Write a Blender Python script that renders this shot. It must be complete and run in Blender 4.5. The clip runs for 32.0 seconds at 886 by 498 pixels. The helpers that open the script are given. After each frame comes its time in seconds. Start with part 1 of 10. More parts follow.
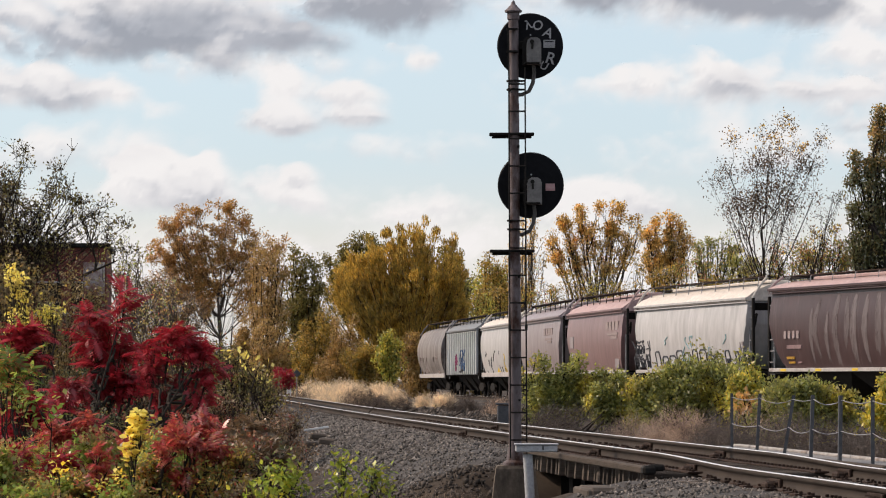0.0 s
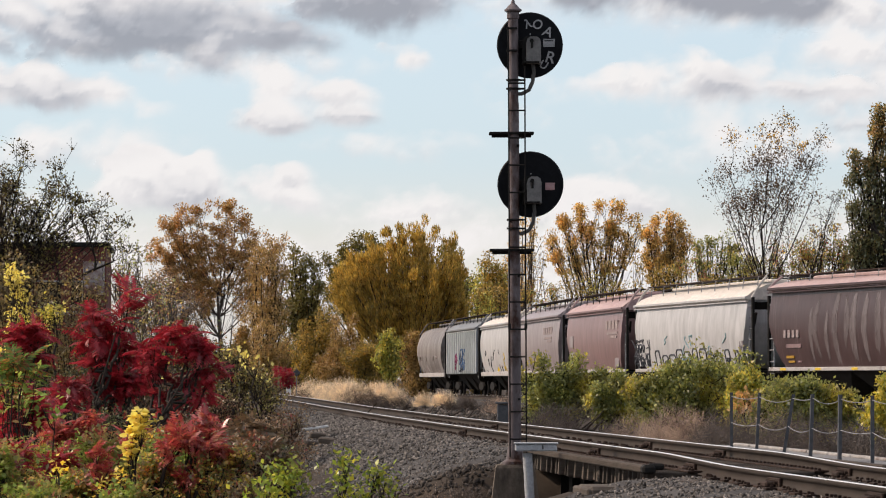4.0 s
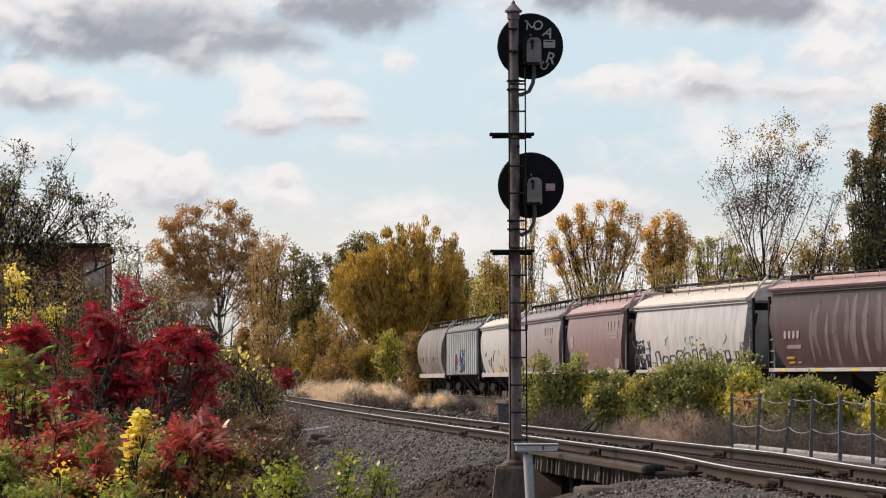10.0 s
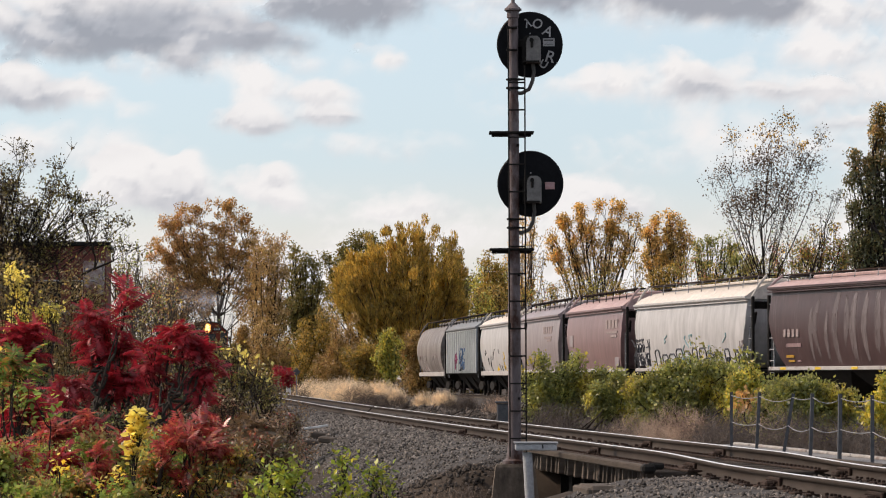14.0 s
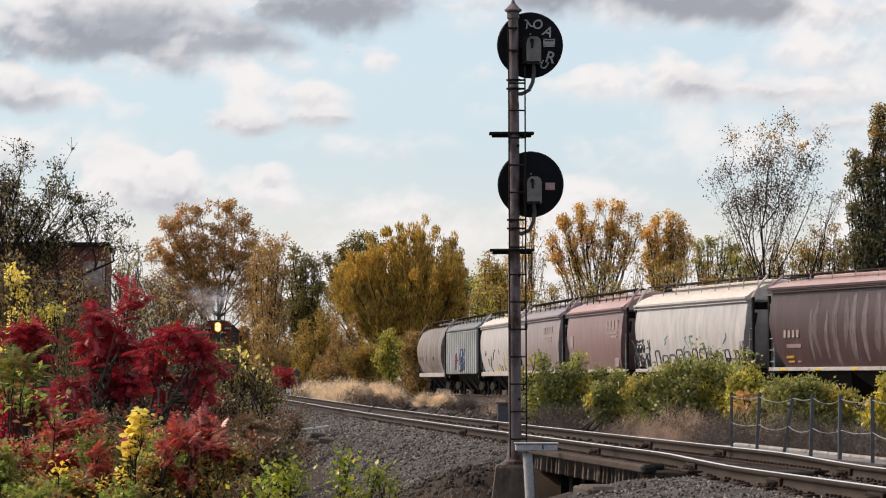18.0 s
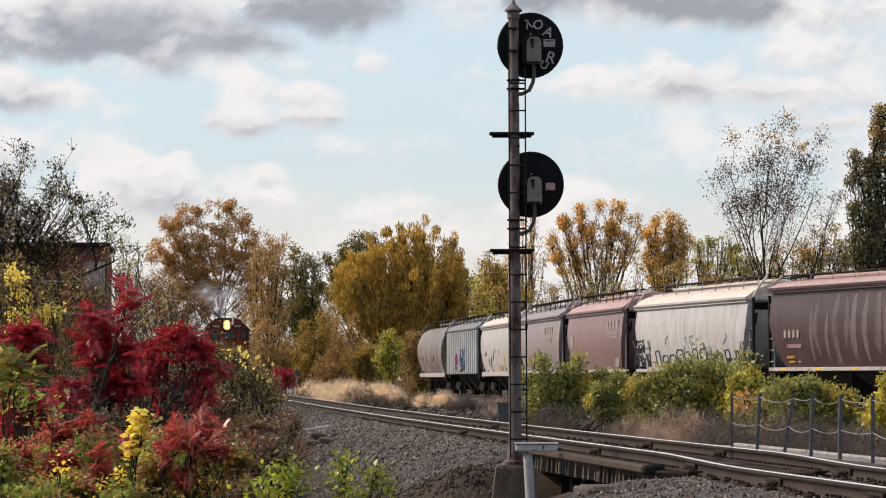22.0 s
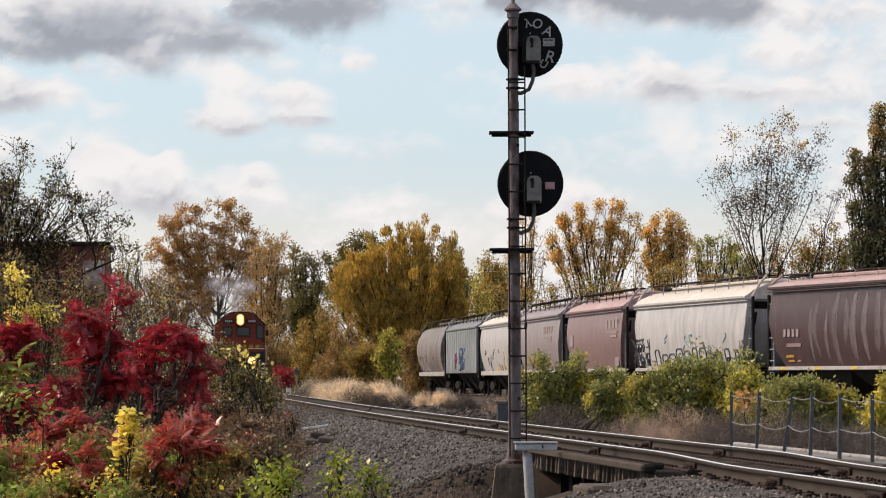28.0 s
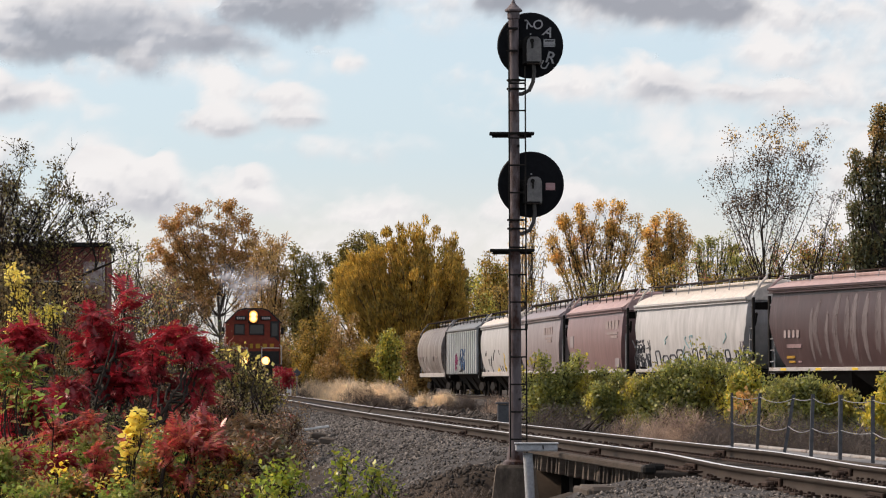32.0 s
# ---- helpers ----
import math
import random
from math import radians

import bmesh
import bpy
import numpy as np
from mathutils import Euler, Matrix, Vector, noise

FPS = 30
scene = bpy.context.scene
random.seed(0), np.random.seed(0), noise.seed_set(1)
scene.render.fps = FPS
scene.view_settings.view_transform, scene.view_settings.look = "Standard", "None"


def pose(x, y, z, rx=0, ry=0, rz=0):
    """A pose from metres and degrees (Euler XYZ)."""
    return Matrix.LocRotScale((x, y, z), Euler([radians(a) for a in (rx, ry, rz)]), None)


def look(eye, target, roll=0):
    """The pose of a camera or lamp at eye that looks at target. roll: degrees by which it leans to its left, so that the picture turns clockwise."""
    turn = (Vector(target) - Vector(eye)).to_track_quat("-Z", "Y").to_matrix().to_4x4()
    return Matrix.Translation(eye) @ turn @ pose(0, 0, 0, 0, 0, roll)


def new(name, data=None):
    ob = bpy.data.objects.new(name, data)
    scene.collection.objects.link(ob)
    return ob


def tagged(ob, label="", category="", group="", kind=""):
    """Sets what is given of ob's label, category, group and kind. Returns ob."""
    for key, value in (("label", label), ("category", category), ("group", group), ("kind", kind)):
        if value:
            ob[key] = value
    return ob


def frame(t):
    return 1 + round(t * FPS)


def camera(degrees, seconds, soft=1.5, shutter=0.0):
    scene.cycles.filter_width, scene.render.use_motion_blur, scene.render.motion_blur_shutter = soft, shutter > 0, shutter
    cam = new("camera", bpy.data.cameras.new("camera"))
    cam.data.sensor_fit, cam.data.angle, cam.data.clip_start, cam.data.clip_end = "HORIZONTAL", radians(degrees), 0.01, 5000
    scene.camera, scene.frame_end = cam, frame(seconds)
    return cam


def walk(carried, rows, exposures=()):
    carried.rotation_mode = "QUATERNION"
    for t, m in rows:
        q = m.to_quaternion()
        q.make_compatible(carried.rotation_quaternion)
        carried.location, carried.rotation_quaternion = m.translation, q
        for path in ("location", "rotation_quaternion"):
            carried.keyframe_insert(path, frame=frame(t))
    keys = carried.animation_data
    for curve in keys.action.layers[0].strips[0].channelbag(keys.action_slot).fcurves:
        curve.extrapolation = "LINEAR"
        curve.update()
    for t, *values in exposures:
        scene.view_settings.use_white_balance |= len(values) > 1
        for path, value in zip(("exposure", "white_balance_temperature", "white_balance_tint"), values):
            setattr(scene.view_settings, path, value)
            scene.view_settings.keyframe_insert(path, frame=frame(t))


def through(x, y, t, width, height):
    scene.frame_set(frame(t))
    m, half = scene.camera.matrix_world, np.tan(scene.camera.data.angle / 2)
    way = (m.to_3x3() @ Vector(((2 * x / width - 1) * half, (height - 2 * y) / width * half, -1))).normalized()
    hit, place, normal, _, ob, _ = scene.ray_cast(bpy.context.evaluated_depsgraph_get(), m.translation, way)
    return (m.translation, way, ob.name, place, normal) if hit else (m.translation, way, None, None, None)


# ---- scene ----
cam = camera(14.89, 32.0, 1.1)
EYE = (0.0, 0.0, 0.92)
TILT = 92.205          # degrees about x: 2.2 above level
# hand tremor on the tripod: seconds, yaw and pitch offsets in thousandths of a degree
TREMOR = [(0, 2, 15), (1.9, 0, 14), (2.5, 6, 2), (5.5, 7, 0), (6.4, 4, 1), (7, 0, 13), (9.5, 0, 15), (11.5, 0, 13), (12.3, 1, 4),
          (13, 4, -3), (13.5, 8, -11), (14.5, 8, -11), (16.5, 6, 0), (18.5, 3, 0), (20, 0, 1), (22.3, 0, 4), (23.3, 0, 11), (24.2, 0, 5),
          (25.5, 2, 0), (27.5, 8, -12), (29.5, 8, -11), (30.3, 5, -3), (31, 2, 2), (32, 0, 3)]
walk(cam, [(t, pose(*EYE, TILT + 0.001 * p, 0, 0.001 * -y)) for t, y, p in TREMOR])

# ---- light ----
SUN_ELEVATION, SUN_AZIMUTH = radians(38), radians(-76)     # azimuth from +y towards +x
world = bpy.data.worlds.new("world")
scene.world = world
world.use_nodes = True
wn, wl = world.node_tree.nodes, world.node_tree.links
wn.clear()
sky = wn.new("ShaderNodeTexSky")
sky.sky_type, sky.sun_disc = "NISHITA", False
sky.sun_elevation, sky.sun_rotation = SUN_ELEVATION, SUN_AZIMUTH
sky.air_density, sky.dust_density, sky.ozone_density = 1.0, 2.0, 1.0
sky_bg, haze_bg = wn.new("ShaderNodeBackground"), wn.new("ShaderNodeBackground")
sky_bg.inputs["Strength"].default_value = 0.06
wl.new(sky.outputs["Color"], sky_bg.inputs["Color"])
coord, axes, lift = wn.new("ShaderNodeTexCoord"), wn.new("ShaderNodeSeparateXYZ"), wn.new("ShaderNodeValToRGB")
wl.new(coord.outputs["Generated"], axes.inputs[0])
wl.new(axes.outputs["Z"], lift.inputs["Fac"])
lift.color_ramp.interpolation = "EASE"                            # pale haze near the horizon, thin high cloud above
lift.color_ramp.elements[0].position, lift.color_ramp.elements[0].color = 0.035, (0.80, 0.775, 0.765, 1)
lift.color_ramp.elements[1].position, lift.color_ramp.elements[1].color = 0.068, (0.6, 0.715, 0.815, 1)
for height, tint in ((0.12, (0.6, 0.71, 0.81, 1)), (0.26, (0.74, 0.71, 0.725, 1))):       # warmer tint added above the view to warm the ambient light
    lift.color_ramp.elements.new(height).color = tint
wl.new(lift.outputs["Color"], haze_bg.inputs["Color"])
haze_bg.inputs["Strength"].default_value = 0.74
both, out = wn.new("ShaderNodeAddShader"), wn.new("ShaderNodeOutputWorld")
wl.new(sky_bg.outputs[0], both.inputs[0])
wl.new(haze_bg.outputs[0], both.inputs[1])
wl.new(both.outputs[0], out.inputs["Surface"])

sun = new("sun", bpy.data.lights.new("sun", "SUN"))
sun.data.energy, sun.data.angle, sun.data.color = 3.95, radians(1.0), (1.0, 0.81, 0.655)
sun_dir = Vector((math.sin(SUN_AZIMUTH) * math.cos(SUN_ELEVATION), math.cos(SUN_AZIMUTH) * math.cos(SUN_ELEVATION), math.sin(SUN_ELEVATION)))
sun.matrix_world = look(sun_dir * 100, (0, 0, 0))
scene.view_settings.exposure = 0.0
# ---- materials ----
def ramp(nt, fac, stops):
    node = nt.nodes.new("ShaderNodeValToRGB")
    els = node.color_ramp.elements
    while len(els) < len(stops):
        els.new(0.5)
    for el, (at, c) in zip(els, stops):
        el.position, el.color = at, (*c, 1)
    nt.links.new(fac, node.inputs["Fac"])
    return node.outputs["Color"]


def noise_tex(nt, scale, detail=5, stretch=(1, 1, 1), space="Object", rough=0.6):
    tc, mp, tex = nt.nodes.new("ShaderNodeTexCoord"), nt.nodes.new("ShaderNodeMapping"), nt.nodes.new("ShaderNodeTexNoise")
    mp.inputs["Scale"].default_value = stretch
    tex.inputs["Scale"].default_value, tex.inputs["Detail"].default_value, tex.inputs["Roughness"].default_value = scale, detail, rough
    nt.links.new(tc.outputs[space], mp.inputs["Vector"])
    nt.links.new(mp.outputs["Vector"], tex.inputs["Vector"])
    return tex.outputs["Fac"]


def mix(nt, fac, a, b, mode="MIX"):
    node = nt.nodes.new("ShaderNodeMix")
    node.data_type, node.blend_type = "RGBA", mode
    for key, value in ((0, fac), (6, a), (7, b)):
        if hasattr(value, "is_linked"):
            nt.links.new(value, node.inputs[key])
        else:
            node.inputs[key].default_value = value if key == 0 else (*value, 1)
    return node.outputs[2]


def surface(name, dark, light, scale=3.0, rough=0.8, metal=0.0, bump=0.3, stretch=(1, 1, 1), fine=6.0, wear=None, wear_at=0.62, random_amount=0.0,
            wear_stretch=(1, 1, 1), wear_scale=1.3, island=False, spec=0.18):
    """Two scales of variation, optional wear colour, fine bump, optional variation from piece to piece."""
    m = bpy.data.materials.new(name)
    m.use_nodes = True
    nt = m.node_tree
    b = nt.nodes["Principled BSDF"]
    big = noise_tex(nt, scale, 5, stretch)
    small = noise_tex(nt, scale * fine, 4, stretch)
    col = ramp(nt, big, [(0.3, dark), (0.7, light)])
    mid = [(x + y) / 2 for x, y in zip(dark, light)]
    col = mix(nt, 0.45, col, ramp(nt, small, [(0.3, [c * 0.55 for c in mid]), (0.7, [min(1, c * 1.4) for c in mid])]))
    if wear:
        w = noise_tex(nt, wear_scale, 8, wear_stretch, rough=0.7)
        col = mix(nt, ramp(nt, w, [(wear_at - 0.07, (0, 0, 0)), (wear_at + 0.07, (1, 1, 1))]), col, wear)
    if random_amount:
        if island:
            src = nt.nodes.new("ShaderNodeNewGeometry").outputs["Random Per Island"]
        else:
            src = nt.nodes.new("ShaderNodeObjectInfo").outputs["Random"]
        lo, hi = 1 - random_amount, 1 + random_amount
        col = mix(nt, 1.0, col, ramp(nt, src, [(0, (lo, lo, lo)), (1, (hi, hi * 0.98, hi * 0.95))]), "MULTIPLY")
    nt.links.new(col, b.inputs["Base Color"])
    b.inputs["Roughness"].default_value, b.inputs["Metallic"].default_value, b.inputs["Specular IOR Level"].default_value = rough, metal, spec
    if bump:
        bp = nt.nodes.new("ShaderNodeBump")
        bp.inputs["Strength"].default_value, bp.inputs["Distance"].default_value = bump, 0.02
        nt.links.new(small, bp.inputs["Height"])
        nt.links.new(bp.outputs["Normal"], b.inputs["Normal"])
    return m


def foliage(name, colours, through=0.5, rough=0.5, gloss=0.06, second=None, second_scale=1.2, lift=1.0):
    """Leaf material: colour varies from leaf to leaf and in patches, and light passes through."""
    m = bpy.data.materials.new(name)
    m.use_nodes = True
    nt = m.node_tree
    nt.nodes.remove(nt.nodes["Principled BSDF"])
    geo = nt.nodes.new("ShaderNodeNewGeometry")
    n = len(colours)
    col = ramp(nt, geo.outputs["Random Per Island"], [((i + 0.5) / n, c) for i, c in enumerate(colours)])
    if second:                                                    # patches of a second set of leaf colours
        k = len(second)
        other = ramp(nt, geo.outputs["Random Per Island"], [((i + 0.5) / k, c) for i, c in enumerate(second)])
        col = mix(nt, ramp(nt, noise_tex(nt, second_scale, 2), [(0.5, (0, 0, 0)), (0.6, (1, 1, 1))]), col, other)
    patch = noise_tex(nt, 0.7, 3)
    col = mix(nt, 0.8, col, ramp(nt, patch, [(0.3, (1.3 * lift, 1.32 * lift, 1.27 * lift)), (0.7, (2.3 * lift, 2.2 * lift, 2.05 * lift))]), "MULTIPLY")
    col = mix(nt, 1.0, col, ramp(nt, noise_tex(nt, 3.2, 2), [(0.35, (0.62, 0.6, 0.6)), (0.62, (1.4, 1.38, 1.3))]), "MULTIPLY")   # light and dark of leaf clumps painted into the colour
    dif, tra, gl = nt.nodes.new("ShaderNodeBsdfDiffuse"), nt.nodes.new("ShaderNodeBsdfTranslucent"), nt.nodes.new("ShaderNodeBsdfGlossy")
    gl.inputs["Roughness"].default_value = rough
    for s in (dif, tra):
        nt.links.new(col, s.inputs["Color"])
    a, b, out = nt.nodes.new("ShaderNodeMixShader"), nt.nodes.new("ShaderNodeMixShader"), nt.nodes["Material Output"]
    a.inputs[0].default_value, b.inputs[0].default_value = through, gloss
    nt.links.new(dif.outputs[0], a.inputs[1])
    nt.links.new(tra.outputs[0], a.inputs[2])
    nt.links.new(a.outputs[0], b.inputs[1])
    nt.links.new(gl.outputs[0], b.inputs[2])
    nt.links.new(b.outputs[0], out.inputs["Surface"])
    return m


def glow(name, colour, strength):
    m = bpy.data.materials.new(name)
    m.use_nodes = True
    b = m.node_tree.nodes["Principled BSDF"]
    b.inputs["Base Color"].default_value = (*colour, 1)
    b.inputs["Emission Color"].default_value, b.inputs["Emission Strength"].default_value = (*colour, 1), strength
    return m


SOIL = surface("soil", (0.016, 0.012, 0.009), (0.06, 0.045, 0.033), 0.25, 0.95, bump=0.6, fine=14, wear=(0.085, 0.062, 0.042), wear_at=0.6, wear_scale=0.3)
BALLAST = surface("ballast_stone", (0.024, 0.0225, 0.022), (0.1, 0.093, 0.089), 0.8, 0.9, bump=1.0, fine=14)
STONE = surface("stone", (0.04, 0.0365, 0.034), (0.205, 0.19, 0.18), 2.5, 0.85, bump=0.4, random_amount=0.8, island=True)
CONCRETE = surface("concrete", (0.045, 0.037, 0.03), (0.125, 0.106, 0.09), 1.2, 0.9, bump=0.4, wear=(0.07, 0.055, 0.045), wear_at=0.6, wear_stretch=(1, 1, 0.25))
PALE_CONCRETE = surface("pale_concrete", (0.2, 0.19, 0.18), (0.4, 0.38, 0.36), 1.5, 0.9, bump=0.4, wear=(0.2, 0.13, 0.1), wear_at=0.62)
RAIL_SIDE = surface("rusty_rail", (0.02, 0.015, 0.012), (0.055, 0.043, 0.035), 1.6, 0.85, 0.0, bump=0.5, stretch=(1, 0.15, 1))
RAIL_HEAD = surface("polished_rail_head", (0.8, 0.78, 0.75), (0.95, 0.93, 0.9), 2.0, 0.42, 0.9, bump=0.05)
RUST = surface("rust", (0.018, 0.012, 0.01), (0.06, 0.04, 0.032), 5, 0.9, 0.1, bump=0.5, random_amount=0.3)
# TIE timber darkened: shade under the guard timber is in the colour
BRIDGE_TIE = surface("shaded_creosoted_timber", (0.04, 0.033, 0.028), (0.125, 0.105, 0.09), 2.5, 0.95, bump=0.7, stretch=(0.3, 3, 3), random_amount=0.5)
TIE = surface("creosoted_timber", (0.05, 0.042, 0.036), (0.19, 0.16, 0.14), 2.5, 0.95, bump=0.7, stretch=(0.3, 3, 3), random_amount=0.45)
OLD_TIMBER = surface("weathered_timber", (0.03, 0.025, 0.021), (0.1, 0.082, 0.068), 2.0, 0.95, bump=0.7, stretch=(3, 0.3, 3), random_amount=0.2)
BLACK_STEEL = surface("black_steel", (0.009, 0.009, 0.009), (0.022, 0.021, 0.02), 3, 0.7, 0.0, bump=0.2, spec=0.08)
TARGET_BLACK = surface("faded_black_paint", (0.004, 0.0045, 0.006), (0.012, 0.013, 0.016), 2.4, 0.55, 0.0, bump=0.1, spec=0.06)
MAST_PAINT = surface("weathered_grey_mast", (0.07, 0.058, 0.062), (0.22, 0.19, 0.197), 3.0, 0.75, 0.15, bump=0.4, stretch=(1, 1, 0.3),
                     wear=(0.045, 0.022, 0.016), wear_at=0.53, wear_scale=2.4, wear_stretch=(1, 1, 0.5))
GREY_STEEL = surface("galvanised_steel", (0.2, 0.205, 0.215), (0.36, 0.36, 0.37), 4, 0.55, 0.5, bump=0.15)
POST_STEEL = surface("dark_grey_steel", (0.045, 0.048, 0.055), (0.11, 0.114, 0.124), 5, 0.6, 0.3, bump=0.2)
WHITE_PAINT = surface("dirty_white_paint", (0.5, 0.5, 0.5), (0.72, 0.72, 0.72), 3, 0.6, bump=0.15, wear=(0.3, 0.26, 0.23), wear_at=0.66)
SPRAY_WHITE = surface("white_spray", (0.24, 0.25, 0.26), (0.42, 0.42, 0.43), 12, 0.7, bump=0.0)
BARK = surface("bark", (0.014, 0.011, 0.009), (0.05, 0.04, 0.034), 4, 0.95, bump=0.7, stretch=(1, 1, 0.25))
GREY_BARK = surface("grey_bark", (0.05, 0.04, 0.034), (0.13, 0.108, 0.095), 4, 0.95, bump=0.6, stretch=(1, 1, 0.25))


# ---- mesh helpers ----
def mesh_of(name, verts, faces, mat, smooth=False):
    """verts: n x 3; faces: an m x k array of one size, or a list of such arrays / tuples."""
    me = bpy.data.meshes.new(name)
    v = np.asarray(verts, dtype=np.float32).reshape(-1, 3)
    groups = [faces] if isinstance(faces, np.ndarray) else None
    if groups is None:
        me.from_pydata(v.tolist(), [], [tuple(int(i) for i in f) for f in faces])
    else:
        f = groups[0].astype(np.int32)
        m, k = f.shape
        me.vertices.add(len(v))
        me.vertices.foreach_set("co", v.ravel())
        me.loops.add(m * k)
        me.loops.foreach_set("vertex_index", f.ravel())
        me.polygons.add(m)
        me.polygons.foreach_set("loop_start", np.arange(0, m * k, k, dtype=np.int32))
        me.update(calc_edges=True)
    if smooth:
        me.polygons.foreach_set("use_smooth", np.ones(len(me.polygons), dtype=bool))
    me.materials.append(mat)
    me.validate()
    return me


class Geo:
    """Collects simple solids into one mesh."""

    def __init__(self):
        self.v, self.f = [], []

    def add(self, verts, faces, m=None):
        n = len(self.v)
        self.v += [tuple(m @ Vector(p)) for p in verts] if m is not None else [tuple(p) for p in verts]
        self.f += [tuple(i + n for i in f) for f in faces]
        return self

    def box(self, c, s, m=None, cut=0.0):
        """A box of size s round c with its twelve edges chamfered by cut."""
        h = [k / 2 for k in s]
        d = min(cut, min(h) * 0.6)
        if d <= 0:
            vs = [(c[0] + i * h[0], c[1] + j * h[1], c[2] + k * h[2]) for i in (-1, 1) for j in (-1, 1) for k in (-1, 1)]
            return self.add(vs, [(0, 1, 3, 2), (4, 6, 7, 5), (0, 4, 5, 1), (2, 3, 7, 6), (0, 2, 6, 4), (1, 5, 7, 3)], m)
        b = bmesh.new()
        bmesh.ops.create_cube(b, size=1)
        bmesh.ops.scale(b, vec=s, verts=b.verts)
        bmesh.ops.bevel(b, geom=b.edges[:], offset=d, segments=1, affect="EDGES")
        b.verts.index_update()
        vs = [(p.co.x + c[0], p.co.y + c[1], p.co.z + c[2]) for p in b.verts]
        fs = [tuple(q.index for q in f.verts) for f in b.faces]
        b.free()
        return self.add(vs, fs, m)

    def tube(self, pts, rs, n=8, cap=True):
        """A round bar along pts; rs a radius or one for each point."""
        pts = [Vector(p) for p in pts]
        rs = [rs] * len(pts) if not hasattr(rs, "__len__") else rs
        vs, fs = [], []
        ref = None
        for i, p in enumerate(pts):
            d = (pts[min(i + 1, len(pts) - 1)] - pts[max(i - 1, 0)]).normalized()
            if ref is None:
                ref = d.orthogonal().normalized()
            ref = (ref - d * ref.dot(d)).normalized()
            o = d.cross(ref)
            for k in range(n):
                a = 2 * math.pi * k / n
                vs.append(p + (ref * math.cos(a) + o * math.sin(a)) * rs[i])
        for i in range(len(pts) - 1):
            for k in range(n):
                fs.append((i * n + k, i * n + (k + 1) % n, (i + 1) * n + (k + 1) % n, (i + 1) * n + k))
        if cap:
            fs.append(tuple(range(n - 1, -1, -1)))
            fs.append(tuple((len(pts) - 1) * n + k for k in range(n)))
        return self.add(vs, fs)

    def lathe(self, profile, c=(0, 0, 0), n=24, m=None):
        """profile: (radius, height) pairs, turned round a vertical axis through c."""
        vs, fs = [], []
        for r, z in profile:
            vs += [(c[0] + r * math.cos(2 * math.pi * k / n), c[1] + r * math.sin(2 * math.pi * k / n), c[2] + z) for k in range(n)]
        for i in range(len(profile) - 1):
            fs += [(i * n + k, i * n + (k + 1) % n, (i + 1) * n + (k + 1) % n, (i + 1) * n + k) for k in range(n)]
        fs += [tuple(range(n - 1, -1, -1)), tuple((len(profile) - 1) * n + k for k in range(n))]
        return self.add(vs, fs, m)

    def prism(self, outline, axis, lo, hi, m=None):
        """A flat outline (pairs) drawn out along an axis."""
        k = len(outline)
        put = {"x": lambda a, b, t: (t, a, b), "y": lambda a, b, t: (a, t, b), "z": lambda a, b, t: (a, b, t)}[axis]
        vs = [put(a, b, lo) for a, b in outline] + [put(a, b, hi) for a, b in outline]
        fs = [tuple(range(k)), tuple(range(2 * k - 1, k - 1, -1))] + [(i, (i + 1) % k + 0, (i + 1) % k + k, i + k) for i in range(k)]
        return self.add(vs, [tuple(f) for f in fs], m)

    def mesh(self, name, mat, smooth=False):
        me = mesh_of(name, self.v, self.f, mat)
        b = bmesh.new()
        b.from_mesh(me)
        bmesh.ops.recalc_face_normals(b, faces=b.faces[:])
        b.to_mesh(me)
        b.free()
        if smooth:
            me.polygons.foreach_set("use_smooth", np.ones(len(me.polygons), dtype=bool))
            me.set_sharp_from_angle(angle=radians(35))
        return me


def part(name, geo, mat, parent, label="", smooth=False):
    """ONE mesh object under a thing or a part."""
    me = geo.mesh(name, mat, smooth) if isinstance(geo, Geo) else geo
    ob = new(name, me)
    ob.parent = parent
    return tagged(ob, label)


def thing(name, m, label, category, group="", kind=""):
    ob = new(name)
    ob.empty_display_size = 0.3
    ob.matrix_basis = m
    return tagged(ob, label, category, group, kind)


def turns(rng, n, tilt=1.0):
    """n random rotation matrices; tilt below 1 keeps them nearer upright."""
    a, b, c = rng.uniform(0, 2 * np.pi, n), rng.normal(0, tilt, n), rng.normal(0, tilt, n)
    ca, sa, cb, sb, cc, sc = np.cos(a), np.sin(a), np.cos(b), np.sin(b), np.cos(c), np.sin(c)
    z = np.zeros(n)
    o = np.ones(n)
    rz = np.stack([ca, -sa, z, sa, ca, z, z, z, o], 1).reshape(n, 3, 3)
    rx = np.stack([o, z, z, z, cb, -sb, z, sb, cb], 1).reshape(n, 3, 3)
    ry = np.stack([cc, z, sc, z, o, z, -sc, z, cc], 1).reshape(n, 3, 3)
    return rz @ rx @ ry


def scatter(tv, tf, pos, rot, size):
    """Copies of a small template at many places, as vertex and face arrays."""
    tv, tf = np.asarray(tv, float), np.asarray(tf, int)
    v = np.einsum("nij,kj->nki", rot, tv) * size[:, None, None] + pos[:, None, :]
    f = tf[None] + (np.arange(len(pos)) * len(tv))[:, None, None]
    return v.reshape(-1, 3), f.reshape(-1, tf.shape[1])


LEAF = ([(0, 0, 0), (0.33, 0.42, 0.07), (0, 1, 0), (-0.33, 0.42, 0.07)], [(0, 1, 2, 3)])
BLADE = ([(-0.03, 0, 0), (0.03, 0, 0), (0.028, 0.09, 0.55), (-0.02, 0.09, 0.55), (0.004, 0.3, 1.0), (-0.004, 0.3, 1.0)], [(0, 1, 2, 3), (3, 2, 4, 5)])


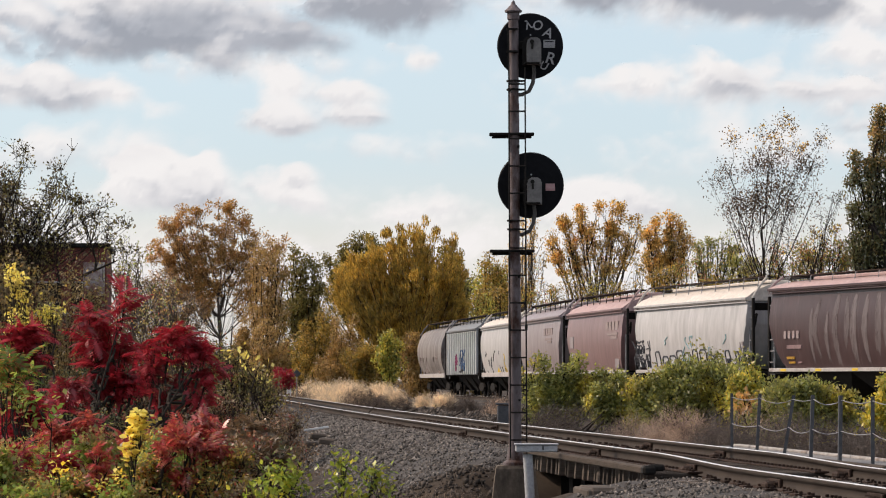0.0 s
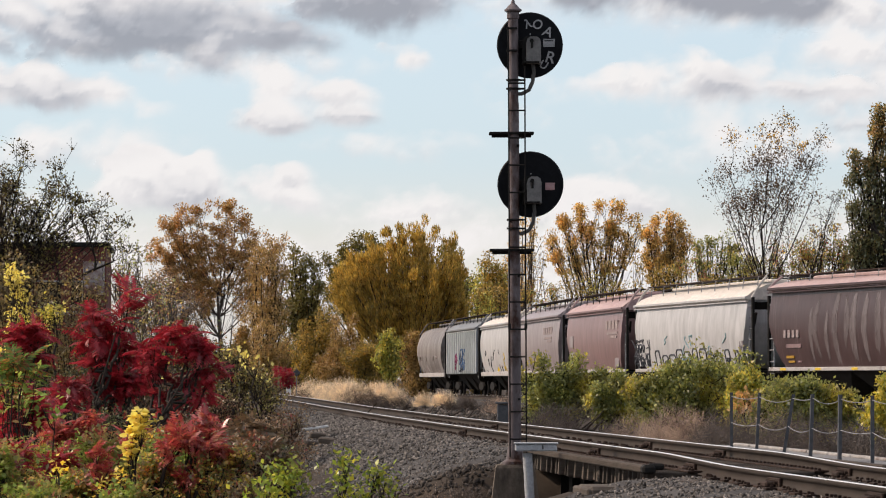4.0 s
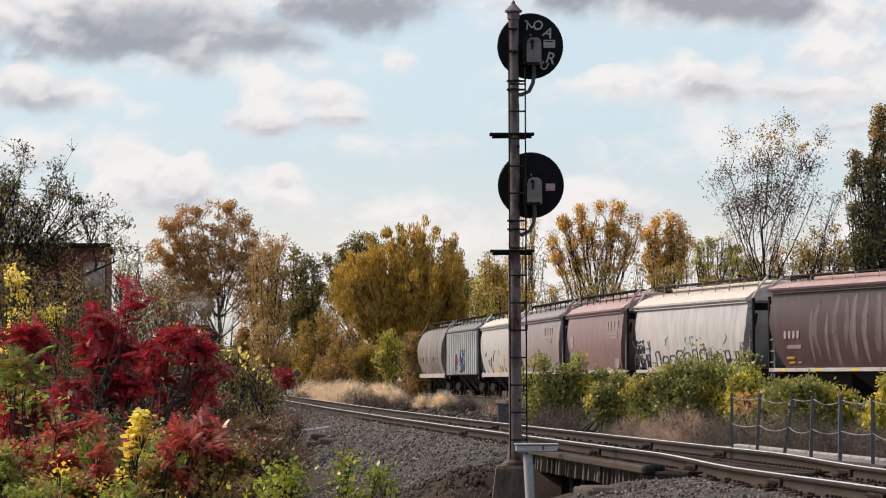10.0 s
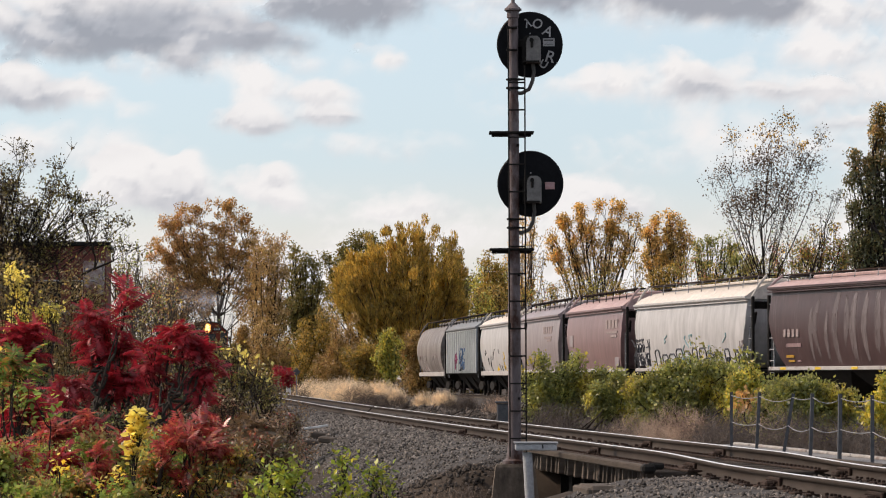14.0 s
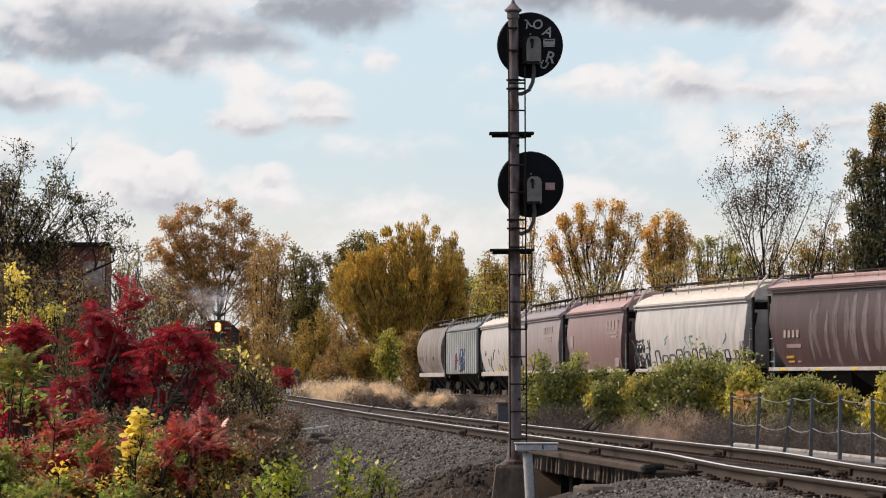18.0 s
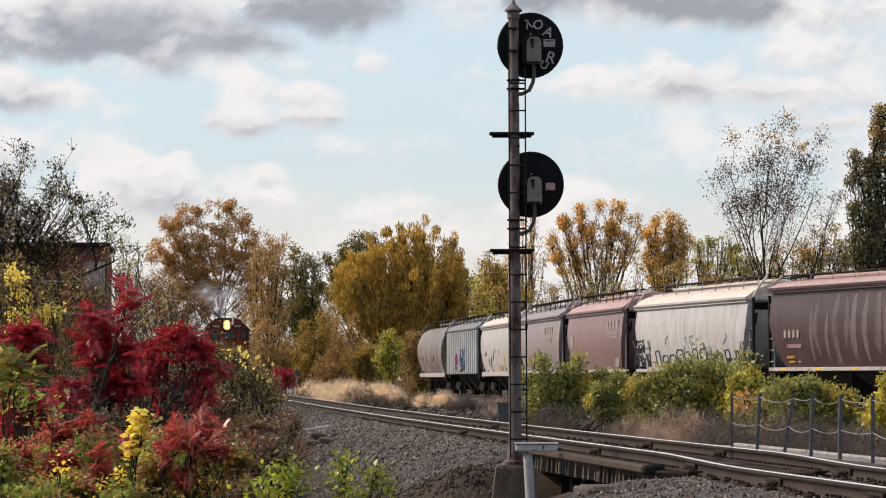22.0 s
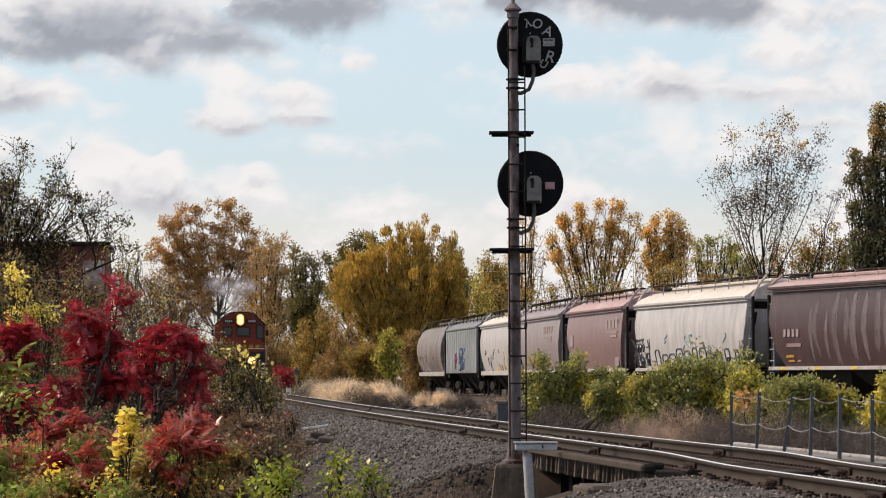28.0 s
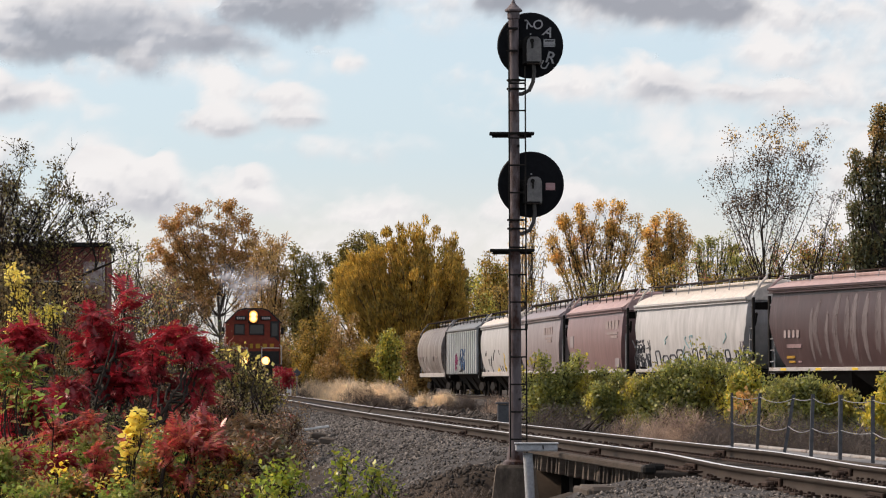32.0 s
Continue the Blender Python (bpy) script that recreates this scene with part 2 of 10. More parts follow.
def stones_mesh(name, pos, size, rng, mat):
    """Broken stones: squashed, irregular octahedra."""
    tv = np.array([(1, 0, 0), (-1, 0, 0), (0, 1, 0), (0, -1, 0), (0, 0, 0.7), (0, 0, -0.7)], float)
    tf = np.array([(0, 2, 4), (2, 1, 4), (1, 3, 4), (3, 0, 4), (2, 0, 5), (1, 2, 5), (3, 1, 5), (0, 3, 5)])
    v, f = scatter(tv, tf, pos, turns(rng, len(pos)), size)
    v += rng.normal(0, 1, v.shape) * np.repeat(size, 6)[:, None] * 0.3
    return mesh_of(name, v, f, mat)
# ---- the plan: two tracks, a creek, the ground ----
def curve_through(points):
    """A smooth x(y) through (y, x) points."""
    ys, xs = np.array([p[0] for p in points], float), np.array([p[1] for p in points], float)
    slope = np.gradient(xs, ys)

    def at(y):
        y = np.asarray(y, float)
        i = np.clip(np.searchsorted(ys, y) - 1, 0, len(ys) - 2)
        h = ys[i + 1] - ys[i]
        t = (y - ys[i]) / h
        tc = np.clip(t, 0, 1)
        a, b, c, d = 2 * tc**3 - 3 * tc**2 + 1, tc**3 - 2 * tc**2 + tc, -2 * tc**3 + 3 * tc**2, tc**3 - tc**2
        mid = a * xs[i] + b * h * slope[i] + c * xs[i + 1] + d * h * slope[i + 1]
        return mid + np.where(t < 0, t * h * slope[i], 0) + np.where(t > 1, (t - 1) * h * slope[i + 1], 0)

    return at


main_x = curve_through([(-40, 11.9), (0, 7.9), (30, 4.83), (50, 2.79), (70, 0.82), (85, -0.58), (102, -2.05), (125, -4.1), (141, -5.6), (160, -7.45), (175, -9.0), (193.5, -10.85), (215, -13.1), (245, -16.4), (262, -18.8), (290, -23.6), (340, -33)])
siding_x = curve_through([(60, 36), (80, 26.5), (103.1, 17.85), (120.3, 12.7), (138.2, 9.1), (154.5, 7.0), (172.2, 5.34), (191.6, 3.64), (209.6, 1.7), (227.2, -0.1), (290, -5.0), (340, -9)])
CREEK = (40.0, 51.0)


def step(a, b, x):
    t = np.clip((np.asarray(x, float) - a) / (b - a), 0, 1)
    return t * t * (3 - 2 * t)


def main_z(y):
    return -0.055 * (1 - step(37.5, 43.5, y)) + 0.2 * (np.clip(np.asarray(y, float) - 110, 0, 200) / 83) ** 1.3


def wavy(x, y, k=1.0):
    """Cheap smooth unevenness, about -1 to 1."""
    x, y = np.asarray(x, float) * k, np.asarray(y, float) * k
    return (np.sin(1.3 * x + 0.7 * y) + np.sin(-0.8 * x + 1.9 * y + 2) + np.sin(2.7 * x + 0.3 * y + 1) * 0.6 + np.sin(0.5 * x - 3.1 * y) * 0.5) / 3.1


def ground_z(x, y):
    x, y = np.asarray(x, float), np.asarray(y, float)
    d = main_x(np.clip(y, -40, 340)) - x
    low = -0.88 - 0.62 * step(44, 57, y) + 1.0 * step(80, 190, y)
    left = np.maximum(-0.42 - 0.42 * np.clip(d - 2.3, 0, None), low)
    right = -0.45 - 0.25 * step(-2.5, -6, d) * (1 - step(60, 140, y))
    z = np.where(d > 0, left, right)
    off = step(14, 60, np.hypot(x - main_x(np.clip(y, 20, 340)), 0)) * step(40, 120, np.abs(x))
    z = z * (1 - off) - 0.5 * off
    z += 0.06 * wavy(x, y, 0.9) * step(1.6, 3.0, np.abs(d))
    lean = 0.1 * d
    edge = CREEK[0] + 4.4 * step(2.9, 5.0, d)                         # the near bank turns away to the left
    bed = step(edge + 0.2, edge + 1.6, y - lean) * (1 - step(CREEK[1] - 2.4 - 3.4 * step(1.6, 2.6, d), CREEK[1] - 0.5, y - lean))
    bed *= 1 - step(25, 40, np.abs(d))
    return z * (1 - bed) + (-2.6 + 0.15 * wavy(x, y, 1.7)) * bed


def ground_sheet():
    near_x, near_y = np.arange(-30, 40.1, 0.5), np.arange(14, 130.1, 0.5)
    far = np.concatenate([np.arange(1.5, 30, 1.5), np.geomspace(32, 4500, 40)])
    xs = np.concatenate([-30 - far[::-1], near_x, 40 + far])
    ys = np.concatenate([[-4500, -1500, -500, -200, -80, -40, -20, -8, 0, 5, 10], near_y, 130 + far])
    gx, gy = np.meshgrid(xs, ys)
    v = np.stack([gx, gy, ground_z(gx, gy)], -1).reshape(-1, 3)
    n, i = len(xs), np.arange(len(xs) - 1)
    f = np.concatenate([np.stack([i + k * n, i + 1 + k * n, i + 1 + (k + 1) * n, i + (k + 1) * n], 1) for k in range(len(ys) - 1)])
    return tagged(new("ground", mesh_of("ground", v, f, SOIL, True)), "brown soil with dry litter, falling to a creek", "ground", kind="structure")


ground_sheet()


def sweep(name, centre, ys, profile, mat, z_at=lambda y: 0 * y, rough=0.0, seed=1):
    """A strip along a track: profile of (offset to the right, height) pairs."""
    ys = np.asarray(ys, float)
    cx = centre(ys)
    a = np.gradient(cx, ys)
    nx, ny = 1 / np.sqrt(1 + a * a), -a / np.sqrt(1 + a * a)
    o, h = np.array([p[0] for p in profile]), np.array([p[1] for p in profile])
    v = np.stack([cx[:, None] + nx[:, None] * o, ys[:, None] + ny[:, None] * o, z_at(ys)[:, None] + h[None] + 0 * ys[:, None]], -1)
    if rough:
        rng = np.random.default_rng(seed)
        v[:, :, 2] += rng.normal(0, rough, v.shape[:2])
    n, k = len(ys), len(profile)
    i, j = np.meshgrid(np.arange(n - 1), np.arange(k - 1), indexing="ij")
    i, j = i.ravel(), j.ravel()
    f = np.stack([i * k + j, i * k + j + 1, (i + 1) * k + j + 1, (i + 1) * k + j], 1)
    return mesh_of(name, v.reshape(-1, 3), f, mat)


BED = [(-4.4, -1.35), (-3.6, -1.0), (-2.9, -0.62), (-2.3, -0.36), (-1.75, -0.225), (-1.3, -0.185), (-0.6, -0.185), (0, -0.185), (0.6, -0.185), (1.3, -0.185), (1.75, -0.23), (2.3, -0.45), (3.0, -0.8)]
FLAT_BED = [(-3.2, -0.7), (-2.3, -0.4), (-1.75, -0.235), (-1.3, -0.2), (0, -0.2), (1.3, -0.2), (1.75, -0.24), (2.3, -0.45), (3.0, -0.8)]
for lo, hi, bed_profile, centre in ((12, CREEK[0] - 0.3, BED, main_x), (CREEK[1] + 1.0, 130, BED, main_x), (130, 330, FLAT_BED, main_x), (62, 330, FLAT_BED, siding_x)):
    tagged(new("ballast_bed", sweep("ballast_bed", centre, np.arange(lo, hi, 0.3 if hi < 140 else 1.0), bed_profile, BALLAST, main_z if centre is main_x else (lambda y: 0 * y), 0.012, 3)),
           "grey crushed stone ballast bed under the track", "ballast", kind="structure")


def spill(y):
    """How far the shoulder drops towards the creek."""
    return 1.5 * (1 - step(48.6, CREEK[1] + 1.1, y))


tagged(new("ballast_bed", sweep("ballast_bed", main_x, np.arange(48.4, CREEK[1] + 1.3, 0.2), BED[:6], BALLAST, lambda y: main_z(y) - spill(y), 0.012, 5)),
       "grey crushed stone shoulder sloping down to the creek", "ballast", kind="structure")


def loose_stones():
    rng = np.random.default_rng(11)
    n = 52000
    y = np.concatenate([rng.uniform(24, 39.6, n // 3), rng.uniform(51.8, 95, n // 2), rng.uniform(95, 130, n // 6), rng.uniform(48.6, 51.8, 3500)])
    o = np.where((y > 48) & (y < 51.8), rng.uniform(-4.3, -1.6, len(y)), rng.uniform(-4.3, 2.1, len(y)))
    keep = np.abs(np.abs(o) - 0.75) > 0.11
    y, o = y[keep], o[keep]
    h = np.interp(o, [p[0] for p in BED], [p[1] for p in BED])
    a = np.gradient(main_x(np.linspace(20, 140, 500)), np.linspace(20, 140, 500))
    ny = -np.interp(y, np.linspace(20, 140, 500), a)
    size = rng.uniform(0.01, 0.03, len(y)) * np.where(y > 57, 1.35, 1)
    pos = np.stack([main_x(y) + o, y + ny * o, main_z(y) + h + size * 0.25 - np.where((y > 48) & (y < 53), spill(y), 0)], 1)
    tagged(new("gravel", stones_mesh("gravel", pos, size, rng, STONE)), "loose grey ballast stones on the track shoulder", "gravel", kind="stuff")


loose_stones()


def rubble():
    """Scattered stones, clods and litter on the waste ground between the tracks."""
    rng = np.random.default_rng(21)
    n = 20000
    y = 60 + 115 * rng.uniform(0, 1, n) ** 1.3
    lo, hi = main_x(y) + 1.9, np.minimum(siding_x(y) - 2.0, main_x(y) + 14)
    x = lo + (hi - lo) * rng.uniform(0, 1, n) ** 1.3
    keep = (hi > lo + 0.3) & ((y > 60) | (x > 6))
    x, y = x[keep], y[keep]
    size = np.exp(rng.normal(-3.35, 0.5, len(y)))
    pos = np.stack([x, y, ground_z(x, y) + size * 0.3], 1)
    earth = surface("dull_stones", (0.04, 0.034, 0.03), (0.15, 0.132, 0.12), 2.5, 0.9, bump=0.4, random_amount=0.65, island=True)
    tagged(new("rubble", stones_mesh("rubble", pos, size, rng, earth)), "scattered stones and litter on bare soil between the tracks", "rubble", kind="stuff")


rubble()


def creek_litter():
    """Clods and stones on the creek's banks."""
    rng = np.random.default_rng(22)
    n = 14000
    y, x = rng.uniform(44, 54, n), rng.uniform(-6.5, 2.6, n)
    keep = x < main_x(y) - 1.7
    x, y = x[keep], y[keep]
    size = np.minimum(np.exp(rng.normal(-3.7, 0.45, len(y))), 0.055)
    pos = np.stack([x, y, ground_z(x, y) + size * 0.2], 1)
    mat = surface("dark_clods", (0.025, 0.021, 0.018), (0.11, 0.095, 0.085), 3, 0.95, bump=0.4, random_amount=0.6, island=True)
    tagged(new("creek_litter", stones_mesh("creek_litter", pos, size, rng, mat)), "dark clods and stones on the creek bank", "rubble", kind="stuff")


creek_litter()


# ---- tracks ----
RAIL_PROFILE = [(-0.07, -0.157), (-0.07, -0.146), (-0.012, -0.132), (-0.009, -0.05), (-0.036, -0.04), (-0.037, -0.008), (-0.03, 0.0),
                (0.03, 0.0), (0.037, -0.008), (0.036, -0.04), (0.009, -0.05), (0.012, -0.132), (0.07, -0.146), (0.07, -0.157), (-0.07, -0.157)]


def heading(centre, y):
    """Degrees about z that turn +y into the track's direction at y."""
    return math.degrees(math.atan(-(float(centre(y + 0.5)) - float(centre(y - 0.5)))))


def track(name, centre, lo, hi, z_at, label):
    root = thing(name, pose(0, 0, 0), label, "railway track", kind="structure")
    ys = np.concatenate([np.arange(lo, min(hi, 130), 0.8), np.arange(130, hi, 3.0)]) if lo < 130 else np.arange(lo, hi, 3.0)
    for side in (-0.755, 0.755):
        rail = part("rail", sweep("rail", centre, ys, [(side + a, b) for a, b in RAIL_PROFILE], RAIL_SIDE, z_at), None, root)
        part("rail_head", sweep("rail_head", centre, ys, [(side - 0.026, -0.001), (side - 0.023, 0.005), (side + 0.023, 0.005), (side + 0.026, -0.001)], RAIL_HEAD, z_at), None, rail, "worn shiny running surface")
    return root


main_track = track("main_track", main_x, 8, 338, main_z, "rusty single railway track with shiny rail heads on timber ties")
siding_track = track("siding_track", siding_x, 62, 338, lambda y: 0 * y, "rusty siding track under the standing hopper cars")


def tie_mesh(length, width, depth, seed, mat=None):
    rng = random.Random(seed)
    g = Geo().box((0, 0, -depth / 2), (length, width, depth), cut=0.012)
    g.v = [(x + rng.uniform(-0.01, 0.01), y + rng.uniform(-0.006, 0.006), z + rng.uniform(-0.006, 0.003)) for x, y, z in g.v]
    return g.mesh("tie", mat or TIE)


def near_ties():
    """Ties with their plates and spikes, and the joint bars, on the main track."""
    me = tie_mesh(2.6, 0.23, 0.17, 4)
    plate = Geo()
    plate.box((0, 0, 0), (0.36, 0.24, 0.024), cut=0.004)
    for x in (-0.115, 0.115):
        for y in (-0.1, 0.1):
            plate.box((x, y, 0.022), (0.035, 0.028, 0.034), cut=0.005)
    plate_me = plate.mesh("tie_plate", RUST)
    main_track["plate"] = plate_me.name
    ys = list(np.arange(24.3, CREEK[0] - 0.6, 0.53)) + list(np.arange(CREEK[1] + 0.7, 118, 0.53))
    for y in ys:
        z = float(main_z(y))
        m = pose(float(main_x(y)), y, z - 0.17, 0, random.uniform(-0.4, 0.4), heading(main_x, y) + random.uniform(-2, 2))
        t = part("tie", me, None, main_track)
        t.matrix_basis = m @ pose(random.uniform(-0.06, 0.06), 0, 0)
        if y < 95:
            for x in (-0.755, 0.755):
                p = part("tie_plate", plate_me, None, t)
                p.matrix_basis = pose(x, 0, 0.012)
    for side, y in ((0.755, 53.0), (-0.755, 48.3), (0.755, 46.8), (-0.755, 40.6), (-0.755, 35.6), (0.755, 39.0), (0.755, 35.0), (-0.755, 66.0), (0.755, 74.0), (-0.755, 31.0)):
        m = pose(float(main_x(y)), y, float(main_z(y)), 0, 0, heading(main_x, y))
        g = Geo()
        for s in (-1, 1):
            g.box((side + s * 0.032, 0, -0.095), (0.036, 0.62, 0.09), cut=0.008)
            for k in range(4):
                g.tube([(side + s * 0.045, -0.22 + k * 0.147, -0.095), (side + s * 0.085, -0.22 + k * 0.147, -0.095)], 0.02, 6)
        g.box((side - 0.11, 0, -0.12), (0.1, 0.3, 0.07), cut=0.02)
        j = part("joint_bar", g, RUST, main_track, "bolted rusty joint bar with a brace block")
        j.matrix_basis = m


near_ties()


def far_ties(centre, lo, hi, parent):
    g = Geo()
    y = lo
    while y < hi:
        g.box((0, 0, -0.24), (2.6, 0.22, 0.16), pose(float(centre(y)), y, 0, 0, 0, heading(centre, y)))
        y += 0.53
    tagged(part("distant_ties", g, TIE, parent), kind="stuff")


far_ties(main_x, 130, 300, main_track)
far_ties(siding_x, 80, 300, siding_track)


def bridge():
    root = thing("railway_bridge", pose(float(main_x(48.7)), 48.7, 0, 0, 0, heading(main_x, 48.7)), "short open-deck railway bridge over a creek", "bridge", kind="structure")
    for x in (-0.95, 0.95):
        g = Geo().box((x, -3.3, -0.97), (0.03, 11.4, 1.1)).box((x, -3.3, -0.44), (0.32, 11.4, 0.05)).box((x, -3.3, -1.5), (0.32, 11.4, 0.05))
        for k in range(10):
            g.box((x, -8.6 + k * 1.22, -0.98), (0.26, 0.03, 1.0))
        part("girder", g, BLACK_STEEL, root, "dark riveted plate girder")
    part("guard_timber", Geo().box((-1.43, -3.3, -0.13), (0.13, 11.2, 0.085), cut=0.015), OLD_TIMBER, root, "weathered grey timber along the tie ends")
    part("guard_timber", Geo().box((1.43, -3.3, -0.13), (0.13, 11.2, 0.085), cut=0.015), OLD_TIMBER, root)
    me = tie_mesh(2.72, 0.16, 0.24, 5, BRIDGE_TIE)
    plate_me = bpy.data.meshes[main_track["plate"]]
    del main_track["plate"]
    for k in range(47):
        t = part("bridge_tie", me, None, root)
        shift = random.uniform(-0.05, 0.05)
        t.matrix_basis = pose(shift, -8.7 + k * 0.241, -0.172)
        for x in (-0.755, 0.755):
            p = part("tie_plate", plate_me, None, t)
            p.matrix_basis = pose(x - shift, 0, 0.012)
    part("end_casting", Geo().box((-1.42, -8.92, -0.13), (0.16, 0.2, 0.11), cut=0.03).box((-1.33, -8.92, -0.1), (0.2, 0.1, 0.08), cut=0.025), BLACK_STEEL, root, "dark timber end block")
    for y, lo, hi in ((-9.35, -2.25, 7.5), (2.95, -1.7, 6.5)):
        g = Geo().box(((lo + hi) / 2, y, -1.85), (hi - lo, 1.1, 3.1), cut=0.04)
        g.box(((lo + hi) / 2, y + (0.06 if y < 0 else -0.06), -0.37), (hi - lo + 0.06, 1.18, 0.1), cut=0.02)
        part("abutment", g, CONCRETE, root, "stained concrete abutment with a coping")
    deck = Geo().box((2.15, -0.5, -0.335), (1.35, 18.0, 0.3), cut=0.01)
    part("walkway", deck, surface("walkway_grit", (0.13, 0.13, 0.135), (0.26, 0.255, 0.25), 2, 0.95, bump=0.8, fine=18), root, "grey gritty walkway slab beside the rail")
    for k in range(12):
        part("kerb_stone", Geo().box((2.86, -9.0 + k * 1.5, -0.17), (0.12, 1.46 - 0.04 * (k % 3), 0.05), cut=0.02), PALE_CONCRETE, root, "pale chipped concrete edging")
    return root


bridge()
# ---- signal mast ----
def lettering(text, size, mat, parent, m, name="graffiti", lean=0.0):
    cu = bpy.data.curves.new(name, "FONT")
    cu.body, cu.size, cu.extrude, cu.align_x, cu.align_y, cu.shear, cu.offset = text, size, 0.0015, "CENTER", "CENTER", lean, 0.002
    ob = bpy.data.objects.new(name, cu)
    me = bpy.data.meshes.new_from_object(ob)
    bpy.data.objects.remove(ob)
    me.materials.append(mat)
    o = part(name, me, None, parent, "white sprayed lettering")
    o.matrix_basis = m
    return o


def signal_head(z, root, tagged_paint):
    """A round target seen from behind, with the lamp case on its back. The back faces -y."""
    c = (0.235, 0.16, z)
    turn = pose(*c, 90)
    t = Geo().lathe([(0.0, 0.012), (0.40, 0.010), (0.43, 0.0), (0.452, -0.03), (0.46, -0.03), (0.46, 0.012), (0.445, 0.03), (0.40, 0.032), (0, 0.034)], n=48, m=turn)
    target = part("target_disc", t, TARGET_BLACK, root, "round black target with a rolled rim", True)
    k = Geo()
    out = [(-0.1, -0.27), (0.1, -0.27), (0.1, 0.02), (0.085, 0.07), (0.045, 0.1), (-0.045, 0.1), (-0.085, 0.07), (-0.1, 0.02)]
    k.prism([(c[0] + 0.045 + a, c[2] - 0.01 + b) for a, b in out], "y", c[1] - 0.34, c[1] - 0.03)
    case = part("lamp_case", k, surface("lamp_case_grey", (0.10, 0.10, 0.10), (0.22, 0.215, 0.21), 6, 0.6, 0.2, wear=(0.03, 0.025, 0.02), wear_at=0.6), root, "weathered grey arched lamp case")
    part("case_hood", Geo().prism([(c[0] + 0.0 + a * 1.12, c[2] + 0.005 + b * 1.06) for a, b in out], "y", c[1] - 0.2, c[1] - 0.028), BLACK_STEEL, root, "dark rear hood of the lamp case")
    part("case_clip", Geo().box((c[0] + 0.0, c[1] - 0.21, c[2] + 0.135), (0.02, 0.02, 0.02), cut=0.004), GREY_STEEL, case)
    part("hasp", Geo().tube([(c[0] + 0.015, c[1] - 0.345, c[2] + 0.03), (c[0] + 0.015, c[1] - 0.365, c[2] + 0.03)], 0.03, 10).box((c[0] + 0.02, c[1] - 0.35, c[2] - 0.03), (0.03, 0.03, 0.09), cut=0.005), BLACK_STEEL, case)
    part("case_lip", Geo().box((c[0] + 0.015, c[1] - 0.2, c[2] - 0.265), (0.215, 0.32, 0.025), cut=0.006), BLACK_STEEL, case)
    hose = [(c[0] + 0.035, c[1] - 0.2, c[2] - 0.25), (c[0] + 0.05, c[1] - 0.2, c[2] - 0.4), (c[0] + 0.03, c[1] - 0.19, c[2] - 0.53), (c[0] - 0.02, c[1] - 0.17, c[2] - 0.64), (c[0] - 0.12, c[1] - 0.15, c[2] - 0.69), (c[0] - 0.22, c[1] - 0.14, c[2] - 0.69)]
    smooth_hose = []
    for a, b in zip(hose, hose[1:]):
        smooth_hose += [tuple(p + (q - p) * s for p, q in zip(a, b)) for s in (0, 0.33, 0.66)]
    part("cable_conduit", Geo().tube(smooth_hose + [hose[-1]], 0.027, 10), surface("conduit", (0.05, 0.048, 0.047), (0.11, 0.105, 0.1), 8, 0.6), root, "curved flexible cable conduit", True)
    br = Geo().box((0.12, 0.07, z), (0.3, 0.06, 0.12), cut=0.01)
    part("bracket", br, BLACK_STEEL, root)
    for dz in (-0.5, -0.62):
        part("mast_clamp", Geo().lathe([(0.085, -0.012), (0.1, -0.012), (0.1, 0.012), (0.085, 0.012)], (0, 0, z + dz), 16).box((0.12, 0, z + dz), (0.06, 0.05, 0.024)), BLACK_STEEL, root)
    if tagged_paint:
        y = c[1] - 0.04
        for text, x, dz, size, turn_z in (("λ", 0.11, 0.29, 0.17, 20), ("O", 0.24, 0.28, 0.18, 10), ("A", 0.38, 0.18, 0.2, -20), ("R", 0.41, -0.18, 0.23, -12), ("U", 0.32, -0.28, 0.16, -25)):
            lettering(text, size, SPRAY_WHITE, target, pose(x + 0.1, y, z + dz, 90, -turn_z), "graffiti", 0.1)
        part("sprayed_patch", Geo().box((0.5, y, z - 0.015), (0.16, 0.003, 0.022)).box((0.5, y, z + 0.075), (0.16, 0.003, 0.018)).box((0.428, y, z + 0.03), (0.018, 0.003, 0.1)).box((0.572, y, z + 0.03), (0.018, 0.003, 0.1)).box((0.5, y, z + 0.025), (0.13, 0.003, 0.05), pose(0, 0, 0)), SPRAY_WHITE, target, "faded sprayed square")
    else:
        part("sticker", Geo().box((0.505, c[1] - 0.04, z - 0.03), (0.13, 0.003, 0.1)), surface("faded_sticker", (0.35, 0.12, 0.13), (0.5, 0.42, 0.42), 14, 0.6, stretch=(0.2, 1, 1.6)), target, "faded red and white sticker")


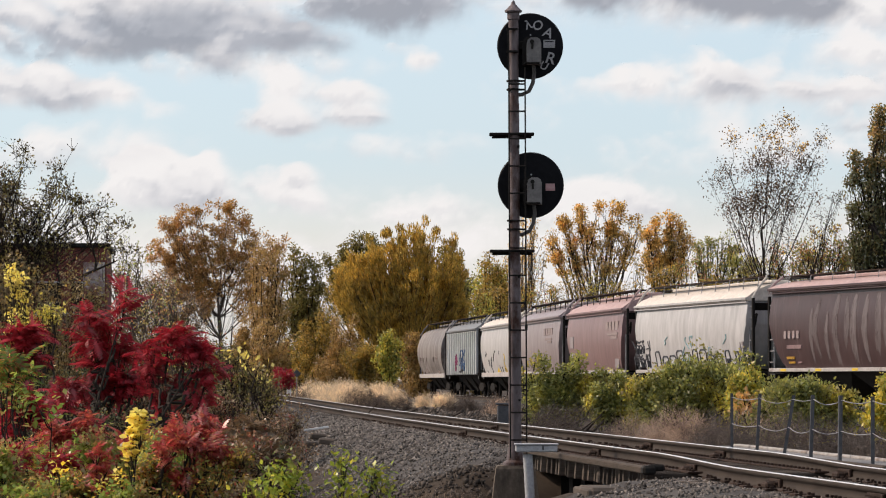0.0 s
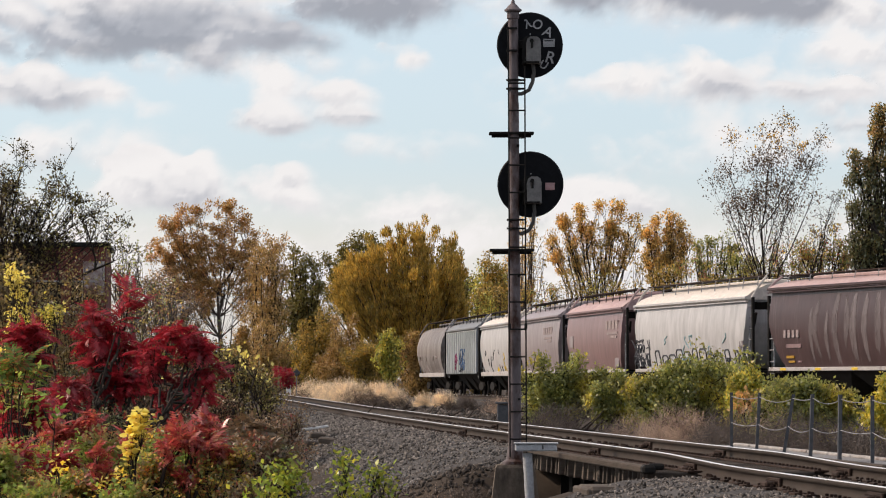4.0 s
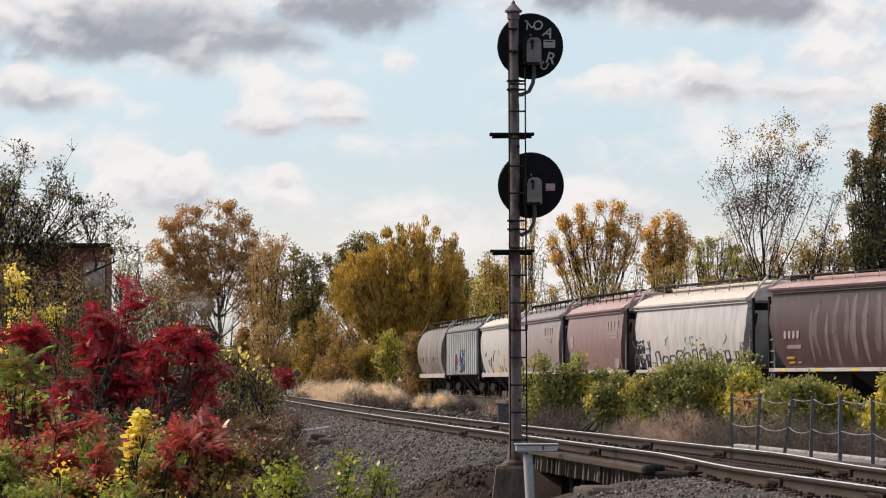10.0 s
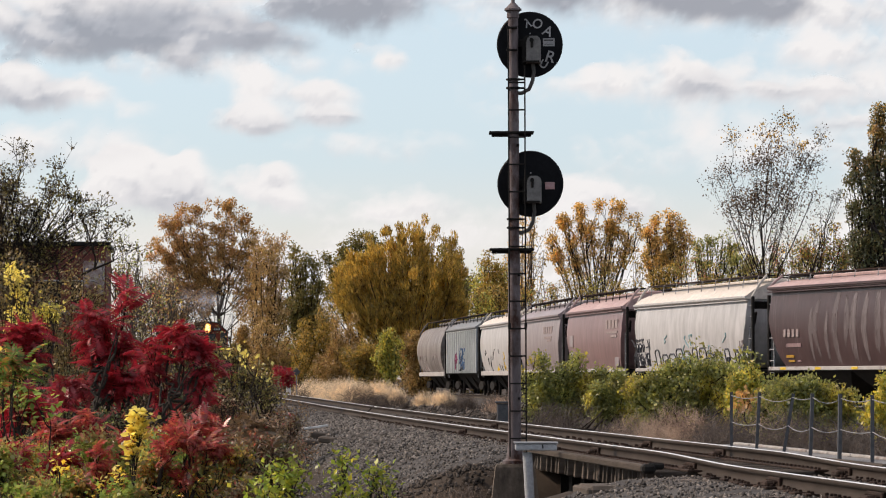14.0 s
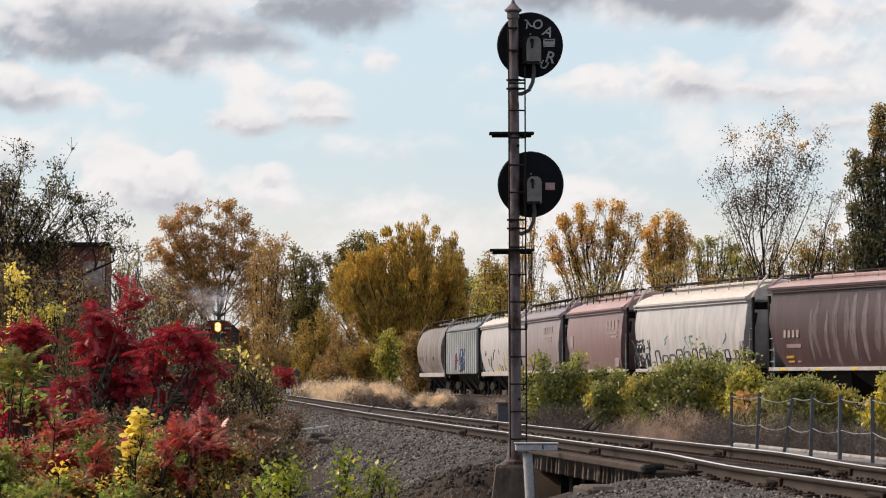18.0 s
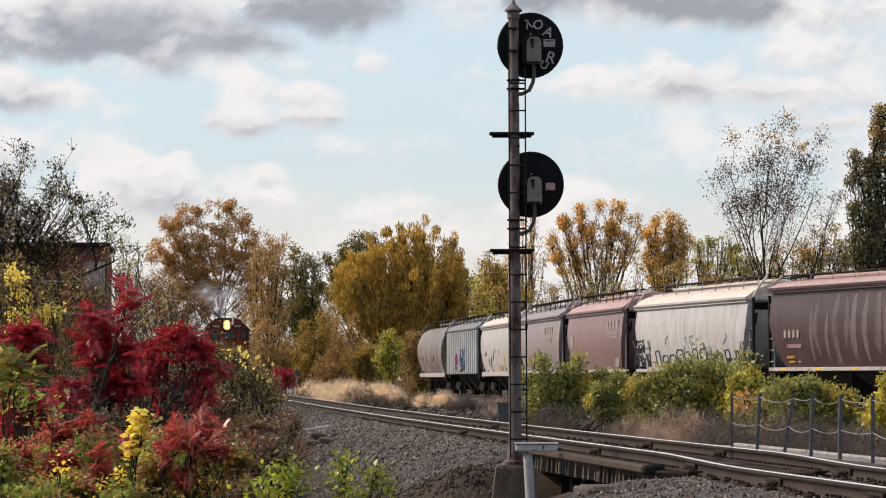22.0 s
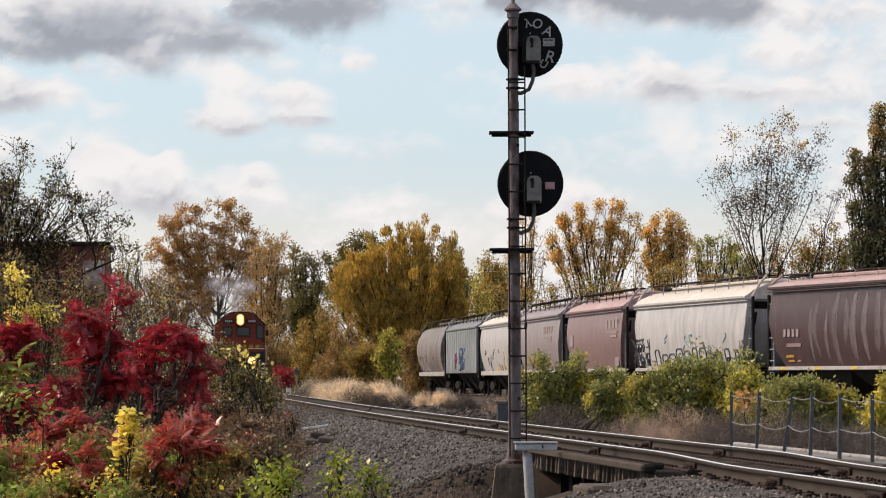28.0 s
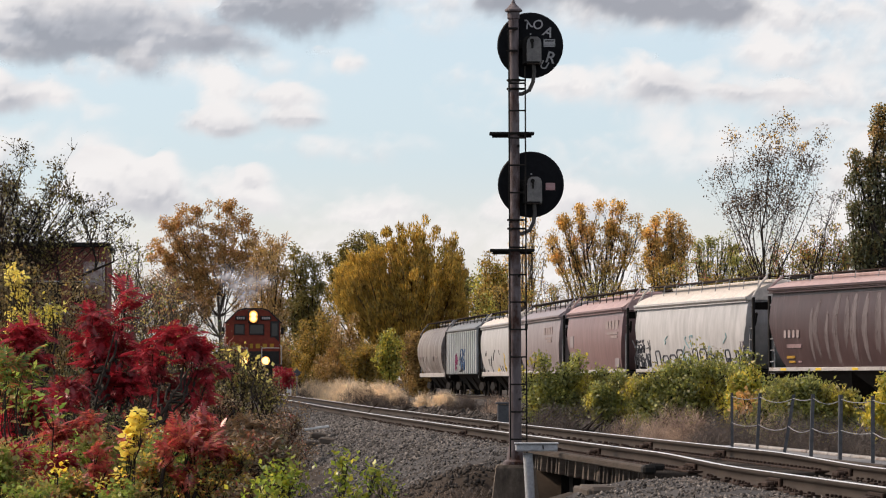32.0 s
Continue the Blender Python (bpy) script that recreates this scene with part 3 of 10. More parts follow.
def signal_mast():
    root = thing("signal_mast", pose(1.0, 46.9, -0.25, 0, -0.2, 0), "weathered grey railway signal mast with two black targets", "signal")
    pole = Geo().lathe([(0.088, 0.0), (0.088, 2.2), (0.084, 2.22), (0.084, 2.9), (0.076, 2.92), (0.076, 5.0), (0.07, 5.02), (0.07, 6.24)], n=20)
    part("pole", pole, MAST_PAINT, root, "rust-streaked tapering steel pole", True)
    part("finial", Geo().lathe([(0.075, 6.17), (0.085, 6.18), (0.085, 6.26), (0.12, 6.28), (0.12, 6.3), (0.085, 6.33), (0.06, 6.36), (0.03, 6.39), (0.025, 6.42), (0.0, 6.45)], n=20), MAST_PAINT, root, "capped pinnacle", True)
    part("base_casting", Geo().lathe([(0.17, 0), (0.17, 0.04), (0.12, 0.07), (0.1, 0.22), (0.095, 0.25)], n=20), MAST_PAINT, root, "", True)
    signal_head(5.82, root, True)
    signal_head(3.88, root, False)
    for z, tilt in ((4.58, 1.0), (2.96, 0.0)):
        arm = Geo().box((-0.03, 0.03, z), (0.62, 0.26, 0.035), pose(0, 0, 0), 0.008)
        arm.box((-0.03, 0.03, z - 0.03), (0.55, 0.04, 0.05), cut=0.006)
        part("platform_step", arm, BLACK_STEEL, root, "dark steel foot platform")
    # ladder standing off to the right side of the pole
    for x, y in ((-0.07, -0.16), (0.155, -0.16)):
        part("ladder_stile", Geo().tube([(x, y, 0.1), (x, y, 6.05 if x < 0 else 5.5)], 0.011, 6), BLACK_STEEL, root)
    for k in range(14):
        z = 0.35 + k * 0.378
        part("ladder_rung", Geo().tube([(-0.07, -0.16, z), (0.155, -0.16, z)], 0.012, 6), BLACK_STEEL, root)
    for z in (5.72, 6.03):
        part("ladder_clip", Geo().box((-0.02, -0.12, z), (0.15, 0.1, 0.022)), BLACK_STEEL, root)
    for z in (0.9, 2.6, 4.4):
        part("ladder_stay", Geo().box((0.06, -0.1, z), (0.03, 0.14, 0.03)), BLACK_STEEL, root)
    for x in (-0.07, 0.155):
        part("ladder_clip", Geo().box((x, -0.16, 1.9), (0.04, 0.04, 0.09), cut=0.01), BLACK_STEEL, root)
    return root


signal_mast()
f = Geo()
f.add([(a * w, b * w, z) for z, w in ((-2.6, 0.58), (-0.04, 0.27), (0, 0.25)) for a, b in ((-1, -1), (1, -1), (1, 1), (-1, 1))],
      [(3, 2, 1, 0), (8, 9, 10, 11)] + [(i + 4 * k, (i + 1) % 4 + 4 * k, (i + 1) % 4 + 4 + 4 * k, i + 4 + 4 * k) for k in (0, 1) for i in range(4)])
foundation = new("mast_foundation", f.mesh("mast_foundation", surface("stained_foundation_concrete", (0.075, 0.058, 0.045), (0.21, 0.172, 0.135), 2.2, 0.9, bump=0.5, wear=(0.05, 0.04, 0.032), wear_at=0.56, wear_stretch=(1, 1, 0.4))))
foundation.matrix_basis = pose(1.0, 46.9, -0.255)
tagged(foundation, "tapered stained concrete foundation block of the signal", "foundation")

stand = thing("steel_post", pose(1.25, 44.0, -2.75, 0, -3.2, 0), "pale grey steel post with a flat crossbar", "post")
part("upright", Geo().tube([(0, 0, 0), (0, 0, 2.72)], 0.062, 16), surface("pale_grey_paint", (0.3, 0.31, 0.33), (0.46, 0.47, 0.49), 4, 0.6, 0.1, wear=(0.2, 0.17, 0.15), wear_at=0.66), stand, "", True)
g = Geo().box((-0.04, 0, 2.79), (0.54, 0.3, 0.09), pose(0, 0, 0, 0, 3.2, 0), 0.012).box((-0.04, 0, 2.845), (0.57, 0.33, 0.02), pose(0, 0, 0, 0, 3.2, 0), 0.004)
part("crossbar", g, bpy.data.materials["pale_grey_paint"], stand, "flat box crossbar")
part("slot", Geo().box((0.2, -0.152, 2.79), (0.018, 0.006, 0.05)), BLACK_STEEL, stand)

# ---- cable fence on the bridge's far side ----
FENCE = [(4.5, 52.8, 0), (4.68, 50.6, 3.2), (4.92, 49.0, 9.5), (5.06, 46.7, 2.2), (5.25, 44.9, 1.0), (5.42, 42.8, 0.3), (5.6, 40.9, -0.5)]
fence = thing("cable_fence", pose(0, 0, 0), "leaning steel posts joined by two slack wire cables", "fence")
tops = []
for x, y, lean in FENCE:
    p = Geo().prism([(-0.026, -0.03), (0.02, -0.03), (0.02, -0.023), (-0.019, -0.023), (-0.019, 0.036), (-0.026, 0.036)], "z", 0, 0.92)
    post = part("fence_post", p, POST_STEEL, fence)
    m = pose(x, y, -0.2, 0, lean, random.uniform(-8, 8))
    post.matrix_basis = m
    tops.append((m @ Vector((0, -0.06, 0.86)), m @ Vector((0, -0.06, 0.45))))
for k in (0, 1):
    for a, b in zip(tops, tops[1:]):
        a, b = a[k], b[k]
        sag = random.uniform(0.02, 0.07)
        part("cable", Geo().tube([a.lerp(b, s) - Vector((0, 0, sag * 4 * s * (1 - s))) for s in (0, 0.2, 0.4, 0.5, 0.6, 0.8, 1)], 0.0055, 6), GREY_STEEL, fence)
# ---- building and lineside things ----
BRICK = surface("dark_red_brick", (0.095, 0.03, 0.026), (0.17, 0.062, 0.05), 1.0, 0.9, bump=0.5, fine=9, wear=(0.13, 0.06, 0.05), wear_at=0.6)
PEELING = surface("peeling_white_paint", (0.32, 0.31, 0.31), (0.5, 0.48, 0.48), 1.0, 0.85, bump=0.3, wear=(0.12, 0.05, 0.04), wear_at=0.53, wear_scale=0.5)


def old_building():
    """A flat-roofed brick building far behind the trees."""
    root = thing("brick_building", pose(-18.0, 150, -0.5, 0, 0, 4), "old dark brick building with a patch of peeling white paint", "building")
    part("wall", Geo().box((0, 4, 3.65), (6.2, 8, 7.3), cut=0.02), BRICK, root)
    part("coping", Geo().box((0, 4, 7.4), (6.5, 8.3, 0.2), cut=0.04), BLACK_STEEL, root, "dark metal coping")
    part("painted_patch", Geo().box((2.55, -0.03, 5.9), (0.95, 0.05, 1.5), cut=0.01), PEELING, root, "peeling white paint")
    for k in range(4):
        w = part("window", Geo().box((-2.3 + k * 1.45, -0.02, 5.2), (1.0, 0.06, 1.1)), bpy.data.materials["black_steel"], root)
        part("window_frame", Geo().box((-2.3 + k * 1.45, -0.05, 5.77), (1.1, 0.06, 0.06)).box((-2.3 + k * 1.45, -0.05, 4.63), (1.1, 0.1, 0.06)).box((-2.3 + k * 1.45, -0.05, 5.2), (0.05, 0.05, 1.1)), GREY_STEEL, w)
    part("band", Geo().box((0, -0.04, 4.35), (6.25, 0.08, 0.16), cut=0.01), PALE_CONCRETE, root)


old_building()


def marker_post():
    root = thing("marker_post", pose(-8.3, 183, 0.05), "white lineside marker post with dark marks", "post")
    part("upright", Geo().box((0, 0, 0.48), (0.24, 0.1, 0.96), cut=0.015), WHITE_PAINT, root)
    for z in (0.75, 0.58, 0.42):
        part("mark", Geo().box((0, -0.053, z), (0.12, 0.006, 0.1)), BLACK_STEEL, root)
    sign = thing("diamond_sign", pose(-8.05, 187, 0.0), "weathered grey diamond sign on a thin post", "sign")
    part("upright", Geo().tube([(0, 0, 0), (0, 0, 1.4)], 0.025, 6), GREY_STEEL, sign)
    part("plate", Geo().box((0, -0.04, 1.75), (0.32, 0.02, 0.32), pose(0, 0, 1.3, 0, 45) @ pose(0, 0, -1.75), 0.01), POST_STEEL, sign)
    lean = thing("lineside_pole", pose(-14.0, 220, -0.4, 0, 4, 0), "thin dark pole with a white cap", "pole")
    part("shaft", Geo().tube([(0, 0, 0), (0, 0, 4.95)], 0.04, 8), BARK, lean)
    part("cap", Geo().tube([(0, 0, 4.9), (0, 0, 5.45)], 0.06, 8), WHITE_PAINT, lean, "white pole cap")


marker_post()


def relay_box():
    root = thing("relay_cabinet", pose(1.46, 78, float(ground_z(1.46, 78))), "dark grey lineside relay cabinet on short legs", "cabinet")
    part("body", Geo().box((0, 0, 0.55), (0.42, 0.35, 0.5), cut=0.02), POST_STEEL, root)
    part("roof", Geo().box((0, 0, 0.83), (0.5, 0.43, 0.05), cut=0.015), POST_STEEL, root)
    for x in (-0.17, 0.17):
        for y in (-0.13, 0.13):
            part("leg", Geo().box((x, y, 0.12), (0.04, 0.04, 0.5)), BLACK_STEEL, root)
    part("door_handle", Geo().box((0.12, -0.185, 0.55), (0.02, 0.02, 0.1)), GREY_STEEL, root)


relay_box()


def debris():
    rng = random.Random(6)

    def branch(x, y, length, turn, label="bare grey fallen branch on the ballast"):
        z = float(ground_z(x, y)) + 0.12
        root = thing("fallen_branch", pose(x, y, z, 0, 0, turn), label, "branch")
        part("limb", Geo().tube([(-length / 2, 0, 0.0), (-length / 6, 0.05, 0.12), (length / 5, -0.04, 0.1), (length / 2, 0.08, 0.35)], [0.06, 0.05, 0.04, 0.02], 6), BARK, root)
        for k in range(3):
            a = rng.uniform(-0.3, 0.3) * length
            part("twig", Geo().tube([(a, 0, 0.1), (a + 0.35, rng.uniform(-0.3, 0.3), rng.uniform(0.25, 0.6))], [0.025, 0.01], 5), BARK, root)

    for x, y, n, t in ((-2.2, 112, 2.4, 10), (-1.6, 108, 1.6, -15), (0.9, 86, 1.6, 5), (1.9, 84, 1.5, 20), (-0.4, 95, 1.8, -5), (3.1, 75, 1.0, 12), (1.35, 80, 1.1, 60), (2.6, 80, 1.3, -20)):
        branch(x, y, n, t)
    for x, y, s, t in ((-2.95, 82, 0.55, 8), (-2.6, 77, 0.4, -15), (-3.1, 79, 0.35, 30)):
        g = Geo().box((0, 0, 0.06), (s, 0.3, 0.14), cut=0.03)
        ob = new("concrete_fragment", g.mesh("concrete_fragment", CONCRETE))
        ob.matrix_basis = pose(x, y, float(ground_z(x, y)) + 0.08, 3, 6, t)
        tagged(ob, "grey broken concrete fragment on the gravel slope", "concrete")
    plank = new("white_board", Geo().box((0, 0, 0), (0.62, 0.14, 0.05), cut=0.008).mesh("white_board", WHITE_PAINT))
    plank.matrix_basis = pose(-3.0, 80, float(ground_z(-3.0, 80)) + 0.42, 0, -8, 4)
    tagged(plank, "white painted board lying on concrete fragments", "board")


debris()
# ---- standing covered hopper cars ----
def car_paint(name, dark, light, wear, wear_at=0.66):
    return surface(name, dark, light, 0.5, 0.42, 0.0, bump=0.06, spec=0.35, stretch=(1, 1, 0.3), wear=wear, wear_at=wear_at, wear_stretch=(1, 1.6, 0.1), wear_scale=1.1)


PALE_CAR = car_paint("pale_grey_car_paint", (0.36, 0.355, 0.36), (0.49, 0.48, 0.48), (0.3, 0.275, 0.265))
# ribs lighter, panels between them darker: lit ribs and shaded gaps in colour
RIB_CAR = car_paint("lit_rib_paint", (0.36, 0.39, 0.4), (0.5, 0.52, 0.53), (0.3, 0.28, 0.27))
GREY_CAR = car_paint("grey_car_paint", (0.13, 0.14, 0.15), (0.22, 0.23, 0.24), (0.12, 0.1, 0.09))
DULL_CAR = car_paint("dull_grey_car_paint", (0.11, 0.095, 0.092), (0.23, 0.21, 0.205), (0.36, 0.34, 0.335), 0.55)
MAUVE_CAR = car_paint("faded_mauve_car_paint", (0.2, 0.162, 0.168), (0.3, 0.26, 0.268), (0.16, 0.125, 0.13))
RED_CAR = car_paint("faded_oxide_red_car_paint", (0.165, 0.1, 0.1), (0.25, 0.168, 0.17), (0.3, 0.23, 0.235), 0.68)
BROWN_CAR = car_paint("streaked_brown_car_paint", (0.04, 0.022, 0.023), (0.074, 0.044, 0.045), (0.13, 0.095, 0.098), 0.66)
# roof colours, lighter than the car sides
RED_ROOF = surface("light_red_roof", (0.33, 0.225, 0.22), (0.47, 0.355, 0.345), 1.0, 0.6)
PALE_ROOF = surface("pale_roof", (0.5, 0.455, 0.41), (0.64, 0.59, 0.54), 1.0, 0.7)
# near-black: holds the shade of car ends and undersides; also dark walkways
DARK_CAR = surface("shade_dark_car_steel", (0.007, 0.0065, 0.0065), (0.022, 0.02, 0.019), 2, 0.85, 0.1, bump=0.3)
SILL_WHITE = surface("grimy_white_sill", (0.3, 0.285, 0.28), (0.46, 0.44, 0.43), 2, 0.7, wear=(0.2, 0.16, 0.14), wear_at=0.62)
YELLOW = surface("yellow_reflector", (0.55, 0.38, 0.03), (0.7, 0.5, 0.05), 5, 0.5)
DULL_YELLOW = surface("dull_yellow_marking", (0.25, 0.14, 0.02), (0.38, 0.22, 0.03), 6, 0.7, bump=0)
BLUE_SPRAY = surface("blue_spray", (0.03, 0.07, 0.16), (0.08, 0.16, 0.3), 4, 0.7)
TEAL_SPRAY = surface("teal_spray", (0.16, 0.3, 0.33), (0.3, 0.43, 0.45), 4, 0.7)
SPRAY_FILL = surface("pale_spray_fill", (0.4, 0.41, 0.43), (0.55, 0.55, 0.56), 3, 0.6)
DARK_SPRAY = surface("dark_spray", (0.03, 0.035, 0.045), (0.09, 0.09, 0.1), 4, 0.7)
PINK_SPRAY = surface("magenta_spray", (0.2, 0.03, 0.1), (0.3, 0.08, 0.16), 4, 0.7)
ROUND_SIDE = ((1.0, 1.3), (1.4, 1.42), (1.9, 1.53), (2.5, 1.6), (3.1, 1.59), (3.55, 1.53), (3.85, 1.46))
FLAT_SIDE = ((1.0, 1.5), (3.85, 1.5))


def side_x(profile, z):
    return float(np.interp(z, [p[0] for p in profile], [p[1] for p in profile]))


def side_bottom(e, round_end):
    """Height of the side's lower edge e metres in from the car's end."""
    if e >= 1.7:
        return 1.33
    return 1.33 + (2.0 if round_end else 0.25) * ((1.7 - e) / 1.4) ** 1.5


def hopper_car(m, length, paint, roof_paint, label, profile=ROUND_SIDE, ribs=False, sill=SILL_WHITE, bars=(), strokes=(), blocks=(), ghosts=(), reflectors=False, walk_paint=None, eave=3.85, deck=4.63, barrel=False, rib_paint=None, sill_h=0.13, seed=1):
    walk_paint = walk_paint or DARK_CAR
    rng = random.Random(seed)
    root = thing("hopper_car", m, label, "freight car", "standing covered hopper cars")
    half = length / 2

    def up(z):
        """Heights of the roof's parts over the eave, squeezed below the deck."""
        return z + eave - 3.85 if z <= 3.9 else eave + 0.05 + (z - 3.9) * (deck - eave - 0.05) / 0.73

    us = [-half + 0.5, -half + 0.7, -half + 0.9, -half + 1.1, -half + 1.4, -half + 1.7, -half + 2.6] + [(-half + 3.2) + k * (length - 6.4) / 10 for k in range(11)]
    us += [half - 2.6, half - 1.7, half - 1.4, half - 1.1, half - 0.9, half - 0.7, half - 0.5]
    g, loop = Geo(), 0
    for u in us:
        zb = side_bottom(half - abs(u), not ribs)
        zs = [zb + (eave - zb) * k / 9 for k in range(10)]
        ring = [(-side_x(profile, z), u, z) for z in zs] + [(side_x(profile, z), u, z) for z in reversed(zs)]
        loop = len(ring)
        g.v += ring
    for i in range(len(us) - 1):
        g.f += [(i * loop + k, i * loop + (k + 1) % loop, (i + 1) * loop + (k + 1) % loop, (i + 1) * loop + k) for k in range(loop)]
    g.f += [tuple(range(loop)), tuple((len(us) - 1) * loop + k for k in range(loop))]
    body = part("body", g, paint, root, "", True)
    e = half - 0.42
    roof = Geo()
    rp = [(-1.56, 3.78), (-1.58, 3.9), (-1.3, 4.12), (-0.8, 4.33), (-0.35, 4.43), (0.35, 4.43), (0.8, 4.33), (1.3, 4.12), (1.58, 3.9), (1.56, 3.78)]
    if barrel:
        rp = [(-1.37, 3.8), (-1.3, 3.98), (-1.05, 4.16), (-0.75, 4.28), (-0.35, 4.36), (0.35, 4.36), (0.75, 4.28), (1.05, 4.16), (1.3, 3.98), (1.37, 3.8)]
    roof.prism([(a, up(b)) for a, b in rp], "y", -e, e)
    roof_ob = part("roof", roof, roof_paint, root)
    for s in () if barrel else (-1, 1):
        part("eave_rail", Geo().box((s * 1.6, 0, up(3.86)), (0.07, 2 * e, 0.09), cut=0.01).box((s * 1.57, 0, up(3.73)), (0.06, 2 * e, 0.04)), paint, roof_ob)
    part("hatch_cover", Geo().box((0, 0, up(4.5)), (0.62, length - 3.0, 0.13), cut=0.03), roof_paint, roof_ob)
    for s in (-1, 1):
        part("running_board", Geo().box((s * 0.72, 0, deck), (0.42, length - 0.5, 0.04)), DARK_CAR, roof_ob, "dark grated roof walkway")
        n = 9
        for k in range(n):
            y = -half + 0.9 + k * (length - 1.8) / (n - 1)
            part("walkway_bracket", Geo().tube([(s * 1.02, y, up(4.2)), (s * 0.98, y, deck - 0.01), (s * 0.6, y, deck - 0.01)], 0.022, 5), walk_paint, roof_ob)
        part("walkway_edge", Geo().box((s * 0.945, 0, deck + 0.015), (0.03, length - 0.5, 0.035)), RUST, roof_ob)
    if ribs:
        k = -half + 0.5
        while k < half - 0.4:
            for s in (-1, 1):
                part("side_rib", Geo().box((s * 1.56, k, 2.5), (0.13, 0.3, 2.5), cut=0.03), rib_paint, body, "vertical side rib, coloured lighter as if lit")
            k += 1.02
    for s in (-1, 1):
        part("side_sill", Geo().box((s * 1.46, 0, 1.345 - sill_h / 2), (0.1, length - 0.5, sill_h), cut=0.015), sill, root, "grimy white side sill")
    if reflectors:
        for k in range(5):
            part("reflector", Geo().box((-1.514, half - 1.6 - k * 3.1, 1.28), (0.006, 0.5, 0.085)), YELLOW, root, "yellow reflective strip")
    part("centre_sill", Geo().box((0, 0, 1.0), (0.5, length + 0.3, 0.4), cut=0.02), DARK_CAR, root)
    for k in (-1, 0, 1):
        y = k * (length - 6.4) / 3
        b = Geo().add([(-1.3, y - 2.0, 1.32), (1.3, y - 2.0, 1.32), (1.3, y + 2.0, 1.32), (-1.3, y + 2.0, 1.32), (-0.55, y - 0.4, 0.32), (0.55, y - 0.4, 0.32), (0.55, y + 0.4, 0.32), (-0.55, y + 0.4, 0.32)],
                      [(0, 1, 2, 3), (7, 6, 5, 4), (0, 4, 5, 1), (1, 5, 6, 2), (2, 6, 7, 3), (3, 7, 4, 0)])
        part("discharge_hopper", b, DARK_CAR, root)
    for s in (-1, 1):                                   # the two ends
        y = s * (half - 0.12)
        part("end_platform", Geo().box((0, s * (half - 0.75), 1.2), (2.9, 1.5, 0.12), cut=0.02), DARK_CAR, root)
        for x in (-1.42, 1.42):
            part("corner_post", Geo().box((x, y, 2.45), (0.1, 0.12, 2.85), cut=0.015), DARK_CAR, root)
            part("slope_brace", Geo().tube([(x * 0.9, s * (half - 0.2), 3.3), (x * 0.75, s * (half - 2.1), 1.1)], 0.05, 6), DARK_CAR, root)
            lad = part("end_ladder", Geo().tube([(x, y - s * 0.45, 1.0), (x, y - s * 0.45, 3.85)], 0.025, 6), GREY_STEEL, root, "grey steel ladder")
            for k in range(7):
                part("rung", Geo().tube([(x, y - s * 0.45, 1.15 + k * 0.4), (x, y, 1.15 + k * 0.4)], 0.022, 6), GREY_STEEL, lad)
        part("roof_bracket", Geo().tube([(-1.45, y, eave), (-1.15, y, up(4.35)), (-0.9, y, deck)], 0.045, 6), roof_paint, root)
        part("end_slope_sheet", Geo().add([(-1.38, s * (half - 0.3), 3.7), (1.38, s * (half - 0.3), 3.7), (1.2, s * (half - 2.2), 1.14), (-1.2, s * (half - 2.2), 1.14), (-1.38, s * (half - 0.36), 3.7), (1.38, s * (half - 0.36), 3.7), (1.2, s * (half - 2.26), 1.14), (-1.2, s * (half - 2.26), 1.14)],
                                          [(0, 1, 2, 3), (7, 6, 5, 4), (0, 4, 5, 1), (1, 5, 6, 2), (2, 6, 7, 3), (3, 7, 4, 0)]), DARK_CAR, root)
        part("coupler", Geo().box((0, s * (half + 0.25), 0.85), (0.22, 0.9, 0.25), cut=0.04).box((0, s * (half + 0.55), 0.85), (0.35, 0.35, 0.3), cut=0.06), RUST, root)
        truck = part("truck", Geo().box((0, s * (half - 2.1), 0.62), (2.1, 0.35, 0.3), cut=0.04), DARK_CAR, root, "four-wheeled truck, darkened for the shade under the car")
        for x in (-1.02, 1.02):
            sf = [(-1.15, 0.55), (-0.9, 0.66), (-0.35, 0.8), (0.35, 0.8), (0.9, 0.66), (1.15, 0.55), (1.15, 0.42), (0.85, 0.4), (0.4, 0.3), (-0.4, 0.3), (-0.85, 0.4), (-1.15, 0.42)]
            part("side_frame", Geo().prism([(s * (half - 2.1) + a, b) for a, b in sf], "x", x - 0.07, x + 0.07), DARK_CAR, truck)
        for dy in (-0.86, 0.86):
            w = Geo()
            c = s * (half - 2.1) + dy
            for x in (-0.755, 0.755):
                w.lathe([(0.0, -0.065), (0.42, -0.065), (0.445, -0.03), (0.445, 0.0), (0.42, 0.065), (0.36, 0.06), (0.1, 0.03), (0.0, 0.08)], n=24, m=pose(x, c, 0.43, 0, 90))
            w.tube([(-0.8, c, 0.43), (0.8, c, 0.43)], 0.08, 8)
            part("wheelset", w, DARK_CAR, truck, "", True)
    for y, z, wy, hz, mat in bars:                      # unreadable or brand lettering as plain bars
        part("marking", Geo().box((-side_x(profile, z) - 0.012, y, z), (0.03, wy, hz)), mat, body, "worn painted marking")
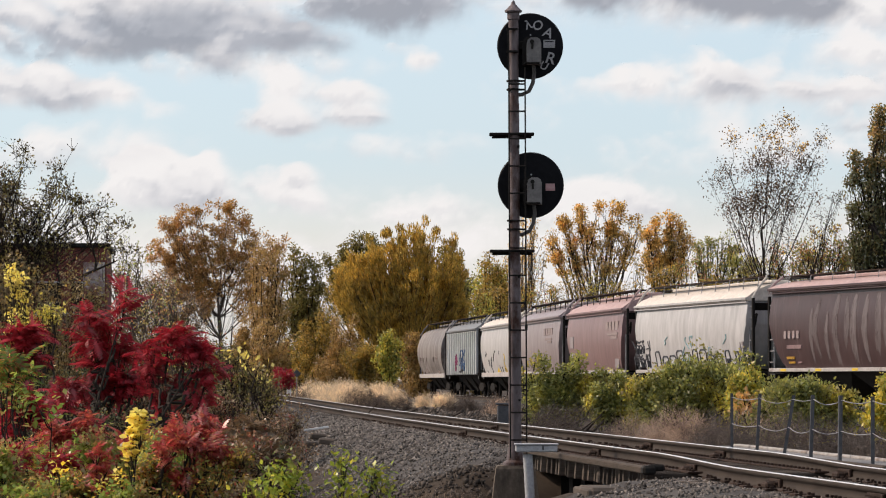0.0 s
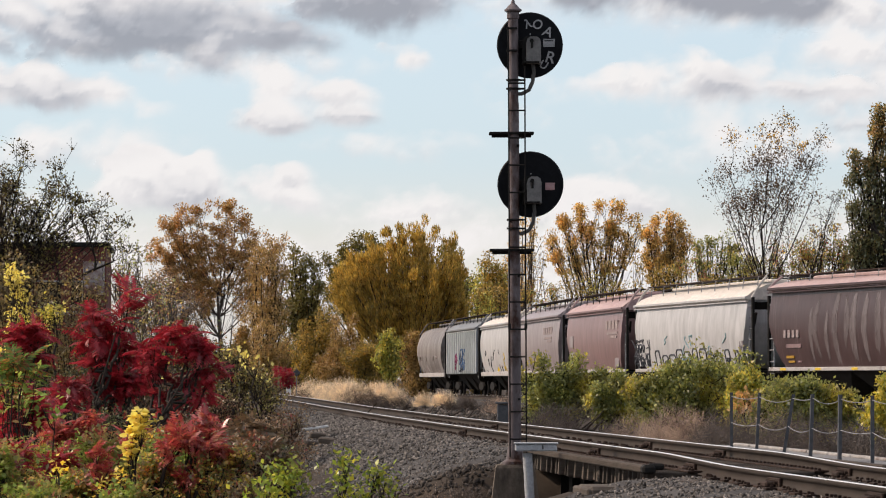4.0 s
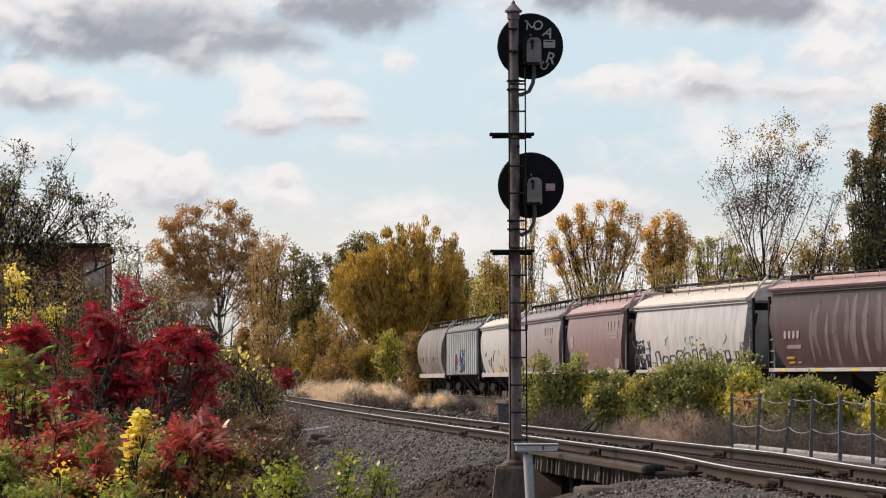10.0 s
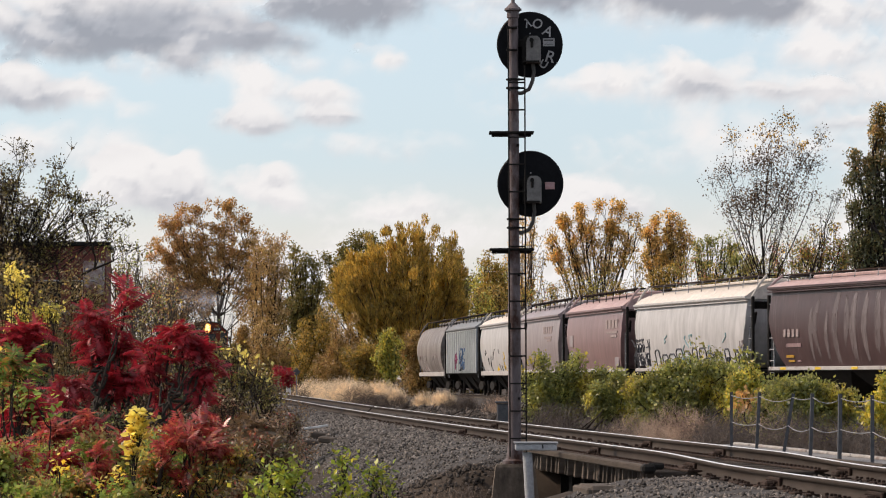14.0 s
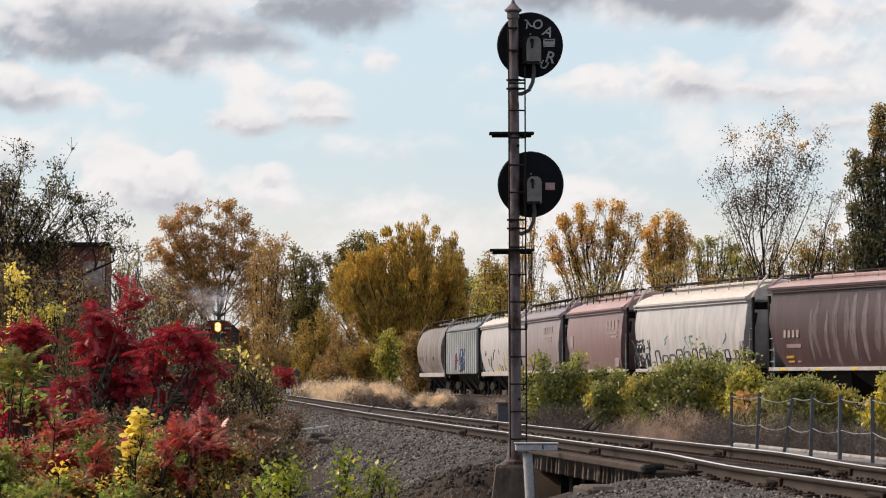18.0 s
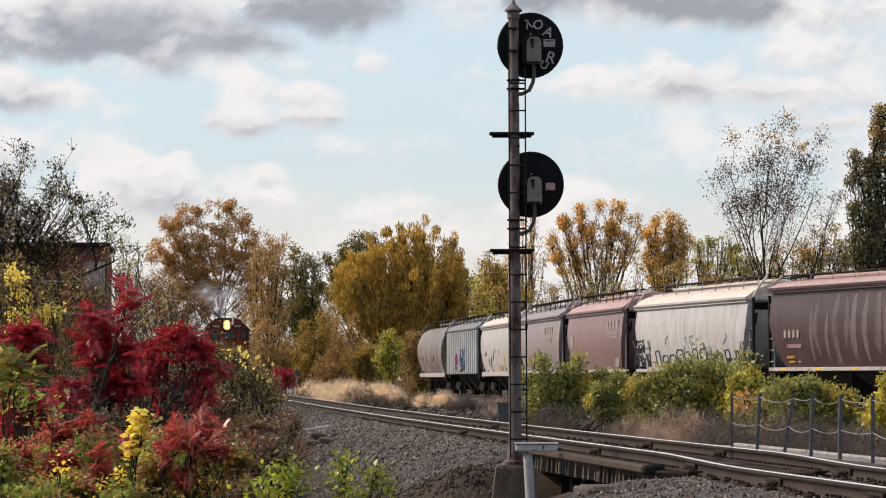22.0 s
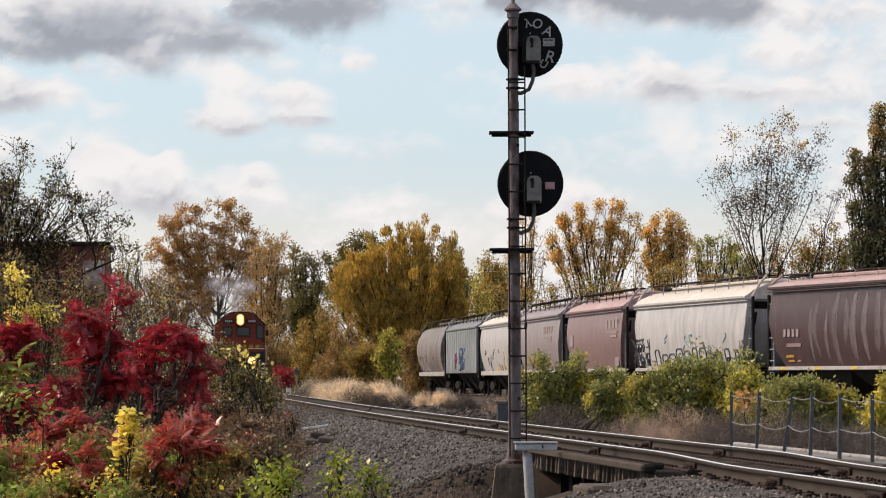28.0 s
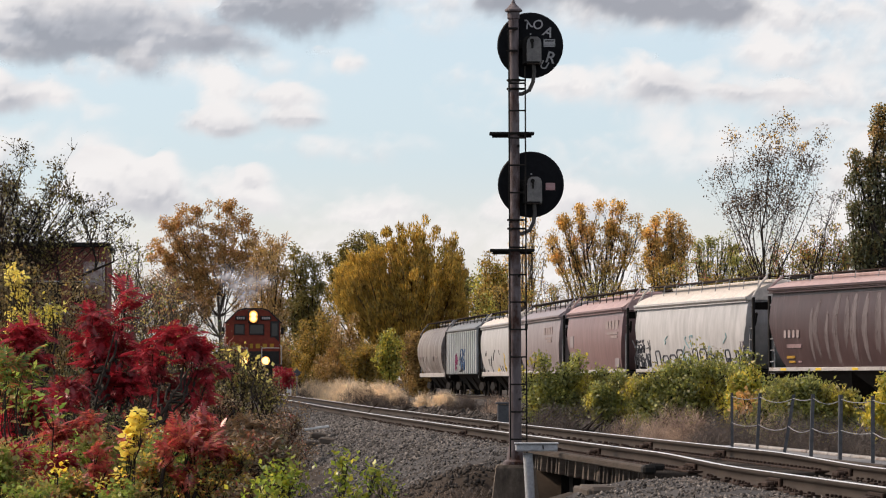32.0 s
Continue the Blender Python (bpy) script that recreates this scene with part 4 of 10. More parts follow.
    for y0, y1, z0, z1, n in blocks:                    # a row of outlined block shapes
        line, fill = Geo(), Geo()
        for k in range(n):
            w, h = (y0 - y1) / n * rng.uniform(0.55, 0.85), (z1 - z0) * rng.uniform(0.6, 1.0)
            y = y0 - (y0 - y1) * (k + 0.5) / n
            pts = [(y + w / 2, z0), (y + w / 2, z0 + h * 0.85), (y + w / 3, z0 + h), (y - w / 3, z0 + h), (y - w / 2, z0 + h * 0.8), (y - w / 2 + rng.uniform(0, 0.2), z0)]
            if k % 2:
                pts += [(y - w / 6, z0), (y - w / 6, z0 + h * 0.5), (y + w / 6, z0 + h * 0.5), (y + w / 6, z0), (y + w / 2, z0)]
            line.tube([(-side_x(profile, z) - 0.01, u, z) for u, z in pts], 0.035, 4)
            fill.v += [(-side_x(profile, z) - 0.005, u, z) for u, z in pts[:6]]
            fill.f.append(tuple(range(len(fill.v) - 6, len(fill.v))))
        tagged(part("graffiti", line, DARK_SPRAY, body, "dark outlined sprayed blocks"), kind="stuff")
        tagged(part("graffiti", fill, SPRAY_FILL, body, "pale sprayed block shapes"), kind="stuff")
    for y0, bulge, z0, z1, w in ghosts:                 # broad faded strokes with uneven ends
        rib = Geo()
        for col in range(6):
            a, b = z0 + rng.uniform(-0.15, 0.2), z1 + rng.uniform(-0.1, 0.25)
            for k in range(13):
                f = k / 12
                z, swell = a + (b - a) * f, 0.4 + 0.6 * math.sin(math.pi * (0.08 + 0.84 * f))
                rib.v.append((-side_x(profile, z) - 0.005, y0 + bulge * math.sin(math.pi * f) + (col - 2.5) * w / 5 * swell + rng.uniform(-0.015, 0.015), z))
        rib.f += [(13 * c + k, 13 * c + 13 + k, 13 * c + 14 + k, 13 * c + 1 + k) for c in range(5) for k in range(12)]
        part("faded_stroke", rib, GHOST, body, "broad faded grey sprayed stroke")
    for y0, y1, z0, z1, n, mat in strokes:              # sprayed scrawl
        s_geo = Geo()
        for _ in range(n):
            y, z = rng.uniform(y0, y1), rng.uniform(z0, z1)
            for _ in range(rng.randint(2, 4)):
                dy, dz = rng.uniform(-0.5, 0.5), rng.uniform(-0.4, 0.4)
                y2, z2 = min(max(y + dy, y0), y1), min(max(z + dz, z0), z1)
                out = 0.13 if ribs else 0.004
                a, b = Vector((-side_x(profile, z) - out, y, z)), Vector((-side_x(profile, z2) - out, y2, z2))
                if (b - a).length > 0.05:
                    s_geo.tube([a, a.lerp(b, 0.5) + Vector((-0.006, 0, 0)), b], rng.uniform(0.018, 0.035), 4)
                y, z = y2, z2
        tagged(part("graffiti", s_geo, mat, body, "illegible sprayed graffiti"), kind="stuff")
    return root


# joints of the standing cars along the face that looks at the main track
JOINTS = [(-1.75, 227.5), (0.1, 209.6), (2.0, 191.6), (3.73, 172.2), (5.45, 154.4), (7.5, 138.0), (11.1, 120.35), (16.45, 102.4)]
GHOST = surface("ghost_grey_spray", (0.055, 0.037, 0.038), (0.185, 0.158, 0.16), 1.6, 0.45, stretch=(1, 1, 0.22), bump=0)
BARREL = ((1.0, 1.1), (1.3, 1.32), (1.8, 1.55), (2.4, 1.68), (3.0, 1.68), (3.5, 1.56), (3.85, 1.38))
white = surface("faded_white_marking", (0.24, 0.195, 0.19), (0.33, 0.28, 0.275), 6, 0.7, bump=0)
CARS = [
    (DULL_CAR, DULL_CAR, "dull grey curved-side covered hopper car with sprayed letters", dict(profile=BARREL, barrel=True, sill_h=0.26, strokes=((-6, 6, 1.3, 2.4, 10, white),))),
    (GREY_CAR, GREY_CAR, "blue-grey ribbed hopper car with a small sprayed figure", dict(profile=FLAT_SIDE, ribs=True, rib_paint=RIB_CAR, sill=DARK_CAR, strokes=((-2.6, 0.4, 1.5, 2.7, 20, BLUE_SPRAY), (-2.2, 0.2, 1.4, 2.6, 10, DARK_SPRAY), (1.2, 2.6, 1.5, 2.6, 9, PINK_SPRAY)))),
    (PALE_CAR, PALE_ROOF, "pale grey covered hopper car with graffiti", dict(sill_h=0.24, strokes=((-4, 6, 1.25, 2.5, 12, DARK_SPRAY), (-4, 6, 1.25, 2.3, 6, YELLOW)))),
    (MAUVE_CAR, MAUVE_CAR, "faded mauve covered hopper car", dict(bars=((-2.4, 3.2, 0.6, 0.34, white), (-3.25, 3.2, 0.6, 0.34, white), (-4.1, 3.2, 0.6, 0.34, white), (-4.95, 3.2, 0.6, 0.34, white), (-3.9, 2.86, 2.6, 0.1, white), (-4.3, 2.72, 1.4, 0.1, white)), strokes=((-1, 6, 1.3, 2.0, 8, white),))),
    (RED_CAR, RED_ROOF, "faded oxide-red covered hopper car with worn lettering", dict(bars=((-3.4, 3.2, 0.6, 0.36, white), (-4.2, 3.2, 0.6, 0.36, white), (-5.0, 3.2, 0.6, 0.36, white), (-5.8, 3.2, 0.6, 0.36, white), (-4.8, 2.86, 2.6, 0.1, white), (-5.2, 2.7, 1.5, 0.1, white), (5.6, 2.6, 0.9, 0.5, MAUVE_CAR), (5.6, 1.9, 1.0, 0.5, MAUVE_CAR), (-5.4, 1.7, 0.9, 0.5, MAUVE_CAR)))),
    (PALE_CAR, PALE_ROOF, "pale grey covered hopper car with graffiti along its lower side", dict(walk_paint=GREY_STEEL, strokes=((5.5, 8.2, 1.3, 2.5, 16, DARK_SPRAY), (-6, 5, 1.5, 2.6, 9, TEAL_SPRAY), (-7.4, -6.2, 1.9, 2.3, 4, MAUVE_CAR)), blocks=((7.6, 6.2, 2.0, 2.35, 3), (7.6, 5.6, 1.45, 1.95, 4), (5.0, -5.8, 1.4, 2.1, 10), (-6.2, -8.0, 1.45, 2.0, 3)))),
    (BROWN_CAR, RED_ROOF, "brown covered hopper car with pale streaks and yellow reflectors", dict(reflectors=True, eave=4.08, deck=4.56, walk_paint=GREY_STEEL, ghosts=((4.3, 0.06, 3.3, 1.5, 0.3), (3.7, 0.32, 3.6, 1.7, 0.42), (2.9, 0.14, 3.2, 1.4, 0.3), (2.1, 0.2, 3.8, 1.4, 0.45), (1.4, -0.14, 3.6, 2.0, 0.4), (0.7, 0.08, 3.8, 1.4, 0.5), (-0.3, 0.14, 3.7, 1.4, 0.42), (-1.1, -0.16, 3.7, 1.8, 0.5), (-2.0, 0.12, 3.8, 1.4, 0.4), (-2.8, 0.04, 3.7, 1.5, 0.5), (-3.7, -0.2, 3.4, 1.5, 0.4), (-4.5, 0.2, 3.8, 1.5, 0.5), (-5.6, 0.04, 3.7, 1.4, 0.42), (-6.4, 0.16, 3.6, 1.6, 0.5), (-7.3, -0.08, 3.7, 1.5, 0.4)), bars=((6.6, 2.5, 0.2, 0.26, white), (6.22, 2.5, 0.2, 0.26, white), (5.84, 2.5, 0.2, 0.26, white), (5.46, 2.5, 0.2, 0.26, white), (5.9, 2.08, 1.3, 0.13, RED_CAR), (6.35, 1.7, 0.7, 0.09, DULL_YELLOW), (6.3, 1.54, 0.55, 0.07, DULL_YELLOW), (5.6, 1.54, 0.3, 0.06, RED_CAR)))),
]
for k, (paint, roof_paint, label, more) in enumerate(CARS):
    (x0, y0), (x1, y1) = JOINTS[k], JOINTS[k + 1]
    d = Vector((x0 - x1, y0 - y1, 0))
    far = Vector((d.y, -d.x, 0)).normalized() * 1.6
    c = (Vector((x0, y0, 0)) + Vector((x1, y1, 0))) / 2 + far
    hopper_car(Matrix.Translation(c) @ pose(0, 0, 0, 0, 0, math.degrees(math.atan2(-d.x, d.y))), d.length - 1.5, paint, roof_paint, label, seed=k, **more)


# ---- locomotive ----
LOCO_RED = surface("orange_red_engine_paint", (0.12, 0.022, 0.013), (0.2, 0.04, 0.022), 0.8, 0.5, bump=0.1, wear=(0.1, 0.03, 0.02), wear_at=0.64)
LOCO_BLACK = surface("engine_black", (0.012, 0.011, 0.011), (0.03, 0.028, 0.027), 2, 0.6, bump=0.1)
DARK_GLASS = bpy.data.materials.new("dark_glass")
DARK_GLASS.use_nodes = True
DARK_GLASS.node_tree.nodes["Principled BSDF"].inputs["Base Color"].default_value = (0.012, 0.014, 0.016, 1)
DARK_GLASS.node_tree.nodes["Principled BSDF"].inputs["Roughness"].default_value = 0.08
LAMP = glow("warm_headlight", (1.0, 0.7, 0.27), 2.2)
# added glowing rings that imitate the bloom round the lamps
LAMP_BLOOM = glow("lamp_bloom", (1.0, 0.45, 0.1), 0.9)


def locomotive():
    """Front at y = 0 facing -y; rails at z = 0."""
    root = thing("locomotive", pose(0, 0, 0), "orange-red diesel locomotive with lit headlights, coming slowly", "locomotive")
    cab = Geo().prism([(-1.55, 1.55), (1.55, 1.55), (1.55, 3.95), (0.85, 4.62), (0.5, 4.72), (-0.5, 4.72), (-0.85, 4.62), (-1.55, 3.95)], "y", 2.3, 5.2)
    cab_ob = part("cab", cab, LOCO_RED, root)
    part("nose", Geo().prism([(-1.4, 1.55), (1.4, 1.55), (1.4, 2.85), (1.15, 3.1), (-1.15, 3.1), (-1.4, 2.85)], "y", 1.0, 2.3), LOCO_RED, root)
    part("nose_door", Geo().box((-0.55, 0.985, 2.3), (0.62, 0.03, 1.3), cut=0.01), LOCO_RED, root)
    part("cab_roof_edge", Geo().tube([(-1.62, 2.25, 3.92), (-0.87, 2.25, 4.66), (-0.5, 2.25, 4.76), (0.5, 2.25, 4.76), (0.87, 2.25, 4.66), (1.62, 2.25, 3.92)], 0.04, 6), LOCO_BLACK, root)
    for x, w in ((-0.78, 0.5), (0.2, 0.75)):
        win = part("windscreen", Geo().box((x, 2.28, 3.58), (w, 0.05, 0.52), cut=0.02), DARK_GLASS, cab_ob, "dark windscreen pane")
        part("window_frame", Geo().box((x, 2.29, 3.87), (w + 0.08, 0.06, 0.05)).box((x, 2.29, 3.29), (w + 0.08, 0.06, 0.05)).box((x - w / 2 - 0.03, 2.29, 3.58), (0.05, 0.06, 0.6)).box((x + w / 2 + 0.03, 2.29, 3.58), (0.05, 0.06, 0.6)), LOCO_BLACK, win)
    for s in (-1, 1):
        part("side_window", Geo().box((s * 1.555, 3.6, 3.5), (0.03, 1.3, 0.6), cut=0.01), DARK_GLASS, cab_ob)
        part("mirror", Geo().box((s * 1.68, 2.7, 3.5), (0.16, 0.05, 0.4), cut=0.02), LOCO_BLACK, cab_ob, "dark folded mirror")
        board = part("number_board", Geo().box((s * 0.72, 2.24, 4.22), (0.62, 0.12, 0.26), cut=0.03), LOCO_BLACK, cab_ob)
        for k in range(4):
            part("board_marking", Geo().box((s * 0.72 - 0.18 + 0.12 * k, 2.172, 4.22), (0.075, 0.01, 0.13)), SILL_WHITE, board)
    case = part("headlight_case", Geo().box((0, 2.2, 4.3), (0.6, 0.22, 0.75), cut=0.06), LOCO_BLACK, cab_ob)
    for s in (-1, 1):
        part("headlight", Geo().lathe([(0.15, 0), (0.155, 0.02), (0.11, 0.05), (0.0, 0.06)], n=20, m=pose(0, 2.09, 4.3 + s * 0.11, 90)), LAMP, case, "lit warm headlight lens", True)
        rim = part("headlight_rim", Geo().lathe([(0.24, 0), (0.24, 0.03), (0.17, 0.04), (0.15, 0.0)], n=20, m=pose(0, 2.1, 4.3 + s * 0.11, 90)), LAMP_BLOOM, case)
        ditch = part("ditch_light_case", Geo().box((s * 0.62, 0.55, 1.78), (0.4, 0.3, 0.4), cut=0.05), LOCO_BLACK, root)
        part("ditch_light", Geo().lathe([(0.19, 0), (0.2, 0.02), (0.14, 0.05), (0.0, 0.07)], n=20, m=pose(s * 0.62, 0.37, 1.78, 90)), LAMP, ditch, "lit ditch light lens", True)
        part("ditch_light_rim", Geo().lathe([(0.24, 0), (0.24, 0.03), (0.21, 0.04), (0.19, 0.0)], n=20, m=pose(s * 0.62, 0.4, 1.78, 90)), LAMP_BLOOM, ditch)
        for k in range(4):
            part("step", Geo().box((s * 1.3, 0.55, 0.45 + k * 0.32), (0.5, 0.3, 0.04)), LOCO_BLACK, root)
            part("step_edge", Geo().box((s * 1.3, 0.39, 0.46 + k * 0.32), (0.5, 0.02, 0.05)), WHITE_PAINT, root)
        part("handrail", Geo().tube([(s * 1.5, 0.4, 0.5), (s * 1.5, 0.4, 2.6), (s * 1.5, 2.2, 2.7)], 0.025, 6), SILL_WHITE, root)
        part("front_rail", Geo().tube([(s * 1.4, 0.42, 2.5), (s * 0.4, 0.42, 2.5), (s * 0.4, 0.42, 1.55)], 0.025, 6), SILL_WHITE, root)
    side = part("corner_door", Geo().box((1.22, 2.27, 3.1), (0.5, 0.06, 1.9), cut=0.02), LOCO_BLACK, cab_ob, "dark corner door with a window")
    part("door_pane", Geo().box((1.22, 2.235, 3.55), (0.32, 0.02, 0.75), cut=0.01), DARK_GLASS, side)
    part("nose_band", Geo().box((0, 0.99, 1.95), (2.82, 0.04, 0.75), cut=0.01), LOCO_BLACK, root, "black lower nose band")
    for k in range(6):
        part("nose_marking", Geo().box((-1.0 + k * 0.4, 0.985, 2.62), (0.24, 0.03, 0.26)), DULL_YELLOW, root, "dull yellow painted marking")
    part("walkway_deck", Geo().box((0, 10, 1.48), (3.05, 20, 0.16), cut=0.02), LOCO_BLACK, root)
    part("pilot_plate", Geo().box((0, 0.42, 1.05), (2.0, 0.12, 0.95), cut=0.02), LOCO_BLACK, root)
    part("snow_plough", Geo().add([(-1.45, 0.25, 0.12), (1.45, 0.25, 0.12), (1.45, 0.4, 0.65), (-1.45, 0.4, 0.65), (0, -0.1, 0.12), (0, 0.15, 0.65)], [(0, 4, 5, 3), (4, 1, 2, 5), (0, 3, 2, 1)]), LOCO_BLACK, root)
    part("coupler", Geo().box((0, 0.0, 0.9), (0.3, 0.9, 0.32), cut=0.06), RUST, root)
    part("long_hood", Geo().prism([(-0.9, 1.55), (0.9, 1.55), (0.9, 4.1), (0.6, 4.4), (-0.6, 4.4), (-0.9, 4.1)], "y", 5.2, 19.4), LOCO_RED, root)
    part("exhaust_stack", Geo().box((0, 9.5, 4.5), (0.6, 1.0, 0.25), cut=0.05), LOCO_BLACK, root)
    part("fuel_tank", Geo().box((0, 10, 0.85), (2.7, 5.0, 1.0), cut=0.15), LOCO_BLACK, root)
    for y in (3.6, 16.4):
        tr = part("truck", Geo().box((0, y, 0.75), (2.5, 4.3, 0.5), cut=0.08), LOCO_BLACK, root)
        for dy in (-1.6, 0, 1.6):
            w = Geo()
            for x in (-0.755, 0.755):
                w.lathe([(0.0, -0.065), (0.5, -0.065), (0.525, -0.03), (0.51, 0.06), (0.0, 0.07)], n=24, m=pose(x, y + dy, 0.51, 0, 90))
            part("wheelset", w, RUST, tr, "", True)
    return root


loco = locomotive()
SMOKE = bpy.data.materials.new("thin_exhaust")
SMOKE.use_nodes = True
nt = SMOKE.node_tree
nt.nodes.remove(nt.nodes["Principled BSDF"])
clear, front, back, lit, blend = [nt.nodes.new(k) for k in ("ShaderNodeBsdfTransparent", "ShaderNodeBsdfDiffuse", "ShaderNodeBsdfTranslucent", "ShaderNodeAddShader", "ShaderNodeMixShader")]
for n in (front, back):
    n.inputs["Color"].default_value = (0.5, 0.515, 0.545, 1)
round_off, spread_at = nt.nodes.new("ShaderNodeTexGradient"), nt.nodes.new("ShaderNodeTexCoord")
round_off.gradient_type = "QUADRATIC_SPHERE"
nt.links.new(spread_at.outputs["Object"], round_off.inputs["Vector"])
thin = mix(nt, 1.0, round_off.outputs["Color"], ramp(nt, noise_tex(nt, 1.6, 5), [(0.3, (0.05, 0.05, 0.05)), (0.7, (0.75, 0.75, 0.75))]), "MULTIPLY")
nt.links.new(front.outputs[0], lit.inputs[0])
nt.links.new(back.outputs[0], lit.inputs[1])
nt.links.new(thin, blend.inputs[0])
nt.links.new(clear.outputs[0], blend.inputs[1])
nt.links.new(lit.outputs[0], blend.inputs[2])
nt.links.new(blend.outputs[0], nt.nodes["Material Output"].inputs["Surface"])


def exhaust():
    """Thin curved veils of vapour that thicken and spread upwards from the stack."""
    root = thing("exhaust_smoke", pose(0, 0, 0), "thin pale grey diesel exhaust drifting over the locomotive", "smoke")
    rng = np.random.default_rng(4)
    made = []
    for k, (x, z, w, h) in enumerate(((0.05, 5.15, 0.5, 0.55), (-0.25, 5.7, 0.8, 0.75), (0.35, 6.0, 0.75, 0.8), (-0.7, 6.35, 1.15, 0.9), (0.2, 6.7, 1.3, 1.0), (-1.2, 6.9, 1.2, 0.9), (1.0, 6.6, 1.0, 0.8))):
        b = bmesh.new()
        bmesh.ops.create_grid(b, x_segments=16, y_segments=16, size=1.0)
        for v in b.verts:
            q = v.co.copy()
            v.co = Vector((q.x, 0.35 * (q.x**2 + q.y**2) + 0.15 * noise.noise(q * 2 + Vector((k * 3.1, 0, 0))), q.y))
        bmesh.ops.delete(b, geom=[v for v in b.verts if v.co.x**2 + v.co.z**2 > 1.05], context="VERTS")
        me = bpy.data.meshes.new("puff")
        b.to_mesh(me)
        b.free()
        me.materials.append(SMOKE)
        p = part("puff", me, None, root)
        p.matrix_basis = pose(x, 9.5 + rng.normal(0, 0.5), z) @ Matrix.Diagonal((w, 0.6, h, 1))
        p.visible_shadow = False
        made.append(p)
    return root, made


smoke, puffs = exhaust()
# ---- plants ----
ORANGE = foliage("orange_leaves", [(0.36, 0.205, 0.068), (0.28, 0.16, 0.056), (0.4, 0.245, 0.084), (0.23, 0.14, 0.054), (0.33, 0.225, 0.078)])
GOLDEN_WILLOW = foliage("golden_willow_leaves", [(0.32, 0.22, 0.04), (0.39, 0.255, 0.045), (0.25, 0.195, 0.04), (0.44, 0.28, 0.05), (0.2, 0.16, 0.036)])
OLIVE_GOLD = foliage("olive_gold_leaves", [(0.2, 0.15, 0.025), (0.3, 0.18, 0.03), (0.15, 0.13, 0.03), (0.36, 0.22, 0.035), (0.12, 0.11, 0.03)])
YELLOW_GREEN = foliage("yellow_green_leaves", [(0.24, 0.25, 0.045), (0.34, 0.29, 0.05), (0.15, 0.19, 0.04), (0.48, 0.36, 0.05), (0.12, 0.15, 0.035)])
BRIGHT_GREEN = foliage("bright_yellow_green_leaves", [(0.17, 0.23, 0.03), (0.27, 0.29, 0.04), (0.12, 0.175, 0.03), (0.4, 0.36, 0.045), (0.09, 0.13, 0.03)], 0.45, 0.4, 0.04, lift=0.9)
GREEN = foliage("green_leaves", [(0.1, 0.155, 0.035), (0.065, 0.11, 0.028), (0.16, 0.2, 0.045), (0.08, 0.13, 0.03), (0.26, 0.26, 0.05)])
DULL_GREEN = foliage("dull_green_leaves", [(0.15, 0.14, 0.035), (0.2, 0.16, 0.035), (0.11, 0.115, 0.03), (0.25, 0.17, 0.035), (0.13, 0.12, 0.035)], lift=0.8)
BARE_BROWN = foliage("dark_withered_leaves", [(0.07, 0.045, 0.035), (0.1, 0.065, 0.045), (0.05, 0.04, 0.03), (0.16, 0.1, 0.05)], 0.25)
GOLD_OLIVE = foliage("gold_and_olive_leaves", [(0.45, 0.285, 0.08), (0.36, 0.23, 0.065), (0.27, 0.195, 0.062), (0.5, 0.33, 0.095), (0.22, 0.16, 0.055)], lift=1.18)
MIXED_GREEN = foliage("thin_green_and_gold_leaves", [(0.16, 0.18, 0.045), (0.24, 0.24, 0.05), (0.1, 0.11, 0.035), (0.36, 0.28, 0.05), (0.12, 0.13, 0.04)])
HALF_BARE = foliage("olive_brown_leaves", [(0.1, 0.085, 0.03), (0.3, 0.27, 0.05), (0.07, 0.06, 0.03), (0.12, 0.08, 0.04), (0.36, 0.32, 0.06)])
WEED_GREEN = foliage("glossy_weed_leaves", [(0.11, 0.16, 0.03), (0.16, 0.21, 0.04), (0.075, 0.11, 0.028), (0.27, 0.29, 0.06), (0.11, 0.11, 0.035), (0.09, 0.14, 0.028)], 0.45, 0.35, 0.035, [(0.16, 0.14, 0.055), (0.1, 0.09, 0.045), (0.26, 0.16, 0.06), (0.14, 0.14, 0.06), (0.24, 0.06, 0.045)], 2.2, lift=1.3)
WEED_BROWN = foliage("dull_weed_leaves", [(0.075, 0.055, 0.04), (0.13, 0.09, 0.05), (0.05, 0.04, 0.03), (0.1, 0.09, 0.04), (0.2, 0.16, 0.09)], 0.25, 0.35, 0.05, [(0.17, 0.03, 0.03), (0.12, 0.1, 0.04), (0.25, 0.08, 0.05), (0.08, 0.05, 0.04)], 2.2, lift=1.0)
FROND_GREEN = foliage("yellowing_green_leaves", [(0.15, 0.175, 0.05), (0.22, 0.225, 0.06), (0.11, 0.13, 0.042), (0.2, 0.21, 0.055), (0.085, 0.1, 0.04), (0.29, 0.27, 0.065)], 0.5, second=[(0.36, 0.31, 0.045), (0.46, 0.37, 0.05), (0.26, 0.26, 0.045), (0.2, 0.15, 0.05)], second_scale=0.9, lift=0.95)
FERN = foliage("green_and_orange_fern_leaves", [(0.09, 0.17, 0.025), (0.17, 0.25, 0.035), (0.06, 0.11, 0.025), (0.36, 0.2, 0.04), (0.3, 0.09, 0.04)], 0.45, 0.5, 0.03, lift=0.7)
TWIGGY = foliage("thin_yellowing_leaves", [(0.12, 0.12, 0.035), (0.26, 0.22, 0.05), (0.08, 0.07, 0.035), (0.42, 0.34, 0.07), (0.16, 0.1, 0.05)], 0.45, lift=0.6)
